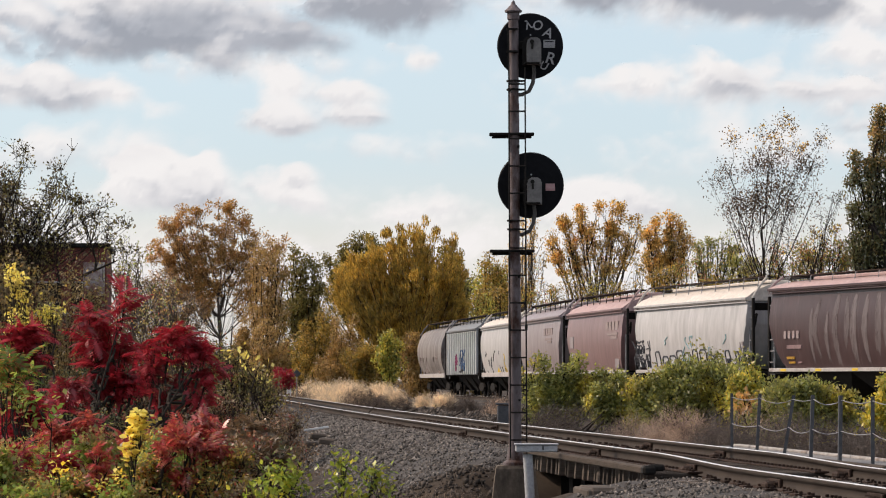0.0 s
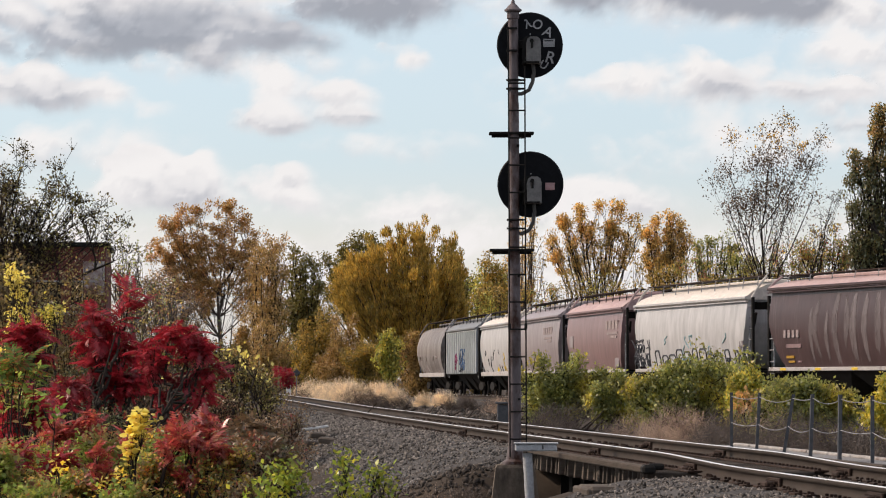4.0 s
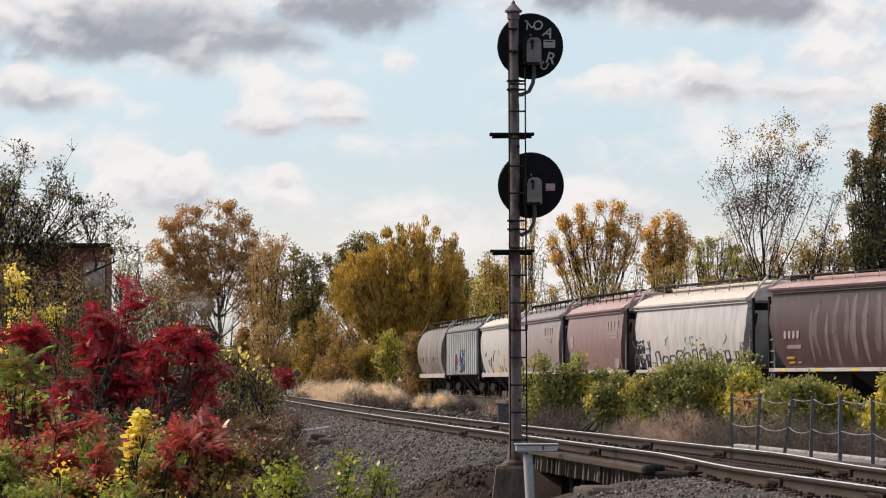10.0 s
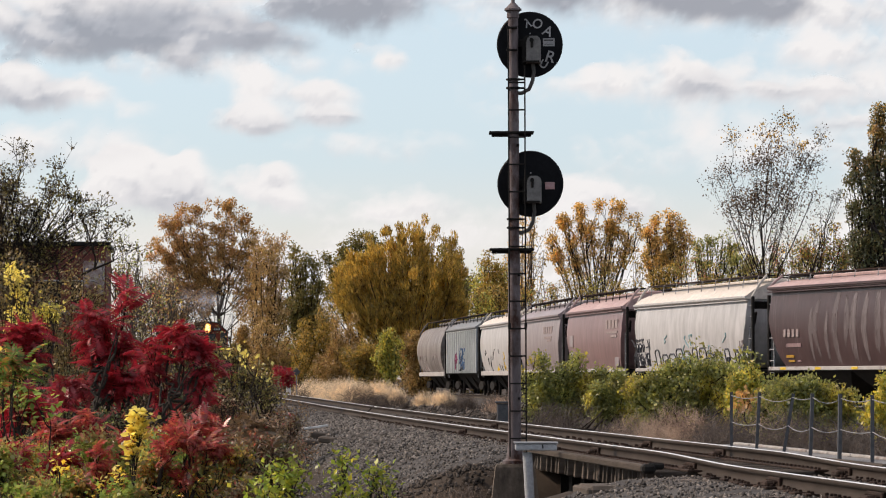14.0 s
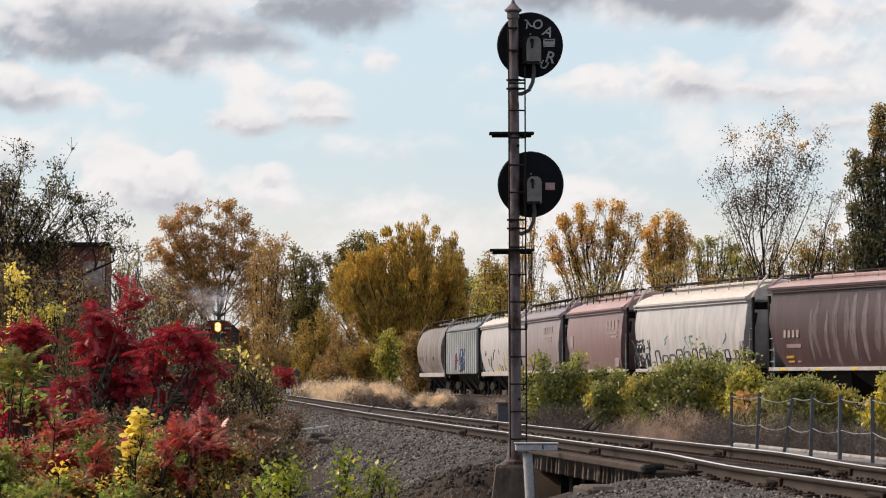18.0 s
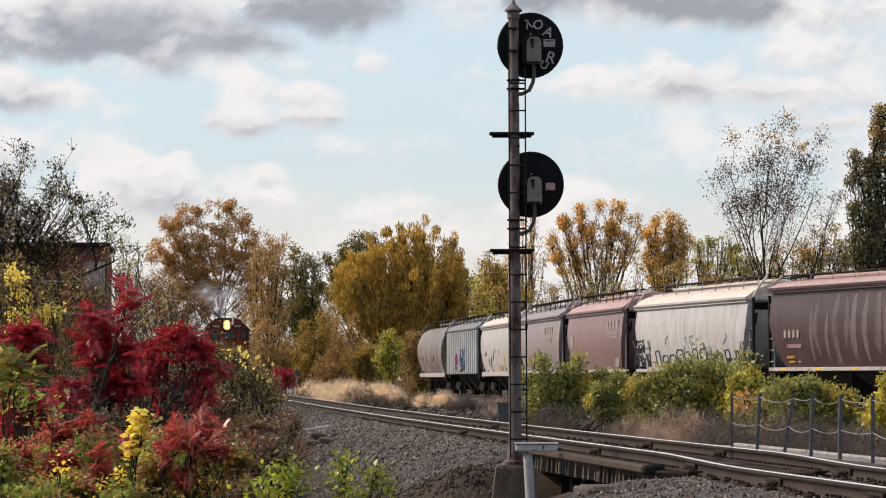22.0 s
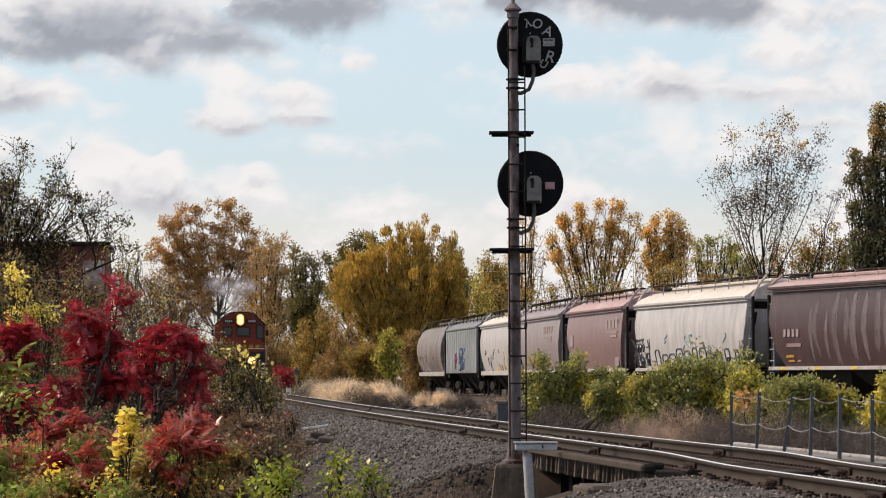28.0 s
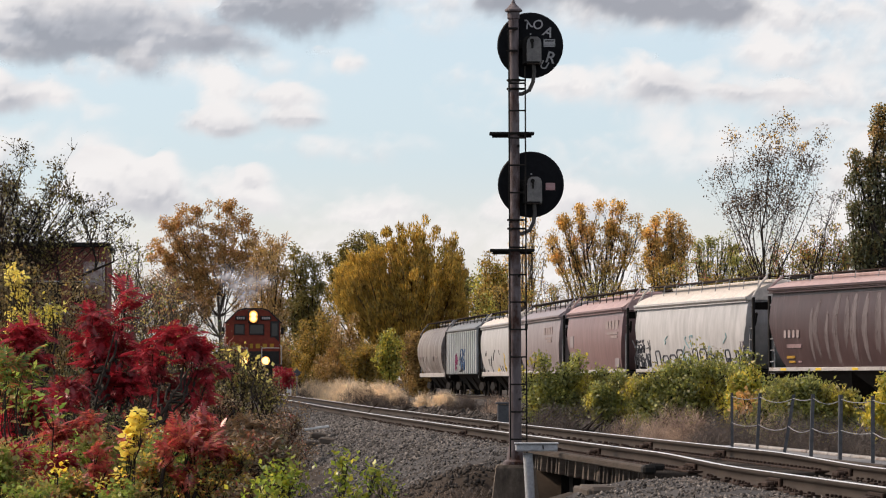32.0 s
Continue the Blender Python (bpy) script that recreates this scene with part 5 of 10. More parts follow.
DARK_BRUSH = foliage("brown_olive_brush_leaves", [(0.1, 0.085, 0.035), (0.16, 0.12, 0.04), (0.07, 0.06, 0.032), (0.24, 0.17, 0.045), (0.12, 0.08, 0.04)], lift=0.8)
WITHERED = foliage("withered_pinkish_leaves", [(0.22, 0.13, 0.075), (0.28, 0.18, 0.1), (0.16, 0.13, 0.06), (0.12, 0.08, 0.06), (0.34, 0.22, 0.12)], 0.4, lift=0.8)
YELLOWED = foliage("yellowed_leaves", [(0.4, 0.34, 0.05), (0.34, 0.31, 0.05), (0.48, 0.38, 0.05), (0.18, 0.22, 0.045), (0.26, 0.26, 0.05)], lift=0.8)
RUSTY = foliage("rusty_brown_leaves", [(0.31, 0.195, 0.07), (0.25, 0.16, 0.055), (0.35, 0.225, 0.075), (0.2, 0.135, 0.05), (0.27, 0.2, 0.065)], lift=0.85)
POPLAR = foliage("olive_poplar_leaves", [(0.06, 0.07, 0.034), (0.09, 0.1, 0.045), (0.12, 0.115, 0.045), (0.05, 0.055, 0.03), (0.17, 0.13, 0.05)])
LEFTOVER = foliage("dark_olive_and_yellow_leaves", [(0.08, 0.07, 0.03), (0.11, 0.085, 0.04), (0.06, 0.05, 0.028), (0.26, 0.24, 0.05), (0.14, 0.1, 0.045)], lift=0.8)
DARK_GREEN = foliage("dark_green_leaves", [(0.032, 0.045, 0.022), (0.05, 0.065, 0.028), (0.07, 0.08, 0.032), (0.035, 0.042, 0.024), (0.12, 0.1, 0.035)])
BROWN_LEAF = foliage("brown_leaves", [(0.1, 0.066, 0.042), (0.14, 0.092, 0.052), (0.18, 0.108, 0.055), (0.07, 0.05, 0.037), (0.12, 0.095, 0.06)], 0.2, lift=0.9)
# the dark maroon tones and patches put the sumac's shade into its colour
RED = foliage("crimson_leaves", [(0.38, 0.018, 0.036), (0.24, 0.012, 0.026), (0.5, 0.034, 0.055), (0.14, 0.013, 0.022), (0.44, 0.026, 0.042)], 0.4, 0.4, 0.05, second=[(0.2, 0.013, 0.025), (0.11, 0.013, 0.02), (0.3, 0.04, 0.045)], second_scale=1.6, lift=0.66)
RED_ORANGE = foliage("scarlet_leaves", [(0.44, 0.05, 0.06), (0.4, 0.085, 0.06), (0.3, 0.026, 0.042), (0.46, 0.16, 0.08), (0.2, 0.032, 0.036)], 0.45, 0.4, 0.07, lift=0.62)
PALE_YELLOW = foliage("pale_yellow_green_leaves", [(0.58, 0.5, 0.11), (0.66, 0.58, 0.17), (0.5, 0.44, 0.08), (0.58, 0.46, 0.09)], 0.5, lift=0.92)
BRIGHT_YELLOW = foliage("bright_yellow_leaves", [(0.7, 0.52, 0.06), (0.6, 0.43, 0.05), (0.75, 0.6, 0.12), (0.5, 0.4, 0.06)], 0.4, lift=0.7)
MIXED = foliage("mixed_autumn_leaves", [(0.12, 0.17, 0.04), (0.34, 0.2, 0.05), (0.07, 0.1, 0.03), (0.5, 0.36, 0.05), (0.17, 0.09, 0.045), (0.1, 0.13, 0.04), (0.3, 0.06, 0.04), (0.2, 0.22, 0.06), (0.09, 0.07, 0.04)], lift=1.1)
STRAW = foliage("straw", [(0.58, 0.485, 0.36), (0.48, 0.4, 0.295), (0.64, 0.545, 0.42), (0.4, 0.33, 0.25)], 0.25, lift=0.95)
DRY = foliage("dry_brown_stalks", [(0.08, 0.066, 0.06), (0.12, 0.092, 0.08), (0.058, 0.048, 0.044), (0.15, 0.11, 0.092)], 0.2, lift=0.45)
RUSSET = foliage("russet_grass", [(0.33, 0.25, 0.2), (0.24, 0.18, 0.145), (0.42, 0.32, 0.26), (0.18, 0.13, 0.105)], 0.25, lift=0.78)


def compound_leaf(pairs, length, leaflet, droop):
    """A drooping feather-shaped leaf: leaflets in pairs along a stalk that runs out along y."""
    v, f = [], []
    for k in range(pairs + 1):
        s = (k + 0.6) / (pairs + 0.6)
        c = np.array([0, s * length, 0.12 * length * math.sin(s * 2.2) - droop * length * s * s])
        size = leaflet * (0.65 + 0.6 * math.sin(math.pi * min(1, s * 0.9 + 0.1)))
        for side in ((-1, 1) if k < pairs else (0,)):
            d = np.array([side * 0.85, 0.5 if side else 1, -0.2 - 0.6 * droop])
            d /= np.linalg.norm(d)
            w = np.array([-d[1], d[0], 0.0]) * 0.15
            n = len(v)
            v += [c, c + (d * 0.45 + w) * size, c + d * size + np.array([0, 0, -0.1 * size]), c + (d * 0.45 - w) * size]
            f.append((n, n + 1, n + 2, n + 3))
    return np.array(v), np.array(f)


FEATHER = compound_leaf(8, 1.0, 0.34, 0.3)


WILLOW = ([(0, 0, 0), (0.1, 0.04, 0.45), (0, 0, 1), (-0.1, 0.04, 0.45)], [(0, 1, 2, 3)])
ROUND_LEAF = ([(0, 0, 0), (0.38, 0.25, 0.06), (0.42, 0.62, 0.05), (0, 1, -0.05), (-0.42, 0.62, 0.05), (-0.38, 0.25, 0.06)], [(0, 1, 2, 3, 4, 5)])


def fan_skeleton(rng, ends_at, stems, base_w, fork_lo, fork_hi, first, curve=0.8):
    """Straight limbs that fan out of the stems between two heights to the ends; clumps sit along each limb from the share 'first' on."""
    top = ends_at[:, 2].max()
    mid = ends_at[:, :2].mean(0)
    nodes, parent, tips, ends, forks = [], [], [], [], []
    for s in range(stems):
        foot = np.array([*rng.normal(0, base_w, 2), -0.15])
        head = np.array([*(mid * 0.35 + rng.normal(0, base_w, 2)), fork_hi])
        last = -1
        for k in range(6):
            nodes.append(foot + (head - foot) * k / 5 + rng.normal(0, 0.01 * top, 3) * (k > 0))
            parent.append(last)
            last = len(nodes) - 1
            if nodes[-1][2] >= fork_lo:
                forks.append(last)
    for e in ends_at:
        j = forks[rng.integers(len(forks))]
        if len(nodes) > 60 and rng.uniform() < 0.6:                # side limb off an older one
            a = np.array(nodes)
            d = a - e
            j = int((np.linalg.norm(d, axis=1) + 4 * np.clip(d[:, 2] + 0.25 * np.linalg.norm(d[:, :2], axis=1) + 0.08 * top, 0, None)).argmin())
        start, last = nodes[j], j
        n = max(3, int(np.linalg.norm(e - start) / (0.06 * top)))
        for k in range(1, n + 1):
            f = k / n
            p = start + (e - start) * np.array([f**curve, f**curve, f ** (1 / curve)]) + rng.normal(0, 0.004 * top, 3) * (k < n)
            nodes.append(p)
            parent.append(last)
            last = len(nodes) - 1
            if f >= first:
                tips.append(p)
        ends.append(last)
    return np.array(nodes), np.array(parent), np.array(tips), ends


def skeleton(rng, lobes, clumps, stems, base_w, rise, bend=1.4, fan=None, foot=None):
    """Clump centres in the crown, joined to the stems by the nearest lower limb. Returns nodes, parents and the tips' places."""
    area = np.array([a[3] * a[4] for a in lobes])
    pick = rng.choice(len(lobes), clumps, p=area / area.sum())
    u = rng.normal(0, 1, (clumps, 3))
    u /= np.linalg.norm(u, axis=1)[:, None]
    r = rng.uniform(0.25, 1, clumps)[:, None] ** 0.5
    lobe = np.array(lobes, float)[pick]
    tips = lobe[:, :3] + u * r * np.stack([lobe[:, 3], (lobe[:, 3] + lobe[:, 4]) / 2, lobe[:, 4]], 1)
    tips[:, 2] = np.maximum(tips[:, 2], 0.15)
    if fan:
        return fan_skeleton(rng, tips, stems, base_w, *fan)
    top = tips[:, 2].max()
    nodes, parent = [], []
    for s in range(stems):
        base = np.array([rng.normal(0, base_w), rng.normal(0, base_w), -0.15]) if foot is None else np.array(foot, float)
        aim = tips[np.argsort(-tips[:, 2] - 0.5 * np.abs(tips[:, 0]) + rng.uniform(0, top * 0.8, clumps))[0]] if stems > 1 else np.array([tips[:, 0].mean(), tips[:, 1].mean(), top * 0.8])
        last = -1
        n = 9
        for k in range(n):
            f = k / (n - 1) * rise
            p = base + (aim - base) * np.array([f**bend, f**bend, f]) + rng.normal(0, 0.012 * top, 3) * (k > 0)
            nodes.append(p)
            parent.append(last)
            last = len(nodes) - 1
    order = np.argsort(tips[:, 2] + 0.4 * np.linalg.norm(tips[:, :2], axis=1))
    ends = []
    for i in order:
        t = tips[i]
        a = np.array(nodes)
        d = a - t
        cost = np.linalg.norm(d, axis=1) + 3.0 * np.clip(d[:, 2] + 0.12 * top, 0, None) + 0.12 * np.abs(d[:, 2])
        j = int(cost.argmin())
        last, start = j, a[j]
        n = max(2, int(np.linalg.norm(t - start) / (0.07 * top)) + 1)
        for k in range(1, n + 1):
            f = k / n
            p = start + (t - start) * np.array([f**0.8, f**0.8, f**1.25]) + rng.normal(0, 0.008 * top, 3) * (k < n)
            nodes.append(p)
            parent.append(last)
            last = len(nodes) - 1
        ends.append(last)
    return np.array(nodes), np.array(parent), tips, ends


def limbs_mesh(nodes, parent, ends, tip_r, trunk_r, mat, sides=5, keep=None):
    """Tapered limbs as one connected skin."""
    n = len(nodes)
    load = np.zeros(n)
    load[ends] = 1
    for i in range(n - 1, -1, -1):
        if parent[i] >= 0:
            load[parent[i]] += load[i]
    load = np.maximum(load, 1)
    r = tip_r + (trunk_r - tip_r) * np.sqrt((load - 1) / max(load.max() - 1, 1))
    idx = np.nonzero((parent >= 0) if keep is None else (parent >= 0) & keep)[0]
    a, b = nodes[parent[idx]], nodes[idx]
    d = b - a
    d /= np.linalg.norm(d, axis=1)[:, None] + 1e-9
    ref = np.where(np.abs(d[:, 2:3]) < 0.9, np.array([[0, 0, 1.0]]), np.array([[1.0, 0, 0]]))
    u = np.cross(d, ref)
    u /= np.linalg.norm(u, axis=1)[:, None]
    w = np.cross(d, u)
    ang = np.linspace(0, 2 * np.pi, sides, endpoint=False)
    ring = u[:, None] * np.cos(ang)[None, :, None] + w[:, None] * np.sin(ang)[None, :, None]
    ra, rb = np.minimum(r[parent[idx]], r[idx] * 1.5), r[idx]
    v = np.concatenate([a[:, None] + ring * ra[:, None, None], b[:, None] + ring * rb[:, None, None]], 1)
    k = np.arange(sides)
    tf = np.stack([k, (k + 1) % sides, (k + 1) % sides + sides, k + sides], 1)
    f = (tf[None] + (np.arange(len(idx)) * 2 * sides)[:, None, None]).reshape(-1, 4)
    slot = np.full(n, -1)
    slot[idx] = np.arange(len(idx))
    child = np.nonzero(slot[parent[idx]] >= 0)[0]
    up = slot[parent[idx]][child]
    link = np.stack([child * 2 * sides, child * 2 * sides + 1, up * 2 * sides + sides + 1, up * 2 * sides + sides], 1)
    roots = np.nonzero(slot[parent[idx]] < 0)[0]
    if len(roots) > 1:
        link = np.concatenate([link, np.stack([roots[1:] * 2 * sides, roots[1:] * 2 * sides + 1, roots[:-1] * 2 * sides + 1, roots[:-1] * 2 * sides], 1)])
    return mesh_of("limbs", v.reshape(-1, 3), np.concatenate([f, link]), mat, True)


def pointing(rng, d):
    """Rotations that turn +z to each direction of d, with any roll."""
    d = d / (np.linalg.norm(d, axis=1)[:, None] + 1e-9)
    x = rng.normal(0, 1, d.shape)
    x -= d * (x * d).sum(1)[:, None]
    x /= np.linalg.norm(x, axis=1)[:, None] + 1e-9
    return np.stack([x, np.cross(d, x), d], 2)


def stem_of(parent):
    """Which stem each node grows from."""
    out, count = np.zeros(len(parent), int), 0
    for i, p in enumerate(parent):
        if p < 0:
            out[i] = count
            count += 1
        else:
            out[i] = out[p]
    return out, count


def plant(name, label, category, x, y, lobes, clumps, leaves, leaf, spread, mat, bark=BARK, tip_r=0.012, trunk_r=0.16, stems=1, base_w=0.15, rise=0.75, bend=1.4, fan=None,
          seed=1, z=None, twigs=0, flat=1.0, tilt=0.9, template=LEAF, group="", clump=0.0, rays=None, tops=None):
    """A tree or shrub of limbs with clumps of single leaves. lobes: (dx, dy, dz, half width, half height) of the crown's bulges.
    clump: how unevenly the leaves gather; rays: a point from which the leaves point away; tops: (height, leaves, size, material) of other leaves at the highest tips."""
    rng = np.random.default_rng(seed)
    root = thing(name, pose(x, y, float(ground_z(x, y)) if z is None else z), label, category, group)
    nodes, parent, tips, ends = skeleton(rng, lobes, clumps, stems, base_w, rise, bend, fan)
    if twigs:
        extra, ep, base = [], [], len(nodes)
        for e in ends:
            for _ in range(twigs):
                d = rng.normal(0, 1, 3) * np.array([1, 1, 0.6]) + np.array([0, 0, 0.9])
                d *= spread * rng.uniform(0.5, 1.5) / np.linalg.norm(d)
                extra += [nodes[e] + d * 0.5 + rng.normal(0, 0.03, 3), nodes[e] + d]
                ep += [e, base + len(extra) - 2]
        nodes = np.concatenate([nodes, extra])
        parent = np.concatenate([parent, ep]).astype(int)
        tips = np.concatenate([tips, np.array(extra)[1::2]])
    which, count = stem_of(parent)
    for k in range(count):
        part("trunk" if category == "tree" else "stem", limbs_mesh(nodes, parent, ends, tip_r, trunk_r, bark, 4, which == k), None, root)
    n = int(len(tips) * leaves)
    if n:
        weight = np.exp(rng.normal(0, 1, len(tips)) * clump)
        near = tips[rng.choice(len(tips), n, p=weight / weight.sum())]
        off = rng.normal(0, 1, (n, 3))
        off *= (rng.uniform(0.1, 1, n) ** 0.45 / (np.linalg.norm(off, axis=1) + 1e-9))[:, None] * spread
        off[:, 2] *= 0.75 * flat
        rot = turns(rng, n, tilt)
        if rays:
            d = near + off - np.array(rays)
            d = d / np.linalg.norm(d, axis=1)[:, None] + rng.normal(0, 0.16, d.shape)
            rot = pointing(rng, d)
        v, f = scatter(template[0], template[1], near + off, rot, leaf * rng.uniform(0.6, 1.35, n))
        part("crown", mesh_of("crown", v, f, mat), None, root)
    if tops:
        height, n, size, other = tops
        high = tips[tips[:, 2] > height]
        weight = np.exp(rng.normal(0, 1, len(high)) * 1.1)
        near = high[rng.choice(len(high), n, p=weight / weight.sum())]
        v, f = scatter(LEAF[0], LEAF[1], near + rng.normal(0, spread * 0.45, (n, 3)), turns(rng, n, 0.9), size * rng.uniform(0.6, 1.3, n))
        part("top_leaves", mesh_of("top_leaves", v, f, other), None, root)
    return root


def puff(name, label, category, x, y, half_w, half_d, height, count, stalk, mat, seed, z=None):
    """A rounded tangle of fine dry stalks that branch in all directions."""
    rng = np.random.default_rng(seed)
    k = max(3, int(half_w * 4))
    cx, cy = rng.uniform(-1, 1, k) * half_w, rng.uniform(-1, 1, k) * half_d
    ch = height * rng.uniform(0.7, 1.05, k) * (1 - 0.25 * np.abs(cx / half_w))
    pick = rng.integers(k, size=count)
    u = rng.normal(0, 1, (count, 3))
    u *= (rng.uniform(0, 1, count) ** 0.4 / np.linalg.norm(u, axis=1))[:, None]
    r = ch[pick]
    px, py = cx[pick] + u[:, 0] * (0.3 * height + 0.3 * r), cy[pick] + u[:, 1] * 0.4 * height
    gz = ground_z(x + px, y + py) if z is None else np.full(count, z)
    pos = np.stack([px, py, gz - 0.05 + np.abs(u[:, 2]) * r * 0.85], 1)
    tv = np.array(BLADE[0], float) * np.array([0.32, 1.6, 1])
    v, f = scatter(tv, BLADE[1], pos, turns(rng, count, 0.75), stalk * rng.uniform(0.4, 1.3, count))
    ob = new(name, mesh_of(name, v, f, mat))
    ob.matrix_basis = pose(x, y, 0)
    return tagged(ob, label, category, kind="stuff")


def tufts(name, label, category, x, y, half_w, half_d, blades, height, mat, seed, lean=0.35, z=None, width=1.0, stuff=True):
    """A patch of thin blades or stalks."""
    rng = np.random.default_rng(seed)
    px, py = rng.normal(0, half_w * 0.5, blades), rng.normal(0, half_d * 0.5, blades)
    px, py = np.clip(px, -half_w, half_w), np.clip(py, -half_d, half_d)
    fall = 1 - 0.55 * ((px / half_w) ** 2 + (py / half_d) ** 2) / 2
    gz = ground_z(x + px, y + py) if z is None else np.full(blades, z)
    tv = np.array(BLADE[0], float) * np.array([width, 1, 1])
    v, f = scatter(tv, BLADE[1], np.stack([px, py, gz - 0.03], 1), turns(rng, blades, lean), height * rng.uniform(0.45, 1.1, blades) * fall)
    ob = new(name, mesh_of(name, v, f, mat))
    ob.matrix_basis = pose(x, y, 0)
    return tagged(ob, label, category, kind="stuff" if stuff else "")
# trees behind the tracks
plant("tree", "tall orange-leaved autumn tree with open lower limbs", "tree", -18.75, 290, [(-5.85, 0, 12.81, 0.82, 0.97), (-4.64, 0, 14.65, 0.97, 0.97), (-3.19, 0, 15.52, 0.97, 0.97), (-3.19, 0, 13.2, 1.06, 0.97), (-1.5, 0, 16.0, 0.97, 0.72), (0.19, 0, 16.1, 1.06, 0.68), (1.64, 0, 15.42, 0.97, 0.77), (-0.05, 0, 14.36, 1.35, 0.87), (1.89, 0, 13.44, 1.06, 0.87), (-1.74, 0, 13.2, 1.06, 0.77), (-4.64, 0, 12.14, 0.97, 0.77), (0.19, 0, 12.14, 1.26, 0.68), (3.58, 0, 13.59, 0.58, 0.77), (4.79, 0, 13.01, 0.63, 0.97), (4.06, 0, 11.75, 0.97, 0.97), (-2.46, 0, 11.03, 1.26, 0.68), (-5.12, 0, 10.54, 1.06, 0.68), (2.13, 0, 10.78, 1.16, 0.87), (-3.67, 0, 9.09, 1.26, 0.68), (-5.61, 0, 8.61, 0.97, 0.68), (2.61, 0, 8.61, 1.16, 0.87), (-1.26, 0, 9.33, 1.16, 0.58), (-2.22, 0, 7.88, 1.16, 0.68), (1.64, 0, 7.16, 1.16, 0.77), (-4.64, 0, 7.16, 1.16, 0.77)], 210, 78, 0.165, 0.5, ORANGE, GREY_BARK, 0.012, 0.17, 2, 0.2, fan=(4.6, 8.4, 0.5, 0.9), flat=1.1, clump=0.7, seed=11)
plant("tree", "rusty orange tree behind the junction", "tree", -13.71, 262, [(0.11, 0, 10.19, 1.86, 2.18), (0.0, 0, 5.39, 2.18, 3.49)], 150, 40, 0.15, 0.5, RUSTY, BARK, 0.014, 0.16, 2, fan=(1, 4, 0.4), clump=0.7, seed=12)
plant("tree", "large golden bushy tree of upright fanning shoots", "tree", -1.67, 238, [(-4.92, 0, 7.65, 1.35, 1.98), (-4.05, 0, 8.44, 1.35, 1.82), (-2.26, 0, 9.71, 1.82, 1.67), (-0.48, 0, 10.5, 1.82, 1.43), (1.9, 0, 8.64, 1.35, 2.06), (-0.08, 0, 7.84, 2.78, 2.46), (-3.25, 0, 6.26, 1.75, 1.43), (2.7, 0, 6.26, 0.87, 1.35), (-1.47, 0, 11.85, 0.28, 0.48), (-0.28, 0, 12.01, 0.32, 0.4), (0.4, 0, 12.13, 0.28, 0.48), (-3.45, 0, 10.9, 0.32, 0.4), (-2.26, 0, 11.53, 0.28, 0.4), (2.3, 0, 10.9, 0.28, 0.56), (1.11, 0, 11.53, 0.32, 0.4), (-4.84, 0, 9.63, 0.36, 0.48)], 500, 42, 0.3, 0.36, GOLDEN_WILLOW, BARK, 0.01, 0.09, 8, 0.6, fan=(0.3, 2.4, 0.3, 0.9), flat=1.4, clump=0.85, template=WILLOW, rays=(0.2, 0, -5), seed=13)
plant("tree", "dark green broad-leaved tree behind the golden one", "tree", -6.60, 275, [(0.23, 0, 12.83, 1.19, 0.64), (-0.92, 0, 12.0, 0.83, 0.64), (0.92, 0, 11.77, 1.1, 0.92), (-1.83, 0, 10.63, 0.92, 1.1), (-2.29, 0, 8.79, 1.01, 1.38), (-0.69, 0, 10.17, 1.19, 1.19), (-2.98, 0, 11.32, 0.46, 0.37)], 150, 40, 0.17, 0.45, DULL_GREEN, BARK, 0.014, 0.2, 2, fan=(3, 7, 0.5), clump=0.8, seed=14)
plant("tree", "green and gold tree at the wood edge", "tree", 0.71, 268, [(-0.22, 0, 10.38, 0.89, 2.23), (1.12, 0, 7.25, 1.12, 2.68)], 100, 26, 0.2, 0.5, DULL_GREEN, BARK, 0.014, 0.16, 2, fan=(2, 5, 0.4), flat=1.5, seed=15)
plant("tree", "olive green tree at the wood edge", "tree", -10.98, 270, [(-0.9, 0, 11.36, 0.63, 0.72), (0.22, 0, 10.82, 0.72, 0.63), (0.9, 0, 10.01, 0.63, 0.72), (-0.68, 0, 9.56, 0.99, 1.08), (0.45, 0, 8.21, 1.26, 1.17), (-0.9, 0, 6.86, 1.35, 1.35), (0.9, 0, 5.96, 1.17, 1.35)], 170, 34, 0.17, 0.45, DULL_GREEN, BARK, 0.014, 0.16, 3, fan=(1, 5, 0.4), clump=0.8, seed=16)
plant("shrub", "green and gold shrub at the wood edge", "shrub", -10.38, 236, [(-0.2, 0, 3.4, 0.98, 0.98), (-0.59, 0, 3.03, 0.71, 1.0), (-0.51, 0, 2.81, 1.02, 0.83), (1.46, 0, 1.87, 0.59, 1.1), (1.16, 0, 2.71, 0.65, 0.96), (0.35, 0, 1.61, 0.51, 0.77), (-0.67, 0, 3.01, 0.75, 1.06), (-0.37, 0, 2.83, 0.45, 0.96), (1.2, 0, 3.58, 0.45, 0.81), (0.0, 0, 2.06, 1.77, 1.38)], 130, 30, 0.13, 0.4, MIXED, BARK, 0.01, 0.05, 6, 0.5, fan=(0.1, 1.2, 0.3), flat=1.3, clump=0.8, seed=30)
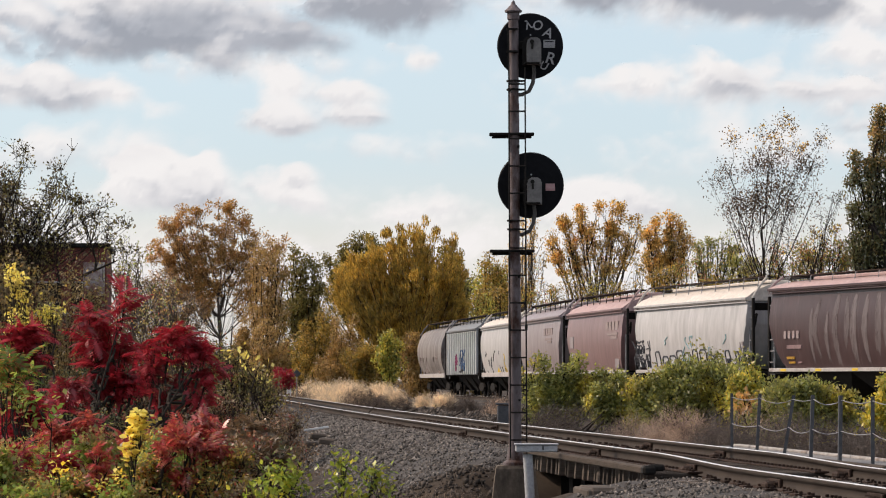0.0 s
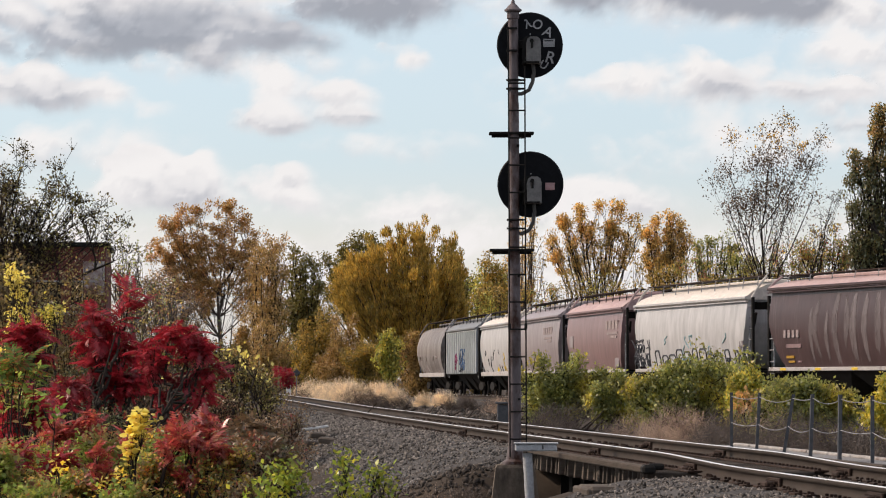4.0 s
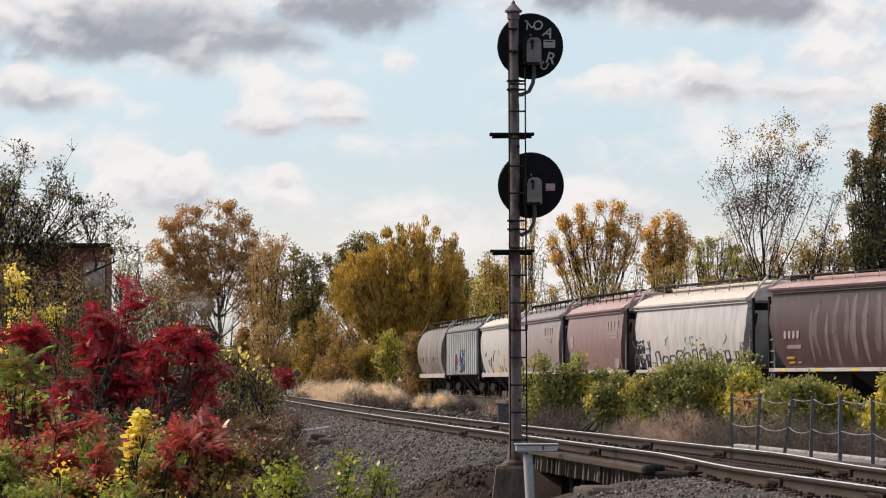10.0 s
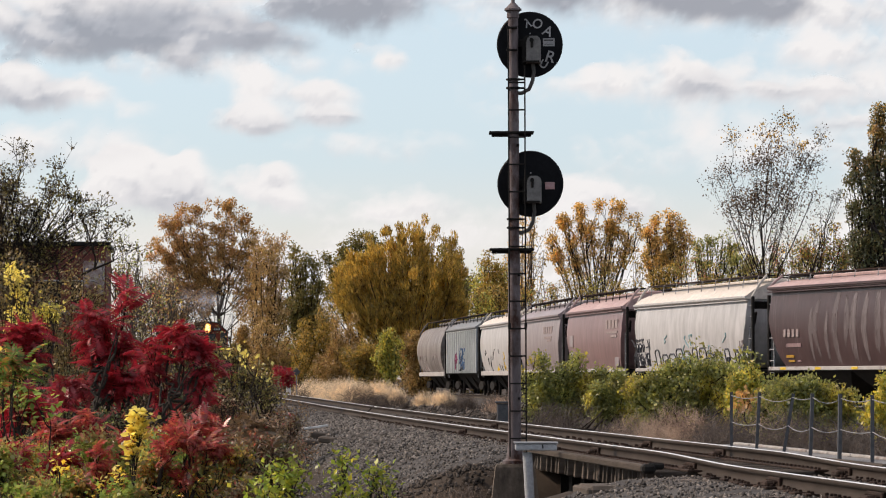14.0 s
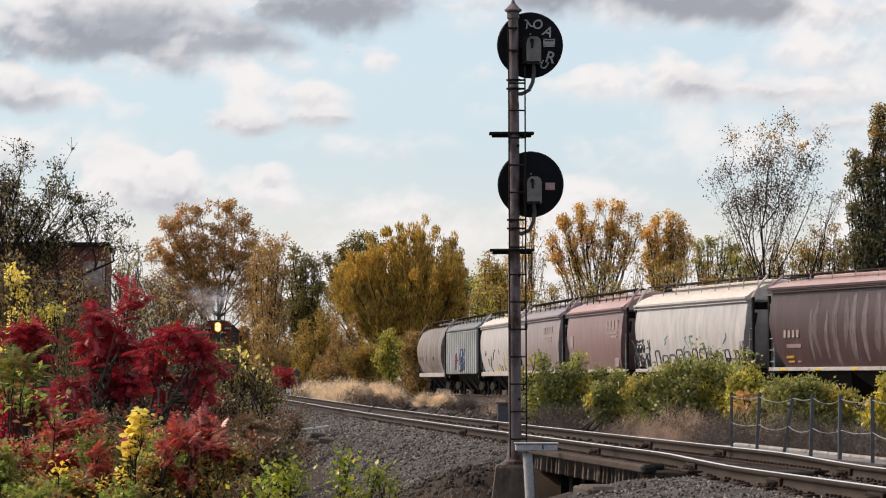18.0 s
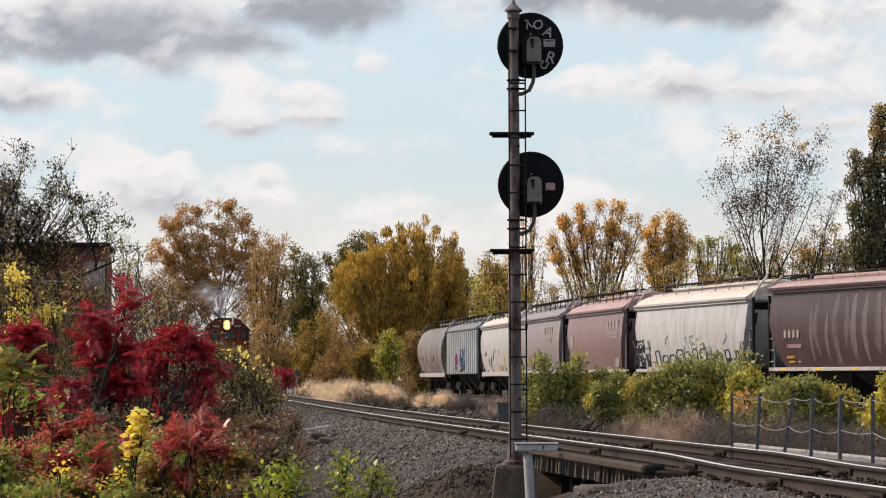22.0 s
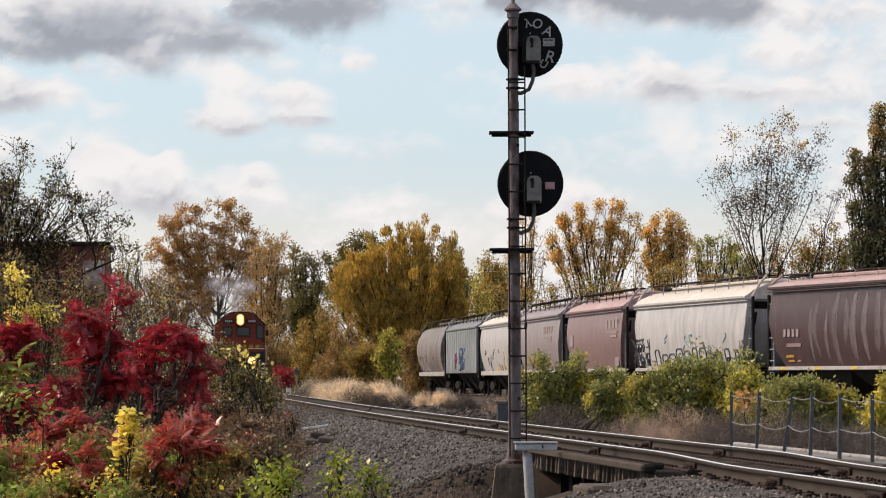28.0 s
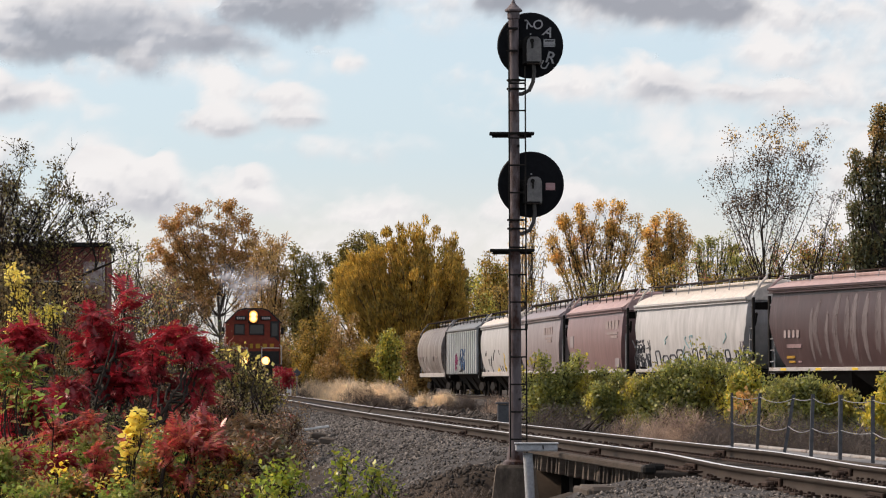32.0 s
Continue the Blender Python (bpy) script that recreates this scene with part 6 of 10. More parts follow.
plant("shrub", "olive and gold shrub at the wood edge", "shrub", -8.74, 234, [(0.9, 0, 3.97, 0.58, 1.33), (0.88, 0, 5.94, 0.8, 1.15), (0.64, 0, 4.32, 1.07, 0.97), (1.19, 0, 3.83, 0.99, 0.8), (1.6, 0, 4.18, 0.51, 1.07), (-0.9, 0, 3.85, 0.78, 0.62), (-0.98, 0, 4.79, 0.66, 0.78), (0.19, 0, 5.57, 0.51, 1.33), (-0.9, 0, 2.92, 1.17, 1.36), (0.0, 0, 2.84, 1.95, 2.15)], 130, 30, 0.13, 0.4, OLIVE_GOLD, BARK, 0.01, 0.05, 6, 0.5, fan=(0.1, 1.2, 0.3), flat=1.3, clump=0.8, seed=31)
plant("shrub", "orange-brown shrub at the wood edge", "shrub", -6.92, 232, [(-1.06, 0, 2.14, 1.14, 1.1), (-0.52, 0, 2.88, 0.99, 0.91), (-0.23, 0, 2.41, 0.89, 0.56), (0.08, 0, 4.11, 1.16, 1.1), (-0.15, 0, 3.9, 0.5, 0.46), (0.14, 0, 5.18, 1.1, 0.81), (0.02, 0, 2.63, 0.72, 0.54), (1.01, 0, 1.95, 0.62, 1.06), (-0.39, 0, 1.79, 1.01, 0.99), (0.0, 0, 2.01, 1.93, 1.35)], 130, 30, 0.13, 0.4, RUSTY, BARK, 0.01, 0.05, 6, 0.5, fan=(0.1, 1.2, 0.3), flat=1.3, clump=0.8, seed=32)
plant("shrub", "gold-brown shrub at the wood edge", "shrub", -4.95, 230, [(-0.46, 0, 2.36, 0.65, 0.63), (1.17, 0, 3.28, 0.52, 0.36), (0.75, 0, 2.11, 1.17, 0.61), (1.25, 0, 1.88, 0.59, 0.69), (0.67, 0, 3.15, 0.94, 0.38), (-0.12, 0, 1.81, 0.5, 0.81), (-0.31, 0, 2.88, 0.96, 0.84), (-0.96, 0, 3.01, 1.11, 0.82), (0.29, 0, 2.73, 1.13, 0.58), (0.0, 0, 1.42, 1.92, 0.77)], 130, 30, 0.13, 0.4, OLIVE_GOLD, BARK, 0.01, 0.05, 6, 0.5, fan=(0.1, 1.2, 0.3), flat=1.3, clump=0.8, seed=33)
plant("shrub", "russet shrub at the wood edge", "shrub", -1.79, 228, [(-0.29, 0, 4.23, 0.51, 0.42), (0.72, 0, 2.94, 0.61, 0.84), (-0.78, 0, 3.39, 0.67, 0.49), (0.57, 0, 2.95, 0.87, 0.78), (0.59, 0, 1.68, 0.55, 0.68), (0.46, 0, 3.56, 0.42, 0.67), (1.01, 0, 1.89, 0.63, 0.4), (0.17, 0, 1.91, 0.55, 0.84), (0.21, 0, 3.77, 0.67, 0.57), (0.0, 0, 1.45, 1.52, 0.76)], 130, 30, 0.13, 0.4, RUSTY, BARK, 0.01, 0.05, 6, 0.5, fan=(0.1, 1.2, 0.3), flat=1.3, clump=0.8, seed=34)
plant("shrub", "russet shrub at the wood edge", "shrub", -11.64, 226, [(0.72, 0, 2.26, 0.79, 0.94), (-0.08, 0, 2.67, 0.98, 0.45), (-0.09, 0, 3.14, 0.96, 0.51), (-0.73, 0, 1.47, 0.77, 0.45), (0.66, 0, 2.67, 0.89, 0.56), (1.11, 0, 3.97, 0.51, 0.43), (-0.45, 0, 2.95, 1.02, 1.04), (1.05, 0, 1.33, 0.83, 0.58), (-0.32, 0, 4.67, 0.96, 0.64), (0.0, 0, 1.99, 1.7, 1.32)], 130, 30, 0.13, 0.4, RUSTY, BARK, 0.01, 0.05, 6, 0.5, fan=(0.1, 1.2, 0.3), flat=1.3, clump=0.8, seed=35)
plant("shrub", "olive shrub at the wood edge", "shrub", 2.28, 224, [(-0.06, 0, 4.68, 0.8, 0.9), (0.54, 0, 2.13, 0.73, 0.69), (0.56, 0, 2.89, 0.52, 0.9), (0.09, 0, 4.05, 0.73, 0.52), (0.65, 0, 3.83, 0.8, 0.82), (-0.13, 0, 4.09, 0.8, 0.9), (0.97, 0, 2.95, 0.71, 0.58), (0.91, 0, 2.15, 0.73, 0.63), (0.63, 0, 3.66, 0.71, 0.84), (0.0, 0, 1.85, 1.49, 1.12)], 130, 30, 0.13, 0.4, OLIVE_GOLD, BARK, 0.01, 0.05, 6, 0.5, fan=(0.1, 1.2, 0.3), flat=1.3, clump=0.8, seed=36)
plant("shrub", "dull olive-brown shrub closing the wood edge", "shrub", -5.1, 246, [(-1.4, 0, 2.9, 0.8, 0.9), (-0.5, 0, 3.6, 0.8, 0.9), (0.3, 0, 3.3, 0.7, 0.8), (1.1, 0, 2.7, 0.8, 0.8), (-0.2, 0, 2.1, 1.7, 0.8)], 120, 26, 0.14, 0.4, OLIVE_GOLD, BARK, 0.01, 0.05, 6, 0.5, fan=(0.1, 1.2, 0.3), flat=1.3, clump=0.8, seed=38)
plant("shrub", "russet brush behind the junction", "shrub", -15.55, 262, [(0.55, 0, 1.39, 0.41, 0.61), (0.0, 0, 4.35, 0.79, 1.0), (0.07, 0, 4.62, 0.68, 0.74), (-0.76, 0, 2.37, 0.76, 1.03), (0.2, 0, 4.05, 0.63, 0.7), (0.79, 0, 2.85, 0.74, 1.03), (-0.24, 0, 2.02, 0.55, 0.76), (-1.09, 0, 2.85, 0.48, 0.68), (-0.65, 0, 3.04, 0.57, 0.61), (0.09, 0, 2.52, 1.31, 1.97)], 130, 20, 0.18, 0.5, RUSTY, BARK, 0.01, 0.05, 6, 0.5, fan=(0.1, 1.5, 0.3), flat=1.3, clump=0.8, seed=45)
plant("shrub", "bright yellow-green sapling beside the wood", "shrub", -3.21, 205, [(-0.27, 0, 3.9, 0.51, 0.46), (0.15, 0, 3.05, 0.39, 0.56), (-0.6, 0, 2.61, 0.39, 0.7), (0.38, 0, 3.51, 0.51, 0.55), (0.07, 0, 4.01, 0.27, 0.67), (0.12, 0, 2.81, 0.26, 0.39), (0.79, 0, 2.47, 0.27, 0.7), (-0.02, 0, 2.59, 0.53, 0.34)], 60, 14, 0.16, 0.3, YELLOW_GREEN, BARK, 0.01, 0.04, 4, 0.3, fan=(0.2, 1.2, 0.35), seed=40)
plant("shrub", "dark reddish shrub beside the track", "shrub", -8.43, 178, [(0.03, 0, 1.5, 0.5, 0.67)], 18, 90, 0.12, 0.3, RED, BARK, 0.01, 0.03, 4, 0.2, seed=41)
plant("tree", "yellow-green tree behind the hopper cars", "tree", 3.50, 250, [(0.15, 0, 8.64, 1.4, 1.77), (0.92, 0, 6.46, 1.67, 2.08)], 120, 22, 0.19, 0.6, YELLOW_GREEN, GREY_BARK, 0.012, 0.12, 3, fan=(1, 4, 0.4), flat=1.4, seed=17)
plant("tree", "slender thin-leaved golden tree behind the hopper cars", "tree", 5.41, 230, [(0.0, 0, 12.37, 0.31, 0.77), (0.77, 0, 11.8, 0.38, 1.0), (-0.58, 0, 11.03, 0.35, 0.92), (0.38, 0, 9.88, 0.69, 0.92), (1.53, 0, 10.26, 0.35, 0.92), (-0.96, 0, 9.3, 0.38, 0.69)], 80, 9, 0.15, 0.36, GOLD_OLIVE, GREY_BARK, 0.011, 0.09, 4, 0.4, fan=(1, 5, 0.4, 0.9), flat=1.5, clump=0.9, seed=18)
plant("tree", "broad golden tree with dark upright limbs behind the hopper cars", "tree", 10.16, 225, [(-2.89, 0, 10.63, 0.38, 0.68), (-2.06, 0, 11.72, 0.41, 0.68), (-0.94, 0, 12.39, 0.45, 0.6), (0.34, 0, 12.77, 0.45, 0.53), (1.46, 0, 12.77, 0.49, 0.53), (2.44, 0, 12.17, 0.41, 0.6), (2.89, 0, 11.27, 0.3, 0.6), (-0.38, 0, 11.27, 0.53, 0.6), (1.12, 0, 11.38, 0.53, 0.6), (2.06, 0, 10.63, 0.45, 0.6), (-1.5, 0, 10.44, 0.49, 0.6), (-2.62, 0, 9.51, 0.41, 0.53), (0.0, 0, 10.07, 0.53, 0.53), (1.5, 0, 9.51, 0.45, 0.53), (-1.12, 0, 9.13, 0.53, 0.45), (0.56, 0, 8.76, 0.53, 0.38)], 210, 40, 0.14, 0.34, GOLD_OLIVE, BARK, 0.011, 0.1, 5, 0.4, fan=(2.5, 6, 0.68, 0.9), flat=1.5, clump=0.9, seed=19)
plant("tree", "golden tree with dark limbs and open gaps", "tree", 14.19, 215, [(-0.54, 0, 11.4, 0.32, 0.47), (0.29, 0, 11.55, 0.36, 0.47), (0.9, 0, 11.04, 0.32, 0.5), (-1.15, 0, 10.69, 0.29, 0.5), (1.43, 0, 10.11, 0.29, 0.54), (0.18, 0, 10.4, 0.43, 0.5), (-0.65, 0, 9.86, 0.36, 0.5), (0.9, 0, 9.5, 0.36, 0.5), (-1.25, 0, 9.15, 0.36, 0.43), (0.0, 0, 8.79, 0.47, 0.39), (1.25, 0, 8.43, 0.36, 0.39)], 130, 38, 0.14, 0.33, GOLD_OLIVE, BARK, 0.011, 0.09, 4, 0.35, fan=(2, 6, 0.68, 0.9), flat=1.5, clump=0.9, seed=20)
plant("tree", "thinning green and gold tree", "tree", 16.13, 200, [(-0.93, 0, 9.24, 0.43, 0.4), (-0.2, 0, 9.57, 0.37, 0.37), (0.57, 0, 9.74, 0.37, 0.37), (1.07, 0, 9.07, 0.43, 0.37), (-0.93, 0, 8.24, 0.43, 0.33), (0.23, 0, 8.4, 0.53, 0.4)], 70, 15, 0.13, 0.34, MIXED_GREEN, BARK, 0.01, 0.09, 3, 0.4, fan=(2, 6, 0.45), flat=1.0, clump=0.9, seed=21)
plant("tree", "nearly bare tall tree with golden leaves remaining at its tips", "tree", 15.66, 162, [(-1.05, 0, 13.36, 0.24, 0.32), (-0.51, 0, 13.09, 0.24, 0.3), (0.7, 0, 13.47, 0.3, 0.32), (1.38, 0, 12.98, 0.3, 0.32), (2.32, 0, 12.66, 0.19, 0.24), (-2.73, 0, 12.06, 0.22, 0.19), (-1.73, 0, 12.82, 0.19, 0.19), (0.16, 0, 12.98, 0.24, 0.3), (-2.13, 0, 10.87, 0.51, 0.65), (-0.92, 0, 11.63, 0.62, 0.76), (0.43, 0, 11.63, 0.62, 0.76), (1.65, 0, 11.63, 0.49, 0.76), (2.46, 0, 11.63, 0.24, 0.49), (-2.67, 0, 10.33, 0.3, 0.43), (-0.65, 0, 10.01, 0.76, 0.76), (0.7, 0, 10.01, 0.76, 0.86), (1.78, 0, 10.01, 0.43, 0.59), (-1.73, 0, 9.52, 0.49, 0.49)], 88, 11, 0.1, 0.42, BARE_BROWN, BARK, 0.006, 0.062, 3, 0.3, fan=(4.5, 8.6, 0.3, 0.95), twigs=4, flat=1.5, clump=0.6, tops=(12.3, 260, 0.15, GOLD_OLIVE), seed=22)
plant("tree", "thin leaning bare sapling", "tree", 16.37, 160, [(1.71, 0, 9.05, 0.32, 0.27), (2.13, 0, 9.69, 0.27, 0.32), (1.12, 0, 8.36, 0.27, 0.27), (2.45, 0, 10.09, 0.16, 0.21)], 22, 1.6, 0.09, 0.35, BARE_BROWN, BARK, 0.006, 0.05, 1, 0.1, fan=(3.4, 5.5, 0.35, 0.95), twigs=3, seed=26)
plant("tree", "open olive scrub tree beyond the cars", "tree", 16.68, 185, [(-0.77, 0, 8.06, 0.43, 0.31), (0.0, 0, 7.85, 0.43, 0.31), (0.62, 0, 7.6, 0.37, 0.25), (-0.4, 0, 7.44, 0.43, 0.25)], 55, 12, 0.12, 0.32, MIXED_GREEN, BARK, 0.01, 0.07, 4, 0.5, fan=(2, 5, 0.4), clump=0.9, seed=27)
plant("tree", "tall dark green poplar with a browning crown", "tree", 17.24, 135, [(0.27, 0, 11.93, 0.23, 0.36), (0.13, 0, 11.25, 0.32, 0.36), (-0.79, 0, 10.15, 0.27, 0.36), (-0.23, 0, 9.88, 0.36, 0.36), (-1.01, 0, 9.25, 0.2, 0.2), (-0.05, 0, 8.89, 0.49, 0.45), (-0.68, 0, 8.08, 0.32, 0.41), (0.0, 0, 7.88, 0.45, 0.49), (-0.34, 0, 6.98, 0.54, 0.45), (-0.86, 0, 6.64, 0.23, 0.32), (0.34, 0, 6.87, 0.45, 0.61), (-0.45, 0, 6.15, 0.49, 0.32), (-1.13, 0, 8.76, 0.14, 0.14), (0.56, 0, 10.01, 0.27, 0.68)], 190, 36, 0.11, 0.3, POPLAR, BARK, 0.012, 0.15, 3, 0.3, fan=(3.5, 7.0, 0.55), flat=1.2, clump=0.7, tops=(9.6, 1700, 0.13, RUSTY), seed=23)
plant("tree", "scrubby half-bare tree beyond the cars", "tree", 19.15, 170, [(-0.99, 0, 8.23, 0.28, 0.23), (-0.57, 0, 8.74, 0.17, 0.2), (-0.09, 0, 8.37, 0.26, 0.23), (0.51, 0, 8.74, 0.17, 0.2), (0.85, 0, 8.06, 0.28, 0.26), (-0.85, 0, 7.52, 0.4, 0.28), (0.0, 0, 7.43, 0.45, 0.28), (0.99, 0, 7.32, 0.4, 0.28), (-1.42, 0, 7.09, 0.28, 0.23), (0.43, 0, 7.8, 0.28, 0.23)], 85, 8, 0.12, 0.3, MIXED, BARK, 0.008, 0.06, 6, 0.5, fan=(2, 5, 0.4), twigs=2, clump=1.0, seed=24)
plant("tree", "low golden-olive tree beyond the cars", "tree", 3.76, 235, [(-0.47, 0, 7.32, 1.02, 0.55), (0.59, 0, 7.91, 0.78, 0.63), (-1.18, 0, 6.74, 0.63, 0.55), (1.57, 0, 7.32, 0.78, 0.63), (0.0, 0, 8.89, 0.55, 0.63), (-0.59, 0, 9.67, 0.39, 0.63)], 110, 26, 0.17, 0.5, OLIVE_GOLD, BARK, 0.012, 0.09, 4, 0.5, fan=(1, 4, 0.4), clump=0.7, seed=25)
plant("shrub", "yellow-green scrub beyond the hopper cars", "shrub", 2.83, 218, [(0.31, 0, 6.17, 0.6, 0.33), (-0.35, 0, 6.97, 0.82, 0.25), (1.25, 0, 6.07, 0.42, 0.51), (0.16, 0, 5.83, 0.82, 0.35), (0.35, 0, 5.58, 0.78, 0.56), (-0.6, 0, 5.21, 0.67, 0.38), (0.84, 0, 5.52, 0.69, 0.25), (-0.69, 0, 6.1, 0.58, 0.33)], 46, 8, 0.12, 0.4, YELLOW_GREEN, BARK, 0.01, 0.05, 5, 0.5, fan=(1.0, 3.0, 0.35), twigs=1, clump=0.9, seed=200)
plant("shrub", "olive and gold scrub beyond the hopper cars", "shrub", 4.34, 215, [(-0.86, 0, 6.77, 0.47, 0.52), (-0.25, 0, 6.14, 0.61, 0.72), (0.18, 0, 5.43, 0.61, 0.57), (0.82, 0, 7.0, 0.54, 0.75), (-0.75, 0, 6.61, 0.57, 0.68), (0.5, 0, 6.04, 0.72, 0.72), (-0.09, 0, 5.53, 0.56, 0.68), (0.61, 0, 6.97, 0.75, 0.68)], 46, 8, 0.12, 0.4, OLIVE_GOLD, BARK, 0.01, 0.05, 5, 0.5, fan=(1.0, 3.0, 0.35), twigs=1, clump=0.9, seed=201)
plant("shrub", "green and brown scrub beyond the hopper cars", "shrub", 6.19, 211, [(0.39, 0, 5.48, 0.81, 0.32), (-0.81, 0, 6.46, 0.53, 0.7), (0.32, 0, 7.15, 0.42, 0.44), (-0.9, 0, 7.22, 0.33, 0.33), (0.69, 0, 5.67, 0.72, 0.47), (0.3, 0, 6.64, 0.79, 0.56), (0.05, 0, 7.94, 0.4, 0.53), (0.77, 0, 6.68, 0.42, 0.6)], 46, 8, 0.12, 0.4, MIXED, BARK, 0.01, 0.05, 5, 0.5, fan=(1.0, 3.0, 0.35), twigs=1, clump=0.9, seed=202)
plant("shrub", "golden scrub beyond the hopper cars", "shrub", 7.97, 207, [(-0.1, 0, 5.79, 0.62, 0.52), (0.47, 0, 7.11, 0.57, 0.47), (0.59, 0, 6.1, 0.41, 0.55), (-0.17, 0, 7.29, 0.41, 0.33), (-0.41, 0, 5.63, 0.55, 0.43), (-1.09, 0, 6.23, 0.36, 0.31), (0.6, 0, 6.42, 0.53, 0.29), (-0.31, 0, 7.01, 0.72, 0.29)], 46, 8, 0.12, 0.4, OLIVE_GOLD, BARK, 0.01, 0.05, 5, 0.5, fan=(1.0, 3.0, 0.35), twigs=1, clump=0.9, seed=203)
plant("shrub", "russet scrub beyond the hopper cars", "shrub", 9.68, 203, [(0.08, 0, 5.76, 0.73, 0.34), (0.15, 0, 6.0, 0.49, 0.47), (-0.83, 0, 6.22, 0.73, 0.59), (0.02, 0, 7.64, 0.59, 0.52), (-0.59, 0, 7.08, 0.39, 0.71), (-0.9, 0, 7.04, 0.73, 0.44), (0.58, 0, 7.5, 0.34, 0.66), (-0.1, 0, 5.93, 0.78, 0.58)], 46, 8, 0.12, 0.4, HALF_BARE, BARK, 0.01, 0.05, 5, 0.5, fan=(1.0, 3.0, 0.35), twigs=1, clump=0.9, seed=204)
plant("shrub", "olive and gold scrub beyond the hopper cars", "shrub", 11.31, 199, [(-0.88, 0, 6.29, 0.35, 0.68), (-0.3, 0, 5.9, 0.66, 0.41), (-0.25, 0, 6.59, 0.61, 0.51), (0.27, 0, 8.19, 0.5, 0.51), (0.15, 0, 8.15, 0.41, 0.58), (0.56, 0, 6.43, 0.43, 0.48), (0.7, 0, 5.96, 0.5, 0.41), (-0.7, 0, 6.18, 0.46, 0.43)], 46, 8, 0.12, 0.4, OLIVE_GOLD, BARK, 0.01, 0.05, 5, 0.5, fan=(1.0, 3.0, 0.35), twigs=1, clump=0.9, seed=205)
plant("shrub", "golden scrub beyond the hopper cars", "shrub", 13.03, 195, [(-0.05, 0, 6.4, 0.73, 0.37), (-0.46, 0, 7.49, 0.75, 0.33), (-0.58, 0, 7.0, 0.58, 0.52), (-0.21, 0, 7.51, 0.73, 0.37), (0.18, 0, 6.97, 0.7, 0.26), (0.31, 0, 7.44, 0.63, 0.24), (-0.71, 0, 6.42, 0.62, 0.26), (0.2, 0, 6.78, 0.33, 0.42)], 46, 8, 0.12, 0.4, OLIVE_GOLD, BARK, 0.01, 0.05, 5, 0.5, fan=(1.0, 3.0, 0.35), twigs=1, clump=0.9, seed=206)
plant("shrub", "green and brown scrub beyond the hopper cars", "shrub", 14.43, 192, [(-1.18, 0, 6.26, 0.32, 0.51), (0.27, 0, 8.26, 0.43, 0.66), (0.18, 0, 6.26, 0.62, 0.48), (0.34, 0, 6.66, 0.59, 0.56), (-0.7, 0, 7.62, 0.58, 0.5), (0.5, 0, 7.49, 0.56, 0.43), (0.94, 0, 6.69, 0.53, 0.37), (0.3, 0, 6.32, 0.4, 0.45)], 46, 8, 0.12, 0.4, MIXED, BARK, 0.01, 0.05, 5, 0.5, fan=(1.0, 3.0, 0.35), twigs=1, clump=0.9, seed=207)
plant("shrub", "olive and gold scrub beyond the hopper cars", "shrub", 15.85, 188, [(0.27, 0, 8.55, 0.55, 0.34), (-0.45, 0, 6.32, 0.49, 0.41), (0.63, 0, 7.31, 0.63, 0.42), (0.09, 0, 7.84, 0.5, 0.3), (-0.88, 0, 6.62, 0.34, 0.52), (0.47, 0, 6.51, 0.44, 0.5), (-0.86, 0, 7.48, 0.36, 0.44), (0.47, 0, 6.59, 0.41, 0.36)], 46, 8, 0.12, 0.4, OLIVE_GOLD, BARK, 0.01, 0.05, 5, 0.5, fan=(1.0, 3.0, 0.35), twigs=1, clump=0.9, seed=208)
plant("shrub", "russet scrub beyond the hopper cars", "shrub", 17.20, 184, [(0.95, 0, 6.57, 0.4, 0.46), (-0.87, 0, 6.6, 0.6, 0.4), (0.41, 0, 7.23, 0.63, 0.35), (0.69, 0, 7.0, 0.57, 0.49), (-0.37, 0, 6.74, 0.55, 0.44), (-0.49, 0, 6.99, 0.52, 0.48), (-0.67, 0, 7.35, 0.64, 0.38), (-0.12, 0, 7.58, 0.46, 0.43)], 46, 8, 0.12, 0.4, HALF_BARE, BARK, 0.01, 0.05, 5, 0.5, fan=(1.0, 3.0, 0.35), twigs=1, clump=0.9, seed=209)
plant("shrub", "green and brown scrub beyond the hopper cars", "shrub", 18.48, 180, [(-0.5, 0, 7.43, 0.4, 0.48), (0.57, 0, 7.03, 0.42, 0.58), (-0.57, 0, 8.27, 0.36, 0.39), (-0.33, 0, 7.03, 0.6, 0.32), (0.16, 0, 8.38, 0.49, 0.46), (0.12, 0, 8.21, 0.42, 0.27), (-0.8, 0, 6.67, 0.4, 0.61), (-0.68, 0, 7.85, 0.38, 0.57)], 46, 8, 0.12, 0.4, MIXED, BARK, 0.01, 0.05, 5, 0.5, fan=(1.0, 3.0, 0.35), twigs=1, clump=0.9, seed=210)
plant("shrub", "half-bare brown scrub beyond the hopper cars", "shrub", 19.68, 176, [(0.56, 0, 7.73, 0.47, 0.44), (-0.26, 0, 7.92, 0.56, 0.43), (0.82, 0, 6.98, 0.35, 0.48), (-0.72, 0, 7.53, 0.43, 0.41), (-0.34, 0, 7.31, 0.4, 0.6), (-0.54, 0, 7.66, 0.57, 0.48), (-0.87, 0, 8.02, 0.45, 0.29), (0.95, 0, 7.39, 0.43, 0.57)], 46, 8, 0.12, 0.4, HALF_BARE, BARK, 0.01, 0.05, 5, 0.5, fan=(1.0, 3.0, 0.35), twigs=1, clump=0.9, seed=211)
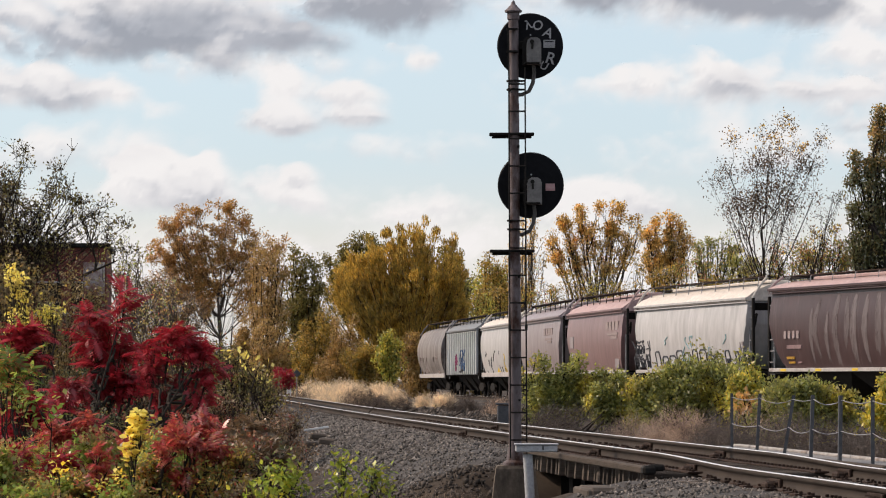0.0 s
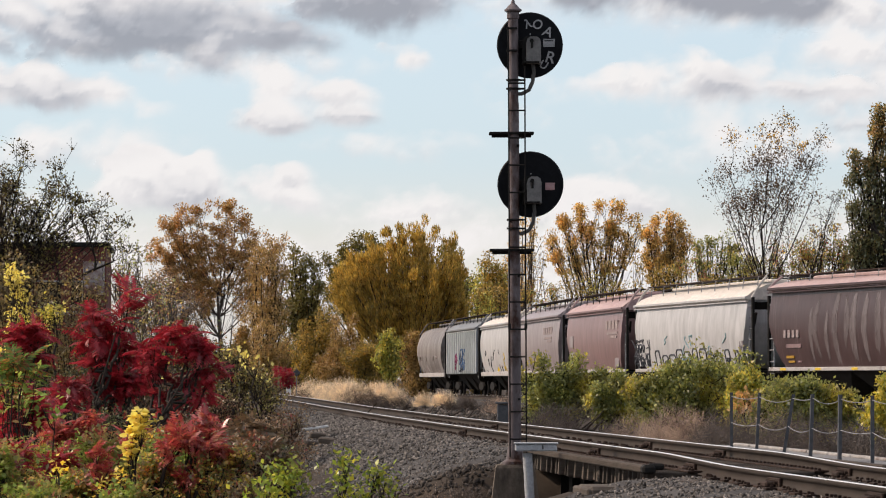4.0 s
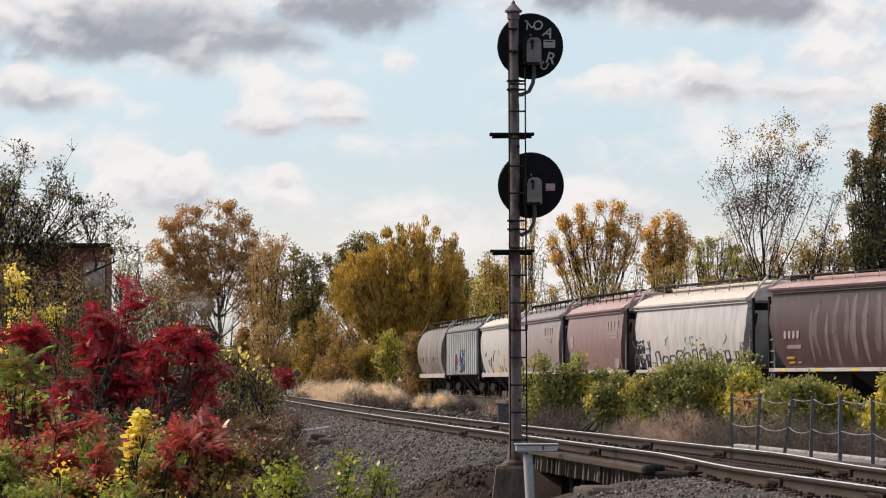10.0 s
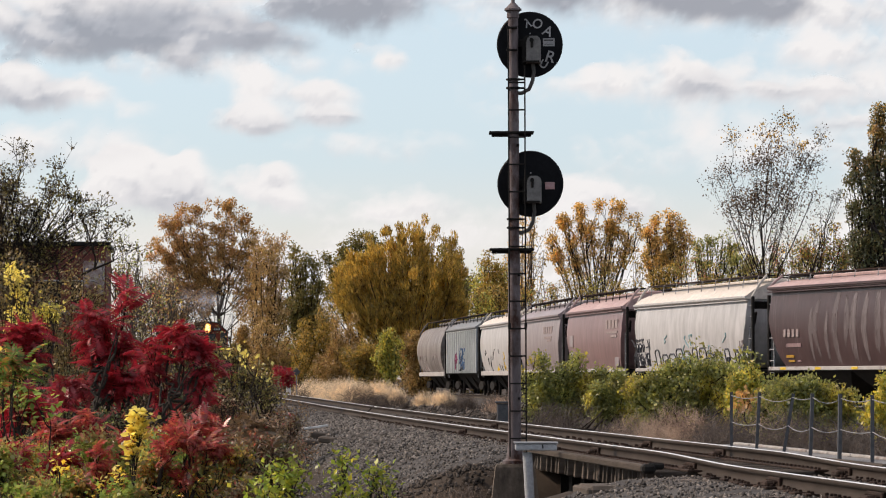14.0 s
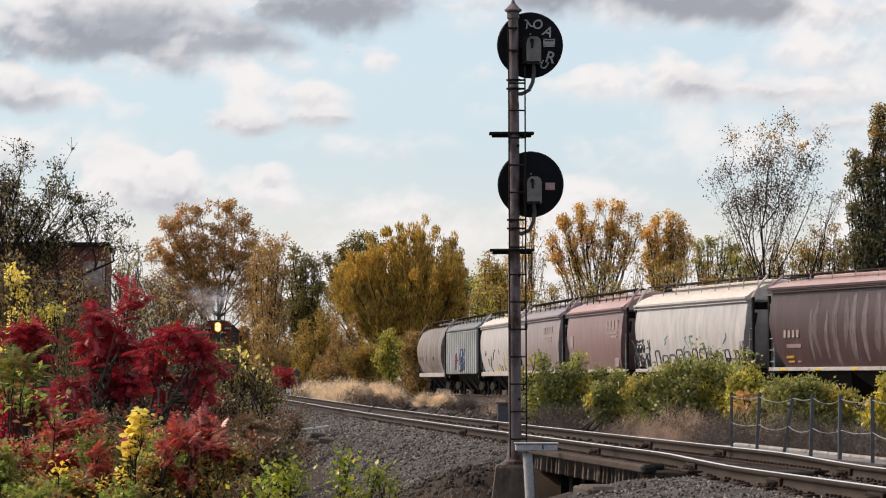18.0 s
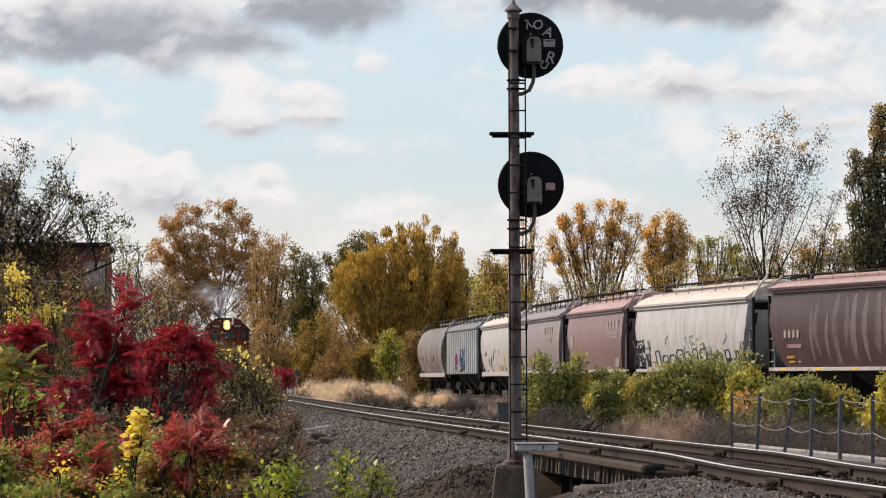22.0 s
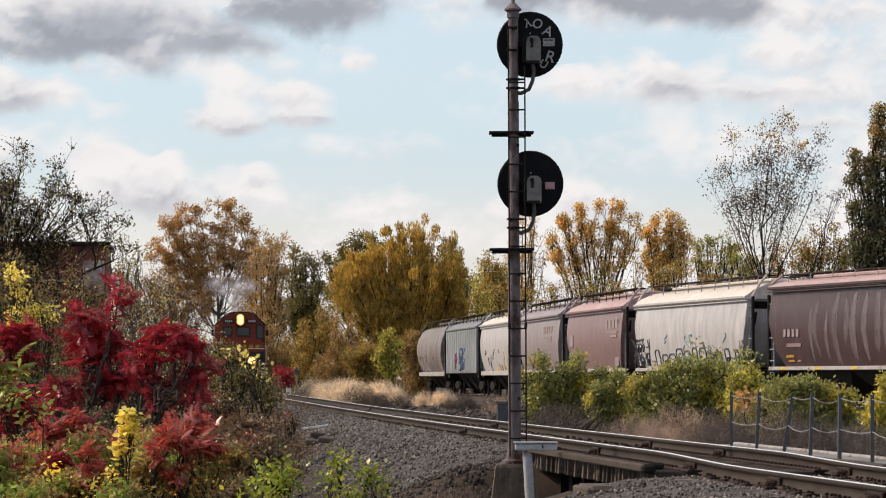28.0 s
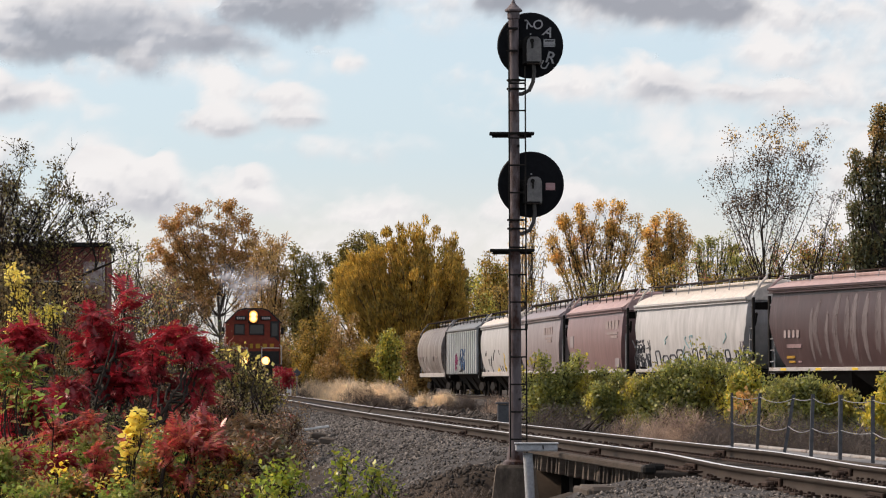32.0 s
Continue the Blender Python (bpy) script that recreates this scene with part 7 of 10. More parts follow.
# trees and shrubs on the bank beside the main track
plant("tree", "leaning half-bare tree with small yellow-green leaves", "tree", -14.11, 108, [(0.18, 0, 8.12, 0.47, 0.83), (0.27, 0, 6.68, 0.58, 0.68), (0.72, 0, 9.2, 0.25, 0.4), (0.36, 0, 9.65, 0.16, 0.16), (0.9, 0, 7.22, 0.5, 0.65), (1.62, 0, 8.12, 0.29, 0.47), (1.8, 0, 8.75, 0.18, 0.29), (2.16, 0, 8.12, 0.25, 0.32), (2.25, 0, 9.52, 0.09, 0.29), (1.35, 0, 6.32, 0.5, 0.47), (2.34, 0, 7.18, 0.43, 0.32), (2.88, 0, 7.29, 0.32, 0.29), (3.37, 0, 7.04, 0.29, 0.2), (3.92, 0, 7.22, 0.27, 0.16), (3.24, 0, 6.57, 0.31, 0.16), (3.73, 0, 6.37, 0.23, 0.13), (4.28, 0, 6.32, 0.25, 0.09), (1.98, 0, 6.5, 0.43, 0.36), (3.33, 0, 7.76, 0.22, 0.14), (2.52, 0, 7.76, 0.23, 0.2), (0.36, 0, 5.78, 0.5, 0.4), (1.08, 0, 5.6, 0.5, 0.29)], 340, 2.0, 0.1, 0.3, LEFTOVER, BARK, 0.0065, 0.1, 3, 0.25, fan=(2.8, 5.2, 0.3, 1.15), twigs=5, clump=1.1, seed=50)
plant("shrub", "thin bare saplings with few yellow leaves", "shrub", -11.18, 120, [(-0.2, 0, 6.15, 0.9, 1.0), (0.4, 0, 5.55, 1.1, 1.2)], 60, 4, 0.08, 0.35, MIXED_GREEN, GREY_BARK, 0.008, 0.04, 7, 0.5, 0.9, twigs=2, seed=51)
plant("shrub", "olive and brown leaved shrub on the bank", "shrub", -9.30, 75, [(-0.19, 0, 4.62, 0.56, 0.75), (0.06, 0, 3.43, 0.94, 0.69), (0.56, 0, 3.74, 0.31, 0.38)], 150, 11, 0.075, 0.22, DARK_BRUSH, BARK, 0.006, 0.03, 6, 0.3, fan=(0.2, 1.0, 0.4), seed=52)
plant("shrub", "brown and olive brush on the bank", "shrub", -10.36, 95, [(0.0, 0, 4.52, 1.11, 1.03), (0.55, 0, 3.17, 1.19, 1.27)], 170, 9, 0.085, 0.3, DARK_BRUSH, BARK, 0.006, 0.03, 7, 0.5, fan=(0.3, 1.5, 0.35), twigs=1, seed=53)
plant("shrub", "tangled thin brush with small pale leaves", "shrub", -8.87, 110, [(-0.46, 0, 4.44, 1.01, 0.92), (0.46, 0, 3.06, 1.38, 1.19)], 150, 3.5, 0.08, 0.35, MIXED, GREY_BARK, 0.006, 0.03, 8, 0.5, twigs=2, seed=54)
plant("shrub", "dark tangled brush on the bank", "shrub", -10.68, 120, [(-2.0, 0, 2.96, 0.6, 0.52), (-1.0, 0, 3.26, 0.56, 0.52), (0.0, 0, 2.96, 0.6, 0.56), (1.0, 0, 3.16, 0.56, 0.56), (1.9, 0, 2.86, 0.48, 0.52), (-0.6, 0, 2.16, 1.2, 0.44), (1.4, 0, 2.06, 1.0, 0.4), (-1.6, 0, 2.16, 0.6, 0.48)], 260, 14, 0.09, 0.32, DARK_BRUSH, BARK, 0.006, 0.03, 9, 1.2, fan=(0.2, 1.5, 0.35), twigs=1, clump=0.6, seed=91)
plant("shrub", "dark tangled brush on the bank", "shrub", -15.69, 130, [(-0.87, 0, 3.3, 0.61, 0.56), (0.0, 0, 3.62, 0.61, 0.56), (0.87, 0, 3.3, 0.56, 0.56), (0.0, 0, 2.43, 1.3, 0.52), (1.52, 0, 2.65, 0.56, 0.56)], 190, 14, 0.1, 0.34, DARK_BRUSH, BARK, 0.006, 0.03, 8, 1.2, fan=(0.2, 1.5, 0.35), twigs=1, clump=0.6, seed=92)
plant("shrub", "slender shrub with clusters of bright yellow leaves", "shrub", -7.5, 60, [(-0.05, 0, 4.25, 0.16, 0.25), (0.1, 0, 3.85, 0.12, 0.14), (0.66, 0, 3.66, 0.13, 0.1), (-0.1, 0, 3.3, 0.14, 0.16)], 44, 6, 0.07, 0.13, PALE_YELLOW, BARK, 0.005, 0.02, 4, 0.25, fan=(0.2, 1.0, 0.4), clump=0.7, seed=55)
plant("shrub", "dark olive brush below the junction trees", "shrub", -9.80, 150, [(-0.68, 0, 2.92, 0.55, 0.55), (0.15, 0, 3.1, 0.45, 0.55), (-0.3, 0, 2.22, 0.85, 0.45), (0.57, 0, 2.22, 0.4, 0.4)], 120, 13, 0.1, 0.32, DARK_BRUSH, BARK, 0.006, 0.03, 8, 0.6, fan=(0.2, 1.5, 0.35), clump=0.6, seed=93)
plant("shrub", "thin twiggy brush with withered pinkish leaves", "shrub", -14.00, 170, [(-2.12, 0, 6.29, 0.68, 0.85), (-1.13, 0, 5.73, 0.79, 0.96), (0.0, 0, 5.87, 0.79, 0.96), (0.99, 0, 5.16, 0.68, 0.85), (1.7, 0, 4.59, 0.51, 0.68), (-0.57, 0, 4.31, 1.42, 0.79), (-1.98, 0, 4.59, 0.85, 0.85), (1.13, 0, 3.74, 0.79, 0.62)], 210, 8, 0.1, 0.4, WITHERED, GREY_BARK, 0.008, 0.05, 9, 1.2, fan=(0.5, 3.0, 0.35), twigs=3, clump=0.8, seed=94)
plant("shrub", "dark twiggy shrub with yellow leaves", "shrub", -4.13, 72, [(0.06, 0, 2.22, 0.66, 0.36), (-0.12, 0, 1.86, 0.72, 0.66)], 140, 6, 0.065, 0.22, TWIGGY, BARK, 0.005, 0.025, 9, 0.35, twigs=2, seed=55)
plant("shrub", "dark twiggy shrub with thin yellowing leaves", "shrub", -3.87, 66, [(-0.35, 0, 2.6, 0.18, 0.22), (-0.08, 0, 2.73, 0.18, 0.2), (0.2, 0, 2.44, 0.18, 0.2), (-0.13, 0, 2.27, 0.31, 0.24), (0.42, 0, 2.14, 0.18, 0.15), (-0.35, 0, 2.03, 0.2, 0.2), (0.15, 0, 2.87, 0.08, 0.11), (-0.44, 0, 2.88, 0.09, 0.15), (0.58, 0, 1.96, 0.15, 0.11)], 120, 2.4, 0.065, 0.2, TWIGGY, BARK, 0.004, 0.02, 8, 0.3, twigs=3, clump=0.9, seed=59)
plant("shrub", "dark dry weeds on the embankment", "shrub", -4.05, 80, [(0.2, 0, 1.29, 0.87, 0.47), (-0.27, 0, 0.76, 0.8, 0.6)], 70, 22, 0.05, 0.2, BROWN_LEAF, BARK, 0.005, 0.02, 12, 0.5, twigs=2, seed=56)
plant("shrub", "dark dry weeds on the embankment", "shrub", -3.66, 62, [(0.05, 0, 1.25, 0.67, 0.46), (0.72, 0, 1.0, 0.62, 0.52)], 70, 22, 0.045, 0.17, BROWN_LEAF, BARK, 0.005, 0.02, 12, 0.5, twigs=2, seed=57)
tufts("dry_weeds", "dark brown dry weeds on the creek bank", "dry weeds", -1.25, 49.5, 0.6, 0.5, 2600, 0.55, DRY, 70, 0.5, width=0.14)
tufts("dry_weeds", "dark brown dry weeds on the creek bank", "dry weeds", -0.4, 49.2, 0.55, 0.5, 2600, 0.5, DRY, 71, 0.5, width=0.14)
tufts("dry_weeds", "dark brown dry weeds on the creek bank", "dry weeds", 0.33, 49.0, 0.45, 0.5, 2400, 0.45, DRY, 72, 0.5, width=0.14)
tufts("dry_weeds", "dark brown dry weeds on the creek bank", "dry weeds", -1.9, 52, 0.5, 0.7, 2200, 0.6, DRY, 73, 0.5, width=0.14)
tufts("dry_weeds", "dark brown dry weeds on the creek bank", "dry weeds", 0.05, 47.5, 0.7, 0.8, 2600, 0.45, DRY, 74, 0.5, width=0.14)
tufts("dry_weeds", "dark brown dry weeds on the creek bank", "dry weeds", 0.39, 46.2, 0.50, 0.8, 2000, 0.40, DRY, 75, 0.5, width=0.14)
plant("sapling", "thin sapling with pale yellow leaves", "shrub", -3.66, 62, [(-0.15, 0, 2.86, 0.36, 0.31), (0.36, 0, 2.6, 0.36, 0.36), (-1.34, 0, 2.26, 0.41, 0.28)], 22, 2.4, 0.1, 0.15, PALE_YELLOW, BARK, 0.004, 0.014, 3, 0.3, seed=58)
tufts("dry_weeds", "pale dry stalks beside the signal foundation", "dry weeds", 0.05, 48.5, 0.36, 0.4, 420, 0.6, RUSSET, 79, 0.5, width=0.12, z=-1.17)
# shrubs between the tracks
plant("shrub", "yellow-green shrub beside the hopper cars", "shrub", 2.75, 82, [(0.48, 0, 1.22, 0.15, 0.18), (0.49, 0, 1.7, 0.21, 0.16), (0.41, 0, 1.29, 0.29, 0.13), (0.68, 0, 1.25, 0.27, 0.1), (0.78, 0, 1.3, 0.14, 0.14), (-0.38, 0, 1.19, 0.21, 0.08), (-0.4, 0, 1.41, 0.17, 0.1), (0.14, 0, 1.6, 0.13, 0.17), (-0.45, 0, 0.96, 0.31, 0.18), (-0.06, 0, 1.09, 0.27, 0.18), (0.65, 0, 1.04, 0.18, 0.14), (-0.33, 0, 1.27, 0.24, 0.08), (0.38, 0, 1.35, 0.16, 0.14), (0.47, 0, 1.28, 0.21, 0.14), (-0.64, 0, 0.64, 0.23, 0.08), (-0.43, 0, 0.7, 0.24, 0.12), (-0.85, 0, 1.58, 0.1, 0.04), (-0.49, 0, 1.97, 0.16, 0.03), (-0.27, 0, 1.68, 0.08, 0.04), (-0.29, 0, 1.73, 0.1, 0.03), (0.61, 0, 1.56, 0.09, 0.03), (-0.42, 0, 1.95, 0.16, 0.03), (-0.36, 0, 1.91, 0.14, 0.03), (-0.45, 0, 1.85, 0.11, 0.02), (0.53, 0, 1.97, 0.12, 0.03), (0.81, 0, 0.98, 0.17, 0.14), (0.94, 0, 1.11, 0.15, 0.12), (1.01, 0, 1.03, 0.14, 0.08), (1.08, 0, 1.35, 0.18, 0.14), (1.02, 0, 1.29, 0.08, 0.06), (1.09, 0, 1.52, 0.17, 0.1), (1.06, 0, 1.07, 0.1, 0.08)], 300, 15, 0.078, 0.21, FROND_GREEN, BARK, 0.005, 0.02, 7, 0.45, fan=(0.1, 0.6, 0.4), flat=1.2, tilt=0.9, clump=0.5, seed=60)
plant("shrub", "large leafy green shrub beside the hopper cars", "shrub", 5.71, 76, [(-0.19, 0, 1.46, 0.16, 0.1), (0.83, 0, 1.82, 0.13, 0.06), (0.72, 0, 1.38, 0.29, 0.1), (0.89, 0, 1.26, 0.15, 0.11), (0.61, 0, 1.76, 0.24, 0.06), (0.03, 0, 1.19, 0.13, 0.13), (-0.12, 0, 1.67, 0.25, 0.13), (-0.68, 0, 1.78, 0.29, 0.13), (0.33, 0, 1.6, 0.29, 0.09), (0.27, 0, 1.14, 0.19, 0.08), (0.8, 0, 1.3, 0.24, 0.13), (1.09, 0, 1.27, 0.15, 0.13), (0.74, 0, 1.71, 0.25, 0.08), (1.17, 0, 1.23, 0.14, 0.13), (-0.34, 0, 1.15, 0.19, 0.07), (-0.92, 0, 1.47, 0.13, 0.11), (0.1, 0, 1.83, 0.28, 0.13), (-0.94, 0, 1.54, 0.14, 0.11), (-0.84, 0, 1.43, 0.23, 0.06), (-0.14, 0, 1.59, 0.29, 0.13), (0.21, 0, 1.1, 0.23, 0.1), (0.54, 0, 1.81, 0.21, 0.09), (0.18, 0, 1.73, 0.29, 0.1), (0.32, 0, 2.15, 0.22, 0.06), (0.45, 0, 1.36, 0.23, 0.1), (-0.77, 0, 1.02, 0.25, 0.06), (0.29, 0, 1.78, 0.17, 0.09), (0.29, 0, 1.76, 0.18, 0.09), (0.22, 0, 1.86, 0.26, 0.06), (-0.47, 0, 1.64, 0.16, 0.12), (1.22, 0, 2.07, 0.08, 0.03), (0.51, 0, 1.92, 0.11, 0.03), (-0.17, 0, 2.06, 0.15, 0.02), (-0.03, 0, 2.36, 0.1, 0.03), (-0.09, 0, 2.24, 0.11, 0.01), (0.4, 0, 2.16, 0.1, 0.03), (1.01, 0, 2.2, 0.09, 0.03), (-0.85, 0, 2.13, 0.17, 0.01), (-0.85, 0, 2.26, 0.16, 0.01), (0.91, 0, 2.17, 0.15, 0.03), (1.06, 0, 2.13, 0.16, 0.03), (-0.33, 0, 2.22, 0.18, 0.01), (0.06, 0, 1.28, 0.89, 0.48)], 440, 15, 0.078, 0.21, FROND_GREEN, BARK, 0.005, 0.02, 7, 0.45, fan=(0.1, 0.6, 0.4), flat=1.2, tilt=0.9, clump=0.5, seed=61)
plant("shrub", "yellowing shrub beside the hopper cars", "shrub", 4.48, 80, [(-0.05, 0, 1.44, 0.12, 0.07), (0.31, 0, 1.12, 0.14, 0.15), (-0.23, 0, 1.23, 0.15, 0.09), (0.28, 0, 1.13, 0.2, 0.15), (0.26, 0, 0.73, 0.13, 0.12), (0.21, 0, 1.28, 0.09, 0.13), (0.43, 0, 0.82, 0.15, 0.07), (0.11, 0, 0.79, 0.13, 0.15), (0.13, 0, 1.34, 0.15, 0.1), (-0.38, 0, 0.89, 0.13, 0.15)], 140, 15, 0.078, 0.21, YELLOW_GREEN, BARK, 0.005, 0.02, 7, 0.45, fan=(0.1, 0.6, 0.4), flat=1.2, tilt=0.9, clump=0.5, seed=62)
plant("shrub", "leafy green shrub beside the hopper cars", "shrub", 7.39, 72, [(0.59, 0, 0.83, 0.2, 0.08), (0.04, 0, 0.94, 0.23, 0.04), (0.04, 0, 1.04, 0.23, 0.05), (-0.39, 0, 0.68, 0.19, 0.04), (0.59, 0, 0.94, 0.22, 0.05), (0.78, 0, 1.24, 0.12, 0.04), (-0.23, 0, 1.01, 0.25, 0.1), (0.83, 0, 0.64, 0.2, 0.05), (-0.13, 0, 1.39, 0.23, 0.06), (0.28, 0, 0.92, 0.11, 0.06), (0.66, 0, 1.14, 0.16, 0.07), (-0.67, 0, 1.04, 0.17, 0.08), (-0.7, 0, 0.89, 0.21, 0.09), (-0.68, 0, 0.64, 0.19, 0.04), (0.88, 0, 0.94, 0.13, 0.09), (0.58, 0, 0.85, 0.15, 0.07), (-0.67, 0, 0.98, 0.22, 0.09), (0.83, 0, 0.7, 0.15, 0.08), (-0.22, 0, 1.44, 0.18, 0.06), (1.0, 0, 1.23, 0.13, 0.08), (-0.05, 0, 0.99, 0.25, 0.07), (-0.03, 0, 0.71, 0.22, 0.07), (0.72, 0, 0.85, 0.11, 0.07), (0.55, 0, 1.1, 0.24, 0.08), (0.25, 0, 1.39, 0.08, 0.02), (-0.44, 0, 1.52, 0.11, 0.02), (-0.15, 0, 1.4, 0.14, 0.02), (0.97, 0, 1.44, 0.1, 0.03), (0.06, 0, 1.23, 0.14, 0.04), (-0.39, 0, 1.49, 0.15, 0.02), (0.64, 0, 1.58, 0.09, 0.02), (0.67, 0, 1.17, 0.11, 0.01), (0.05, 0, 1.44, 0.08, 0.01), (0.8, 0, 1.43, 0.13, 0.02), (-0.7, 0, 1.46, 0.13, 0.02), (0.1, 0, 1.2, 0.1, 0.02), (0.12, 0, 0.84, 0.72, 0.3)], 330, 15, 0.078, 0.21, FROND_GREEN, BARK, 0.005, 0.02, 7, 0.45, fan=(0.1, 0.6, 0.4), flat=1.2, tilt=0.9, clump=0.5, seed=63)
plant("shrub", "bright yellowing shrub beside the hopper cars", "shrub", 8.86, 66, [(0.1, 0, 1.62, 0.23, 0.13), (0.46, 0, 0.87, 0.21, 0.1), (0.45, 0, 1.08, 0.15, 0.13), (0.19, 0, 1.4, 0.21, 0.08), (0.55, 0, 1.39, 0.23, 0.13), (0.04, 0, 1.44, 0.23, 0.14), (0.71, 0, 1.14, 0.21, 0.09), (0.69, 0, 0.91, 0.2, 0.09), (0.52, 0, 1.36, 0.2, 0.12), (-0.16, 0, 1.49, 0.16, 0.12), (-0.36, 0, 1.13, 0.24, 0.11), (-0.41, 0, 0.78, 0.14, 0.1), (0.48, 0, 1.3, 0.21, 0.06), (-0.13, 0, 1.23, 0.25, 0.12), (-0.54, 0, 0.86, 0.13, 0.15), (-0.24, 0, 0.79, 0.17, 0.15), (0.04, 0, 0.89, 0.21, 0.14), (0.4, 0, 1.51, 0.19, 0.1)], 230, 15, 0.078, 0.21, YELLOWED, BARK, 0.005, 0.02, 7, 0.45, fan=(0.1, 0.6, 0.4), flat=1.2, tilt=0.9, clump=0.5, seed=64)
plant("shrub", "low green shrub beside the hopper cars", "shrub", 3.77, 79, [(-0.18, 0, 1.06, 0.14, 0.08), (0.03, 0, 1.16, 0.17, 0.11), (0.4, 0, 1.35, 0.19, 0.12), (-0.2, 0, 1.07, 0.11, 0.13), (-0.34, 0, 0.91, 0.1, 0.13), (0.35, 0, 1.09, 0.11, 0.13), (0.31, 0, 1.47, 0.1, 0.14), (0.22, 0, 0.93, 0.13, 0.11), (-0.16, 0, 1.17, 0.2, 0.09)], 110, 15, 0.078, 0.21, FROND_GREEN, BARK, 0.005, 0.02, 6, 0.3, fan=(0.1, 0.6, 0.4), flat=1.2, tilt=0.9, clump=0.5, seed=67)
plant("shrub", "low yellow-green shrub beside the hopper cars", "shrub", 6.67, 74, [(-0.12, 0, 1.28, 0.14, 0.06), (-0.25, 0, 1.6, 0.14, 0.14), (-0.33, 0, 1.3, 0.09, 0.1), (0.09, 0, 1.89, 0.12, 0.08), (-0.07, 0, 1.15, 0.15, 0.12), (-0.27, 0, 1.27, 0.1, 0.07), (0.05, 0, 1.58, 0.15, 0.12), (0.1, 0, 1.42, 0.12, 0.14)], 100, 15, 0.078, 0.21, YELLOW_GREEN, BARK, 0.005, 0.02, 6, 0.3, fan=(0.1, 0.6, 0.4), flat=1.2, tilt=0.9, clump=0.5, seed=68)
plant("shrub", "leafy yellow-green shrub beside the hopper cars", "shrub", 5.08, 75, [(-0.88, 0, 1.2, 0.23, 0.18), (-0.56, 0, 1.47, 0.25, 0.2), (-0.12, 0, 1.7, 0.25, 0.2), (0.44, 0, 1.82, 0.28, 0.18), (0.88, 0, 1.76, 0.25, 0.18), (1.37, 0, 1.63, 0.23, 0.18), (0.12, 0, 1.32, 0.75, 0.28), (1.75, 0, 1.32, 0.25, 0.18), (-0.38, 0, 1.01, 0.38, 0.15)], 230, 15, 0.078, 0.22, FROND_GREEN, BARK, 0.005, 0.02, 8, 0.7, fan=(0.1, 0.6, 0.4), clump=0.5, seed=72)
plant("shrub", "leafy green shrub behind the fence", "shrub", 7.42, 70, [(-0.7, 0, 1.27, 0.19, 0.14), (-0.35, 0, 1.42, 0.21, 0.16), (0.06, 0, 1.48, 0.23, 0.16), (0.47, 0, 1.36, 0.21, 0.16), (0.88, 0, 1.24, 0.19, 0.14), (0.0, 0, 1.01, 0.7, 0.21), (-0.88, 0, 0.89, 0.14, 0.14), (0.93, 0, 0.89, 0.19, 0.16)], 200, 15, 0.078, 0.22, FROND_GREEN, BARK, 0.005, 0.02, 8, 0.6, fan=(0.1, 0.6, 0.4), clump=0.5, seed=73)
plant("shrub", "russet-leaved sapling behind the fence", "shrub", 6.20, 70, [(0.03, 0, 1.11, 0.2, 0.26)], 20, 8, 0.1, 0.2, ORANGE, BARK, 0.005, 0.015, 3, 0.2, seed=66)
puff("dry_weeds", "dark reddish-brown dry weeds beside the track", "dry weeds", 2.93, 78, 0.48, 0.8, 1.24, 5400, 0.21, DRY, 80)
puff("dry_weeds", "dark brown dry weeds beside the track", "dry weeds", 3.84, 73, 0.39, 0.6, 0.79, 3600, 0.21, DRY, 81)
puff("dry_weeds", "pale pinkish dry weeds beside the track", "dry weeds", 4.07, 68, 0.36, 0.8, 1.02, 4200, 0.21, RUSSET, 82)
puff("dry_weeds", "pale pinkish dry weeds beside the track", "dry weeds", 4.74, 66, 0.49, 0.8, 1.26, 6000, 0.21, RUSSET, 83)
puff("dry_weeds", "brown dry weeds beside the track", "dry weeds", 5.05, 64, 0.35, 0.6, 1.33, 3600, 0.21, DRY, 84)
puff("dry_weeds", "dark dry weeds behind the fence", "dry weeds", 5.39, 62, 0.45, 0.8, 1.09, 5400, 0.21, DRY, 85)
puff("dry_weeds", "dark dry weeds behind the fence", "dry weeds", 6.04, 60, 0.53, 0.8, 1.24, 6600, 0.21, DRY, 86)
puff("dry_weeds", "dark dry weeds behind the fence", "dry weeds", 6.53, 58, 0.39, 0.8, 1.27, 5400, 0.21, DRY, 87)
puff("dry_weeds", "dark dry weeds behind the fence", "dry weeds", 7.13, 57, 0.52, 0.8, 1.25, 6600, 0.21, DRY, 88)
puff("dry_weeds", "pale dry weeds behind the fence", "dry weeds", 6.09, 66, 0.25, 0.5, 1.66, 1800, 0.21, RUSSET, 89)
puff("dry_grass", "pale straw-coloured dry grass", "dry grass", -7.48, 205, 1.20, 5, 1.76, 8400, 0.42, STRAW, 100)
puff("dry_grass", "pale straw-coloured dry grass", "dry grass", -5.91, 190, 1.03, 5, 1.86, 8400, 0.42, STRAW, 101)
puff("dry_grass", "pale straw-coloured dry grass", "dry grass", -3.76, 182, 0.91, 4, 1.61, 8400, 0.42, STRAW, 102)
puff("dry_grass", "low pale straw-coloured dry grass", "dry grass", -2.05, 172, 0.93, 4, 1.21, 6000, 0.42, STRAW, 103)
puff("dry_grass", "low pale straw-coloured dry grass", "dry grass", -0.46, 166, 0.90, 3, 0.92, 4200, 0.42, STRAW, 104)
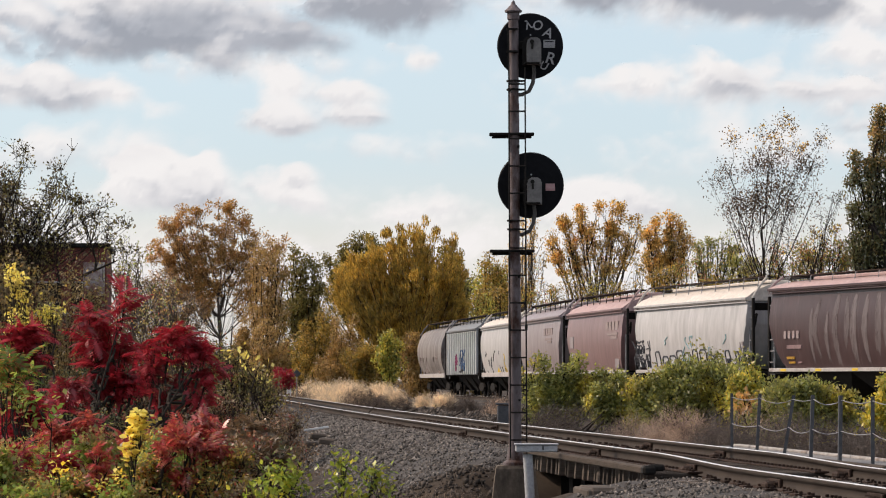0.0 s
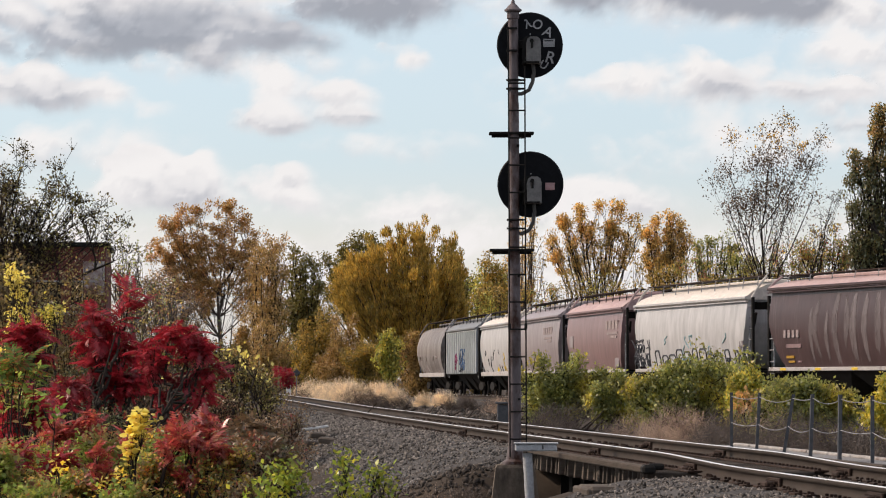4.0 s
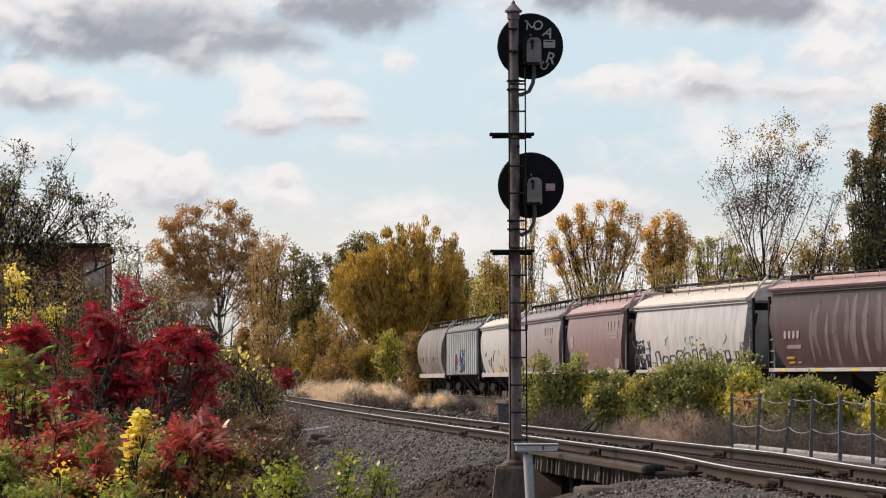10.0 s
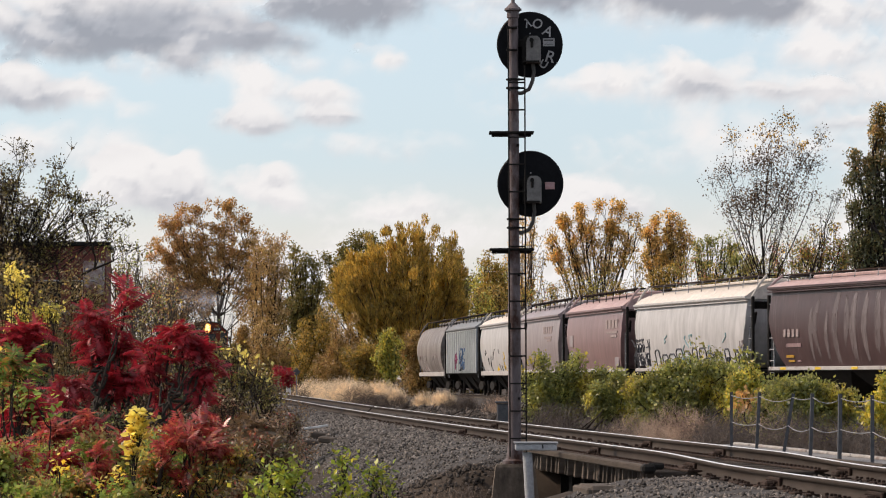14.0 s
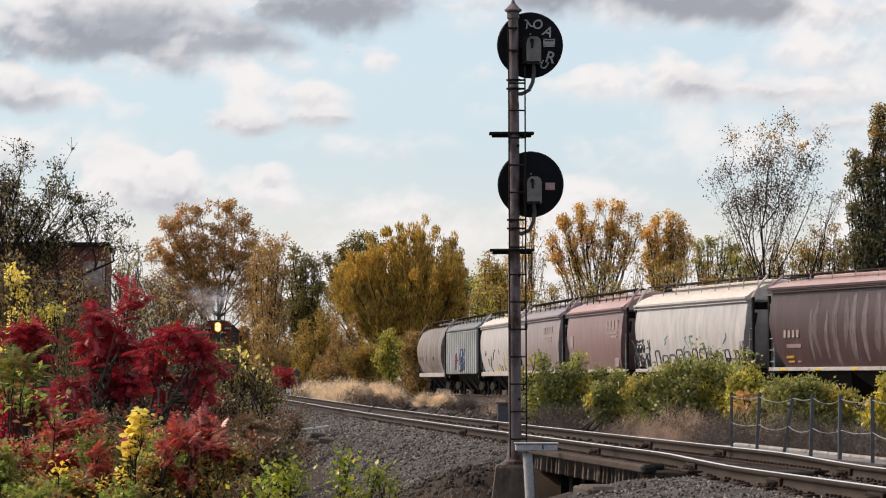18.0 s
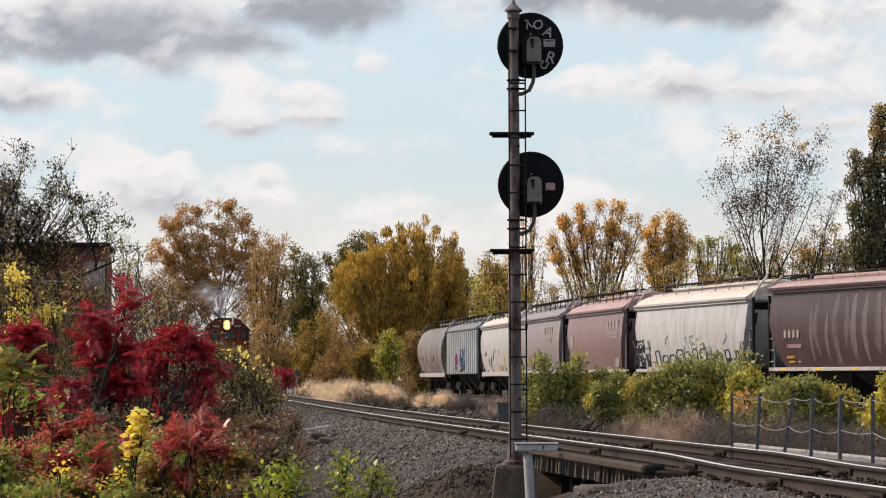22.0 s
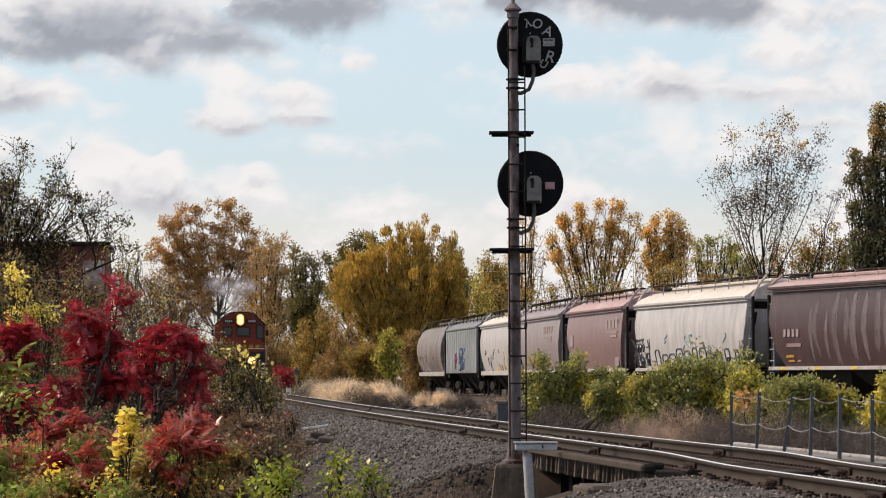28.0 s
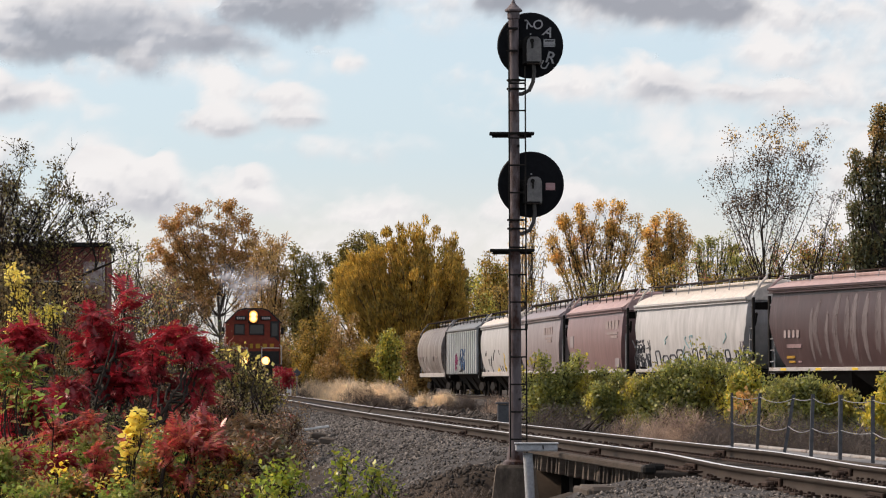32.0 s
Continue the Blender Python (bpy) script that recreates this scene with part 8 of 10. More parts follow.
puff("dry_grass", "dark dry weeds among the grass", "dry grass", -4.20, 168, 0.50, 1.0, 1.46, 3600, 0.34, DRY, 105)
puff("dry_grass", "dark dry weeds among the grass", "dry grass", -2.48, 158, 0.53, 1.0, 1.14, 3600, 0.34, DRY, 106)
puff("dry_grass", "dark dry weeds among the grass", "dry grass", -8.22, 196, 0.41, 1.0, 1.22, 1800, 0.34, DRY, 107)
puff("dry_grass", "dark dry weeds among the grass", "dry grass", 0.78, 150, 0.62, 1.5, 0.85, 3000, 0.34, DRY, 108)
puff("dry_grass", "dark dry weeds beside the cars", "dry grass", 2.01, 140, 0.82, 1.5, 1.02, 3600, 0.34, DRY, 109)
puff("dry_grass", "pale dry weeds beside the cars", "dry grass", 2.09, 134, 0.61, 1.0, 0.92, 1500, 0.34, RUSSET, 110)
# ---- sumac and weeds near the camera ----
def outward(rng, d):
    """Rotations that turn +y to each direction of d, with a little roll."""
    d = d / (np.linalg.norm(d, axis=1)[:, None] + 1e-9)
    x = np.cross(d, np.array([[0, 0, 1.0]])) + rng.normal(0, 0.25, d.shape)
    x -= d * (x * d).sum(1)[:, None]
    x /= np.linalg.norm(x, axis=1)[:, None] + 1e-9
    return np.stack([x, d, np.cross(x, d)], 2)


SWAYING = []


def trunk_at(foot, bow, tip, f, height):
    """A point at the share f of a bowed main stem."""
    return (foot + (tip - foot) * f + bow * math.sin(math.pi * f), -0.75 + 0.1 * f, height * f)


def swaying_shrub(name, label, x, y, z, lobes, clumps, per_clump, leaf, mat, seed, template=FEATHER, bark=BARK, groups=5, stem_r=0.016, tip_r=0.004, flex=1.0, base_w=0.15, up=0.15, loose=0.12, trunks=(), trunk_h=2.4, cat="shrub"):
    """A shrub whose branches are separate rigid pieces that lean in the wind."""
    rng = np.random.default_rng(seed)
    root = thing(name, pose(x, y, z), label, cat)
    area = np.array([a[3] * a[4] for a in lobes])
    share = rng.permutation(clumps) % groups
    pick = rng.choice(len(lobes), groups, p=area / area.sum())
    for foot, bow, tip in trunks:                                  # bare main stems in front of the leaves
        pts = [trunk_at(foot, bow, tip, f, trunk_h) for f in (0, 0.2, 0.4, 0.6, 0.8, 1)]
        stem = part("trunk", Geo().tube(pts, [0.02, 0.019, 0.017, 0.015, 0.012, 0.008], 7), bark, root)
        SWAYING.append((stem, flex * 0.6, 0.0, 1.0))
    for k in range(groups):
        lb = [lobes[pick[k]]] if groups > len(lobes) else [lobes[k % len(lobes)]]
        foot = trunk_at(*trunks[k % len(trunks)], min(0.95, max(0.3, 0.7 * lb[0][2] / trunk_h)), trunk_h) if trunks else None
        nodes, parent, tips, ends = skeleton(rng, lb, max(3, int((share == k).sum())), 1, base_w, 0.8, foot=foot)
        branch = part("branch", limbs_mesh(nodes, parent, ends, tip_r, stem_r, bark), None, root)
        n = len(tips) * per_clump
        at = np.repeat(tips, per_clump, 0)
        d = rng.normal(0, 1, (n, 3)) * np.array([1, 1, 0.55]) + np.array([0, 0, up])
        v, f = scatter(template[0], template[1], at + rng.normal(0, leaf * loose, (n, 3)), outward(rng, d), leaf * rng.uniform(0.6, 1.2, n))
        part("leaves", mesh_of("leaves", v, f, mat), None, branch)
        SWAYING.append((branch, flex * rng.uniform(0.7, 1.3), rng.uniform(-0.25, 0.25), rng.uniform(0, 6.28)))
    return root
swaying_shrub("sumac", "crimson staghorn sumac with spreading feathery leaves", -4.37, 42, -1.3, [(0.05, 0.0, 3.0, 0.1, 0.12), (0.2, 0.0, 3.12, 0.08, 0.12), (0.42, 0.0, 3.2, 0.07, 0.14), (0.62, 0.0, 3.05, 0.07, 0.1), (0.3, 0.0, 2.9, 0.14, 0.12), (0.08, 0.0, 2.72, 0.14, 0.12), (-0.12, 0.0, 2.55, 0.14, 0.12), (0.1, 0.0, 2.42, 0.16, 0.14), (-0.28, 0.0, 2.32, 0.1, 0.12), (0.42, 0.0, 2.6, 0.12, 0.14), (-0.1, 0.0, 2.12, 0.16, 0.13), (0.25, 0.0, 2.15, 0.14, 0.14), (0.5, 0.0, 2.25, 0.12, 0.14), (-0.3, 0.0, 1.95, 0.1, 0.1)], 84, 4, 0.28, RED, 1, groups=16, base_w=0.1, trunks=((-0.25, -0.05, 0.38),), trunk_h=2.8)
swaying_shrub("sumac", "crimson staghorn sumac with spreading feathery leaves", -3.33, 40, -1.3, [(0.13, 0.0, 2.75, 0.09, 0.1), (0.3, 0.0, 2.82, 0.08, 0.1), (0.44, 0.0, 2.6, 0.06, 0.08), (-0.05, 0.0, 2.6, 0.14, 0.12), (0.25, 0.0, 2.5, 0.16, 0.14), (0.47, 0.0, 2.48, 0.08, 0.12), (-0.18, 0.0, 2.35, 0.12, 0.1), (0.1, 0.0, 2.2, 0.17, 0.14), (0.37, 0.0, 2.2, 0.12, 0.14), (0.56, 0.0, 2.3, 0.06, 0.1), (0.45, 0.0, 1.92, 0.12, 0.13), (0.0, 0.0, 1.95, 0.12, 0.09)], 66, 4, 0.25, RED, 2, groups=12, base_w=0.1, trunks=((-0.75, -0.1, 0.4),), trunk_h=2.35)
swaying_shrub("sumac", "small crimson sumac among weeds", -4.68, 38, -1.2, [(-0.1, 0.0, 2.59, 0.1, 0.11), (0.06, 0.0, 2.48, 0.1, 0.16), (-0.05, 0.0, 2.31, 0.11, 0.11), (0.1, 0.0, 2.64, 0.04, 0.06)], 26, 6, 0.22, RED, 3, groups=4, base_w=0.1, trunks=((0.0, 0.02, 0.05),), trunk_h=1.6)
swaying_shrub("sumac", "small crimson sumac among weeds", -4.04, 36, -1.2, [(-0.01, 0.0, 2.0, 0.08, 0.14), (0.26, 0.0, 1.62, 0.1, 0.15)], 16, 6, 0.2, RED, 13, groups=2, base_w=0.1)
swaying_shrub("sumac", "small crimson sumac among weeds", -4.09, 33, -1.2, [(-0.08, 0.0, 1.83, 0.08, 0.14), (0.06, 0.0, 1.86, 0.08, 0.11), (-0.14, 0.0, 1.59, 0.08, 0.12), (0.19, 0.0, 1.75, 0.08, 0.11)], 34, 6, 0.18, RED, 14, groups=4, base_w=0.15)
swaying_shrub("sumac", "scarlet sumac suckers low on the bank", -2.47, 33, -1.2, [(-0.18, 0.0, 1.57, 0.12, 0.12), (0.04, 0.0, 1.57, 0.12, 0.15), (0.23, 0.0, 1.59, 0.12, 0.12), (-0.08, 0.0, 1.33, 0.11, 0.14)], 52, 6, 0.19, RED_ORANGE, 4, groups=4, base_w=0.3)
swaying_shrub("sumac", "scarlet sumac suckers low on the bank", -3.46, 31, -1.2, [(-0.05, 0.0, 1.63, 0.08, 0.12), (0.08, 0.0, 1.57, 0.08, 0.12), (0.2, 0.0, 1.67, 0.07, 0.13)], 26, 6, 0.16, RED_ORANGE, 5, groups=3, base_w=0.2)
swaying_shrub("sumac", "crimson sumac suckers low on the bank", -2.16, 29.5, -1.1, [(0.01, 0.0, 1.29, 0.14, 0.12), (0.18, 0.0, 1.34, 0.09, 0.1), (-1.2, 0.0, 1.17, 0.05, 0.07)], 30, 6, 0.15, RED, 15, groups=3, base_w=0.3)
swaying_shrub("sumac", "scarlet sumac suckers low on the bank", -2.58, 28, -1.1, [(-0.06, 0.0, 1.46, 0.07, 0.11), (0.06, 0.0, 1.31, 0.07, 0.12), (-0.15, 0.0, 1.38, 0.07, 0.09)], 22, 6, 0.13, RED_ORANGE, 16, groups=3, base_w=0.15)
swaying_shrub("sumac", "orange and olive fern-like suckers", -1.83, 27.5, -1.1, [(-0.13, 0.0, 1.2, 0.1, 0.09), (0.05, 0.0, 1.17, 0.11, 0.1), (0.0, 0.0, 1.07, 0.16, 0.09)], 28, 6, 0.16, OLIVE_GOLD, 17, groups=3, base_w=0.3)
swaying_shrub("sumac", "russet fern-like sumac suckers", -1.72, 30, -1.2, [(-0.01, 0.0, 1.66, 0.09, 0.12), (0.07, 0.0, 1.48, 0.12, 0.12), (0.26, 0.0, 1.43, 0.11, 0.12), (-0.07, 0.0, 1.33, 0.12, 0.15)], 46, 6, 0.18, BROWN_LEAF, 6, groups=4, base_w=0.3)
swaying_shrub("sumac", "broad-leaved green shrub near the camera", -3.69, 29, -1.0, [(-0.06, 0.0, 1.85, 0.12, 0.1), (0.12, 0.0, 1.8, 0.12, 0.1), (0.3, 0.0, 1.7, 0.1, 0.1), (-0.02, 0.0, 1.65, 0.16, 0.14)], 26, 7, 0.085, WEED_GREEN, 7, template=LEAF, loose=1.3, groups=4, flex=1.3, stem_r=0.006, tip_r=0.003)
swaying_shrub("sumac", "green fern-like sumac leaves near the camera", -3.45, 27, -1.0, [(-0.01, 0.0, 2.05, 0.06, 0.07), (0.08, 0.0, 1.95, 0.06, 0.08)], 5, 4, 0.2, FERN, 24, groups=2, base_w=0.05, flex=1.8, stem_r=0.006, tip_r=0.003)
swaying_shrub("sumac", "small crimson sumac among weeds", -4.55, 35, -1.2, [(-0.05, 0.0, 2.05, 0.1, 0.12), (0.1, 0.0, 2.2, 0.08, 0.12), (0.02, 0.0, 1.8, 0.12, 0.12), (0.25, 0.0, 1.9, 0.08, 0.1)], 40, 5, 0.19, RED, 31, groups=5, base_w=0.15)
swaying_shrub("sumac", "green and orange fern-like sumac leaves", -3.75, 30, -1.0, [(-0.1, 0.0, 1.98, 0.06, 0.09), (0.02, 0.0, 2.02, 0.06, 0.08), (-0.05, 0.0, 1.8, 0.08, 0.09)], 12, 4, 0.24, FERN, 32, groups=3, base_w=0.06, flex=1.6, stem_r=0.006, tip_r=0.003)
swaying_shrub("weed", "bare dark twigs tangled under the sumac", -4.15, 43, -1.1, [(-0.4, 0.0, 2.6, 0.3, 0.3), (0.2, 0.0, 2.7, 0.3, 0.35), (0.7, 0.0, 2.3, 0.35, 0.3), (0.1, 0.0, 1.9, 0.6, 0.4)], 120, 3, 0.06, WEED_BROWN, 33, template=LEAF, groups=5, stem_r=0.009, tip_r=0.003, up=0.6, base_w=0.3, loose=1.8, flex=0.6)
swaying_shrub("goldenrod", "goldenrod with yellow plumes", -5.47, 46, -1.2, [(-0.24, 0.0, 2.89, 0.08, 0.08), (-0.07, 0.0, 2.93, 0.08, 0.09), (0.09, 0.0, 3.04, 0.08, 0.07), (0.21, 0.0, 3.0, 0.07, 0.07), (0.03, 0.0, 2.72, 0.03, 0.05)], 44, 14, 0.05, YELLOWED, 18, template=LEAF, loose=1.2, groups=5, base_w=0.1, cat="flower")
swaying_shrub("yellow_sapling", "stem of bright yellow drooping leaves", -2.31, 25.5, -1.2, [(0.02, 0.0, 1.83, 0.08, 0.05), (0.0, 0.0, 1.71, 0.055, 0.07), (-0.03, 0.0, 1.58, 0.045, 0.08)], 34, 6, 0.062, PALE_YELLOW, 8, template=ROUND_LEAF, loose=0.5, groups=3, base_w=0.04, stem_r=0.005, tip_r=0.002)
swaying_shrub("weed", "leafy green weeds at the bank's foot", -1.16, 24, -0.9, [(-0.07, 0.0, 1.11, 0.09, 0.1), (0.06, 0.0, 1.13, 0.12, 0.1), (-0.08, 0.0, 1.01, 0.18, 0.1)], 30, 16, 0.055, BRIGHT_GREEN, 9, loose=1.0, template=LEAF, groups=4, stem_r=0.01, tip_r=0.003, up=0.8)
swaying_shrub("sapling", "yellow-green leafy sapling at the bank's foot", -0.58, 24, -0.9, [(0.1, 0.0, 1.18, 0.06, 0.07), (0.16, 0.0, 1.05, 0.1, 0.08), (-0.12, 0.0, 1.24, 0.05, 0.08), (-0.14, 0.0, 1.06, 0.08, 0.1), (0.02, 0.0, 0.98, 0.14, 0.08)], 44, 10, 0.05, BRIGHT_GREEN, 10, loose=1.0, template=LEAF, groups=5, stem_r=0.012, tip_r=0.003, up=0.8)
swaying_shrub("sumac", "crimson sumac suckers low on the bank", -2.98, 26.5, -1.1, [(-0.04, 0.0, 1.37, 0.07, 0.09), (0.04, 0.0, 1.42, 0.07, 0.08), (-0.33, 0.0, 1.41, 0.07, 0.09)], 22, 6, 0.12, RED, 20, groups=3, base_w=0.2)
swaying_shrub("sumac", "scarlet sumac suckers low on the bank", -2.64, 26, -1.1, [(-0.02, 0.0, 1.42, 0.07, 0.09), (0.04, 0.0, 1.25, 0.07, 0.09)], 14, 6, 0.12, RED_ORANGE, 21, groups=2, base_w=0.15)
swaying_shrub("sumac", "scarlet sumac suckers low on the bank", -1.97, 26, -1.1, [(-0.11, 0.0, 1.48, 0.09, 0.1), (0.04, 0.0, 1.5, 0.09, 0.1), (0.2, 0.0, 1.47, 0.09, 0.09), (-0.03, 0.0, 1.3, 0.1, 0.1)], 40, 6, 0.13, RED_ORANGE, 22, groups=4, base_w=0.25)
swaying_shrub("weed", "sprig of pale yellow leaves among weeds", -2.37, 25, -1.1, [(-0.45, 0.0, 1.34, 0.05, 0.04), (0.0, 0.0, 1.3, 0.04, 0.04), (-0.16, 0.0, 1.26, 0.03, 0.04)], 14, 8, 0.05, BRIGHT_YELLOW, 23, template=LEAF, loose=0.8, groups=3, stem_r=0.006, tip_r=0.003)
swaying_shrub("weed", "dark brown twiggy weeds on the bank", -6.00, 45.6, -1.1, [(-0.02, 0.0, 1.82, 0.28, 0.32), (0.0, 0.0, 1.29, 0.53, 0.53), (0.19, 0.0, 2.11, 0.03, 0.12)], 90, 14, 0.039, WEED_BROWN, 101, template=LEAF, groups=3, stem_r=0.007, tip_r=0.0025, up=0.6, base_w=0.25, loose=1.6, flex=0.7)
swaying_shrub("weed", "dark green weeds on the bank", -5.32, 45.3, -1.1, [(-0.0, 0.0, 1.68, 0.2, 0.32), (0.0, 0.0, 1.15, 0.53, 0.53), (0.22, 0.0, 1.97, 0.22, 0.12)], 90, 14, 0.039, DARK_GREEN, 102, template=LEAF, groups=3, stem_r=0.007, tip_r=0.0025, up=0.6, base_w=0.25, loose=1.6, flex=0.7)
swaying_shrub("weed", "dark green weeds on the bank", -4.83, 46.4, -1.1, [(0.01, 0.0, 1.85, 0.2, 0.32), (0.0, 0.0, 1.31, 0.54, 0.54), (0.07, 0.0, 2.14, 0.38, 0.12)], 90, 14, 0.039, DARK_GREEN, 103, template=LEAF, groups=3, stem_r=0.007, tip_r=0.0025, up=0.6, base_w=0.25, loose=1.6, flex=0.7)
swaying_shrub("weed", "dark brown twiggy weeds on the bank", -4.30, 45.0, -1.1, [(-0.04, 0.0, 2.08, 0.33, 0.32), (0.0, 0.0, 1.56, 0.52, 0.52), (-0.04, 0.0, 2.37, 0.37, 0.12)], 90, 14, 0.039, WEED_BROWN, 104, template=LEAF, groups=3, stem_r=0.007, tip_r=0.0025, up=0.6, base_w=0.25, loose=1.6, flex=0.7)
swaying_shrub("weed", "dark brown dry weeds on the bank", -3.73, 45.9, -1.1, [(0.02, 0.0, 1.68, 0.35, 0.32), (0.0, 0.0, 1.15, 0.54, 0.54), (0.16, 0.0, 1.97, 0.24, 0.12)], 90, 14, 0.039, BROWN_LEAF, 105, template=LEAF, groups=3, stem_r=0.007, tip_r=0.0025, up=0.6, base_w=0.25, loose=1.6, flex=0.7)
swaying_shrub("weed", "dark green weeds on the bank", -3.43, 47.4, -1.1, [(0.09, 0.0, 1.68, 0.28, 0.33), (0.0, 0.0, 1.13, 0.55, 0.55), (0.07, 0.0, 1.98, 0.18, 0.13)], 90, 14, 0.039, DARK_GREEN, 106, template=LEAF, groups=3, stem_r=0.007, tip_r=0.0025, up=0.6, base_w=0.25, loose=1.6, flex=0.7)
swaying_shrub("weed", "dark brown twiggy weeds on the bank", -5.61, 42.3, -1.1, [(-0.03, 0.0, 1.43, 0.26, 0.19), (0.0, 0.0, 1.12, 0.49, 0.32), (0.23, 0.0, 1.6, 0.08, 0.11)], 90, 14, 0.039, WEED_BROWN, 107, template=LEAF, groups=3, stem_r=0.007, tip_r=0.0025, up=0.6, base_w=0.25, loose=1.6, flex=0.7)
swaying_shrub("weed", "dark green weeds on the bank", -5.03, 43.2, -1.1, [(0.0, 0.0, 1.26, 0.27, 0.19), (0.0, 0.0, 0.94, 0.5, 0.32), (0.11, 0.0, 1.43, 0.17, 0.12)], 90, 14, 0.039, DARK_GREEN, 108, template=LEAF, groups=3, stem_r=0.007, tip_r=0.0025, up=0.6, base_w=0.25, loose=1.6, flex=0.7)
swaying_shrub("weed", "dark brown twiggy weeds on the bank", -4.37, 44.1, -1.1, [(0.01, 0.0, 1.32, 0.29, 0.2), (0.0, 0.0, 0.99, 0.51, 0.33), (0.02, 0.0, 1.49, 0.31, 0.12)], 90, 14, 0.039, WEED_BROWN, 109, template=LEAF, groups=3, stem_r=0.007, tip_r=0.0025, up=0.6, base_w=0.25, loose=1.6, flex=0.7)
swaying_shrub("weed", "dark brown twiggy weeds on the bank", -3.72, 43.6, -1.1, [(0.05, 0.0, 1.38, 0.24, 0.2), (0.0, 0.0, 1.05, 0.51, 0.33), (0.2, 0.0, 1.55, 0.11, 0.12)], 90, 14, 0.039, WEED_BROWN, 110, template=LEAF, groups=3, stem_r=0.007, tip_r=0.0025, up=0.6, base_w=0.25, loose=1.6, flex=0.7)
swaying_shrub("weed", "dark green weeds on the bank", -3.42, 44.1, -1.1, [(-0.05, 0.0, 1.61, 0.21, 0.2), (0.0, 0.0, 1.28, 0.51, 0.33), (0.05, 0.0, 1.78, 0.17, 0.12)], 90, 14, 0.039, DARK_GREEN, 111, template=LEAF, groups=3, stem_r=0.007, tip_r=0.0025, up=0.6, base_w=0.25, loose=1.6, flex=0.7)
swaying_shrub("weed", "dark brown twiggy weeds on the bank", -2.68, 42.4, -1.1, [(-0.04, 0.0, 1.59, 0.27, 0.19), (0.0, 0.0, 1.27, 0.49, 0.32), (-0.06, 0.0, 1.75, 0.25, 0.11)], 90, 14, 0.039, WEED_BROWN, 112, template=LEAF, groups=3, stem_r=0.007, tip_r=0.0025, up=0.6, base_w=0.25, loose=1.6, flex=0.7)
swaying_shrub("weed", "dark brown twiggy weeds on the bank", -2.05, 42.6, -1.1, [(-0.03, 0.0, 1.31, 0.24, 0.19), (0.0, 0.0, 0.99, 0.5, 0.32), (0.18, 0.0, 1.47, 0.11, 0.11)], 90, 14, 0.039, WEED_BROWN, 113, template=LEAF, groups=3, stem_r=0.007, tip_r=0.0025, up=0.6, base_w=0.25, loose=1.6, flex=0.7)
swaying_shrub("weed", "dark brown dry weeds on the bank", -4.59, 35.5, -1.1, [(0.05, 0.0, 1.5, 0.18, 0.14), (0.0, 0.0, 1.26, 0.41, 0.24), (0.1, 0.0, 1.62, 0.06, 0.09)], 90, 14, 0.039, BROWN_LEAF, 114, template=LEAF, groups=3, stem_r=0.007, tip_r=0.0025, up=0.6, base_w=0.25, loose=1.6, flex=0.7)
swaying_shrub("weed", "dark brown dry weeds on the bank", -4.21, 37.3, -1.1, [(0.06, 0.0, 1.32, 0.21, 0.15), (0.0, 0.0, 1.08, 0.44, 0.25), (-0.03, 0.0, 1.45, 0.31, 0.1)], 90, 14, 0.039, BROWN_LEAF, 115, template=LEAF, groups=3, stem_r=0.007, tip_r=0.0025, up=0.6, base_w=0.25, loose=1.6, flex=0.7)
swaying_shrub("weed", "dark green weeds on the bank", -3.84, 36.6, -1.1, [(-0.03, 0.0, 1.45, 0.25, 0.15), (0.0, 0.0, 1.2, 0.43, 0.24), (0.15, 0.0, 1.57, 0.22, 0.1)], 90, 14, 0.039, DARK_GREEN, 116, template=LEAF, groups=3, stem_r=0.007, tip_r=0.0025, up=0.6, base_w=0.25, loose=1.6, flex=0.7)
swaying_shrub("weed", "dark brown dry weeds on the bank", -3.44, 36.8, -1.1, [(-0.0, 0.0, 1.18, 0.26, 0.15), (0.0, 0.0, 0.93, 0.43, 0.25), (0.04, 0.0, 1.3, 0.23, 0.1)], 90, 14, 0.039, BROWN_LEAF, 117, template=LEAF, groups=3, stem_r=0.007, tip_r=0.0025, up=0.6, base_w=0.25, loose=1.6, flex=0.7)
swaying_shrub("weed", "dark brown dry weeds on the bank", -2.89, 37.1, -1.1, [(0.08, 0.0, 1.39, 0.2, 0.15), (0.0, 0.0, 1.14, 0.43, 0.25), (0.12, 0.0, 1.51, 0.16, 0.1)], 90, 14, 0.039, BROWN_LEAF, 118, template=LEAF, groups=3, stem_r=0.007, tip_r=0.0025, up=0.6, base_w=0.25, loose=1.6, flex=0.7)
swaying_shrub("weed", "dark brown twiggy weeds on the bank", -2.43, 35.7, -1.1, [(-0.03, 0.0, 1.28, 0.21, 0.14), (0.0, 0.0, 1.04, 0.42, 0.24), (0.14, 0.0, 1.4, 0.14, 0.1)], 90, 14, 0.039, WEED_BROWN, 119, template=LEAF, groups=3, stem_r=0.007, tip_r=0.0025, up=0.6, base_w=0.25, loose=1.6, flex=0.7)
swaying_shrub("weed", "dark brown dry weeds on the bank", -1.89, 37.7, -1.1, [(0.06, 0.0, 1.34, 0.18, 0.15), (0.0, 0.0, 1.09, 0.44, 0.25), (-0.08, 0.0, 1.47, 0.25, 0.1)], 90, 14, 0.039, BROWN_LEAF, 120, template=LEAF, groups=3, stem_r=0.007, tip_r=0.0025, up=0.6, base_w=0.25, loose=1.6, flex=0.7)
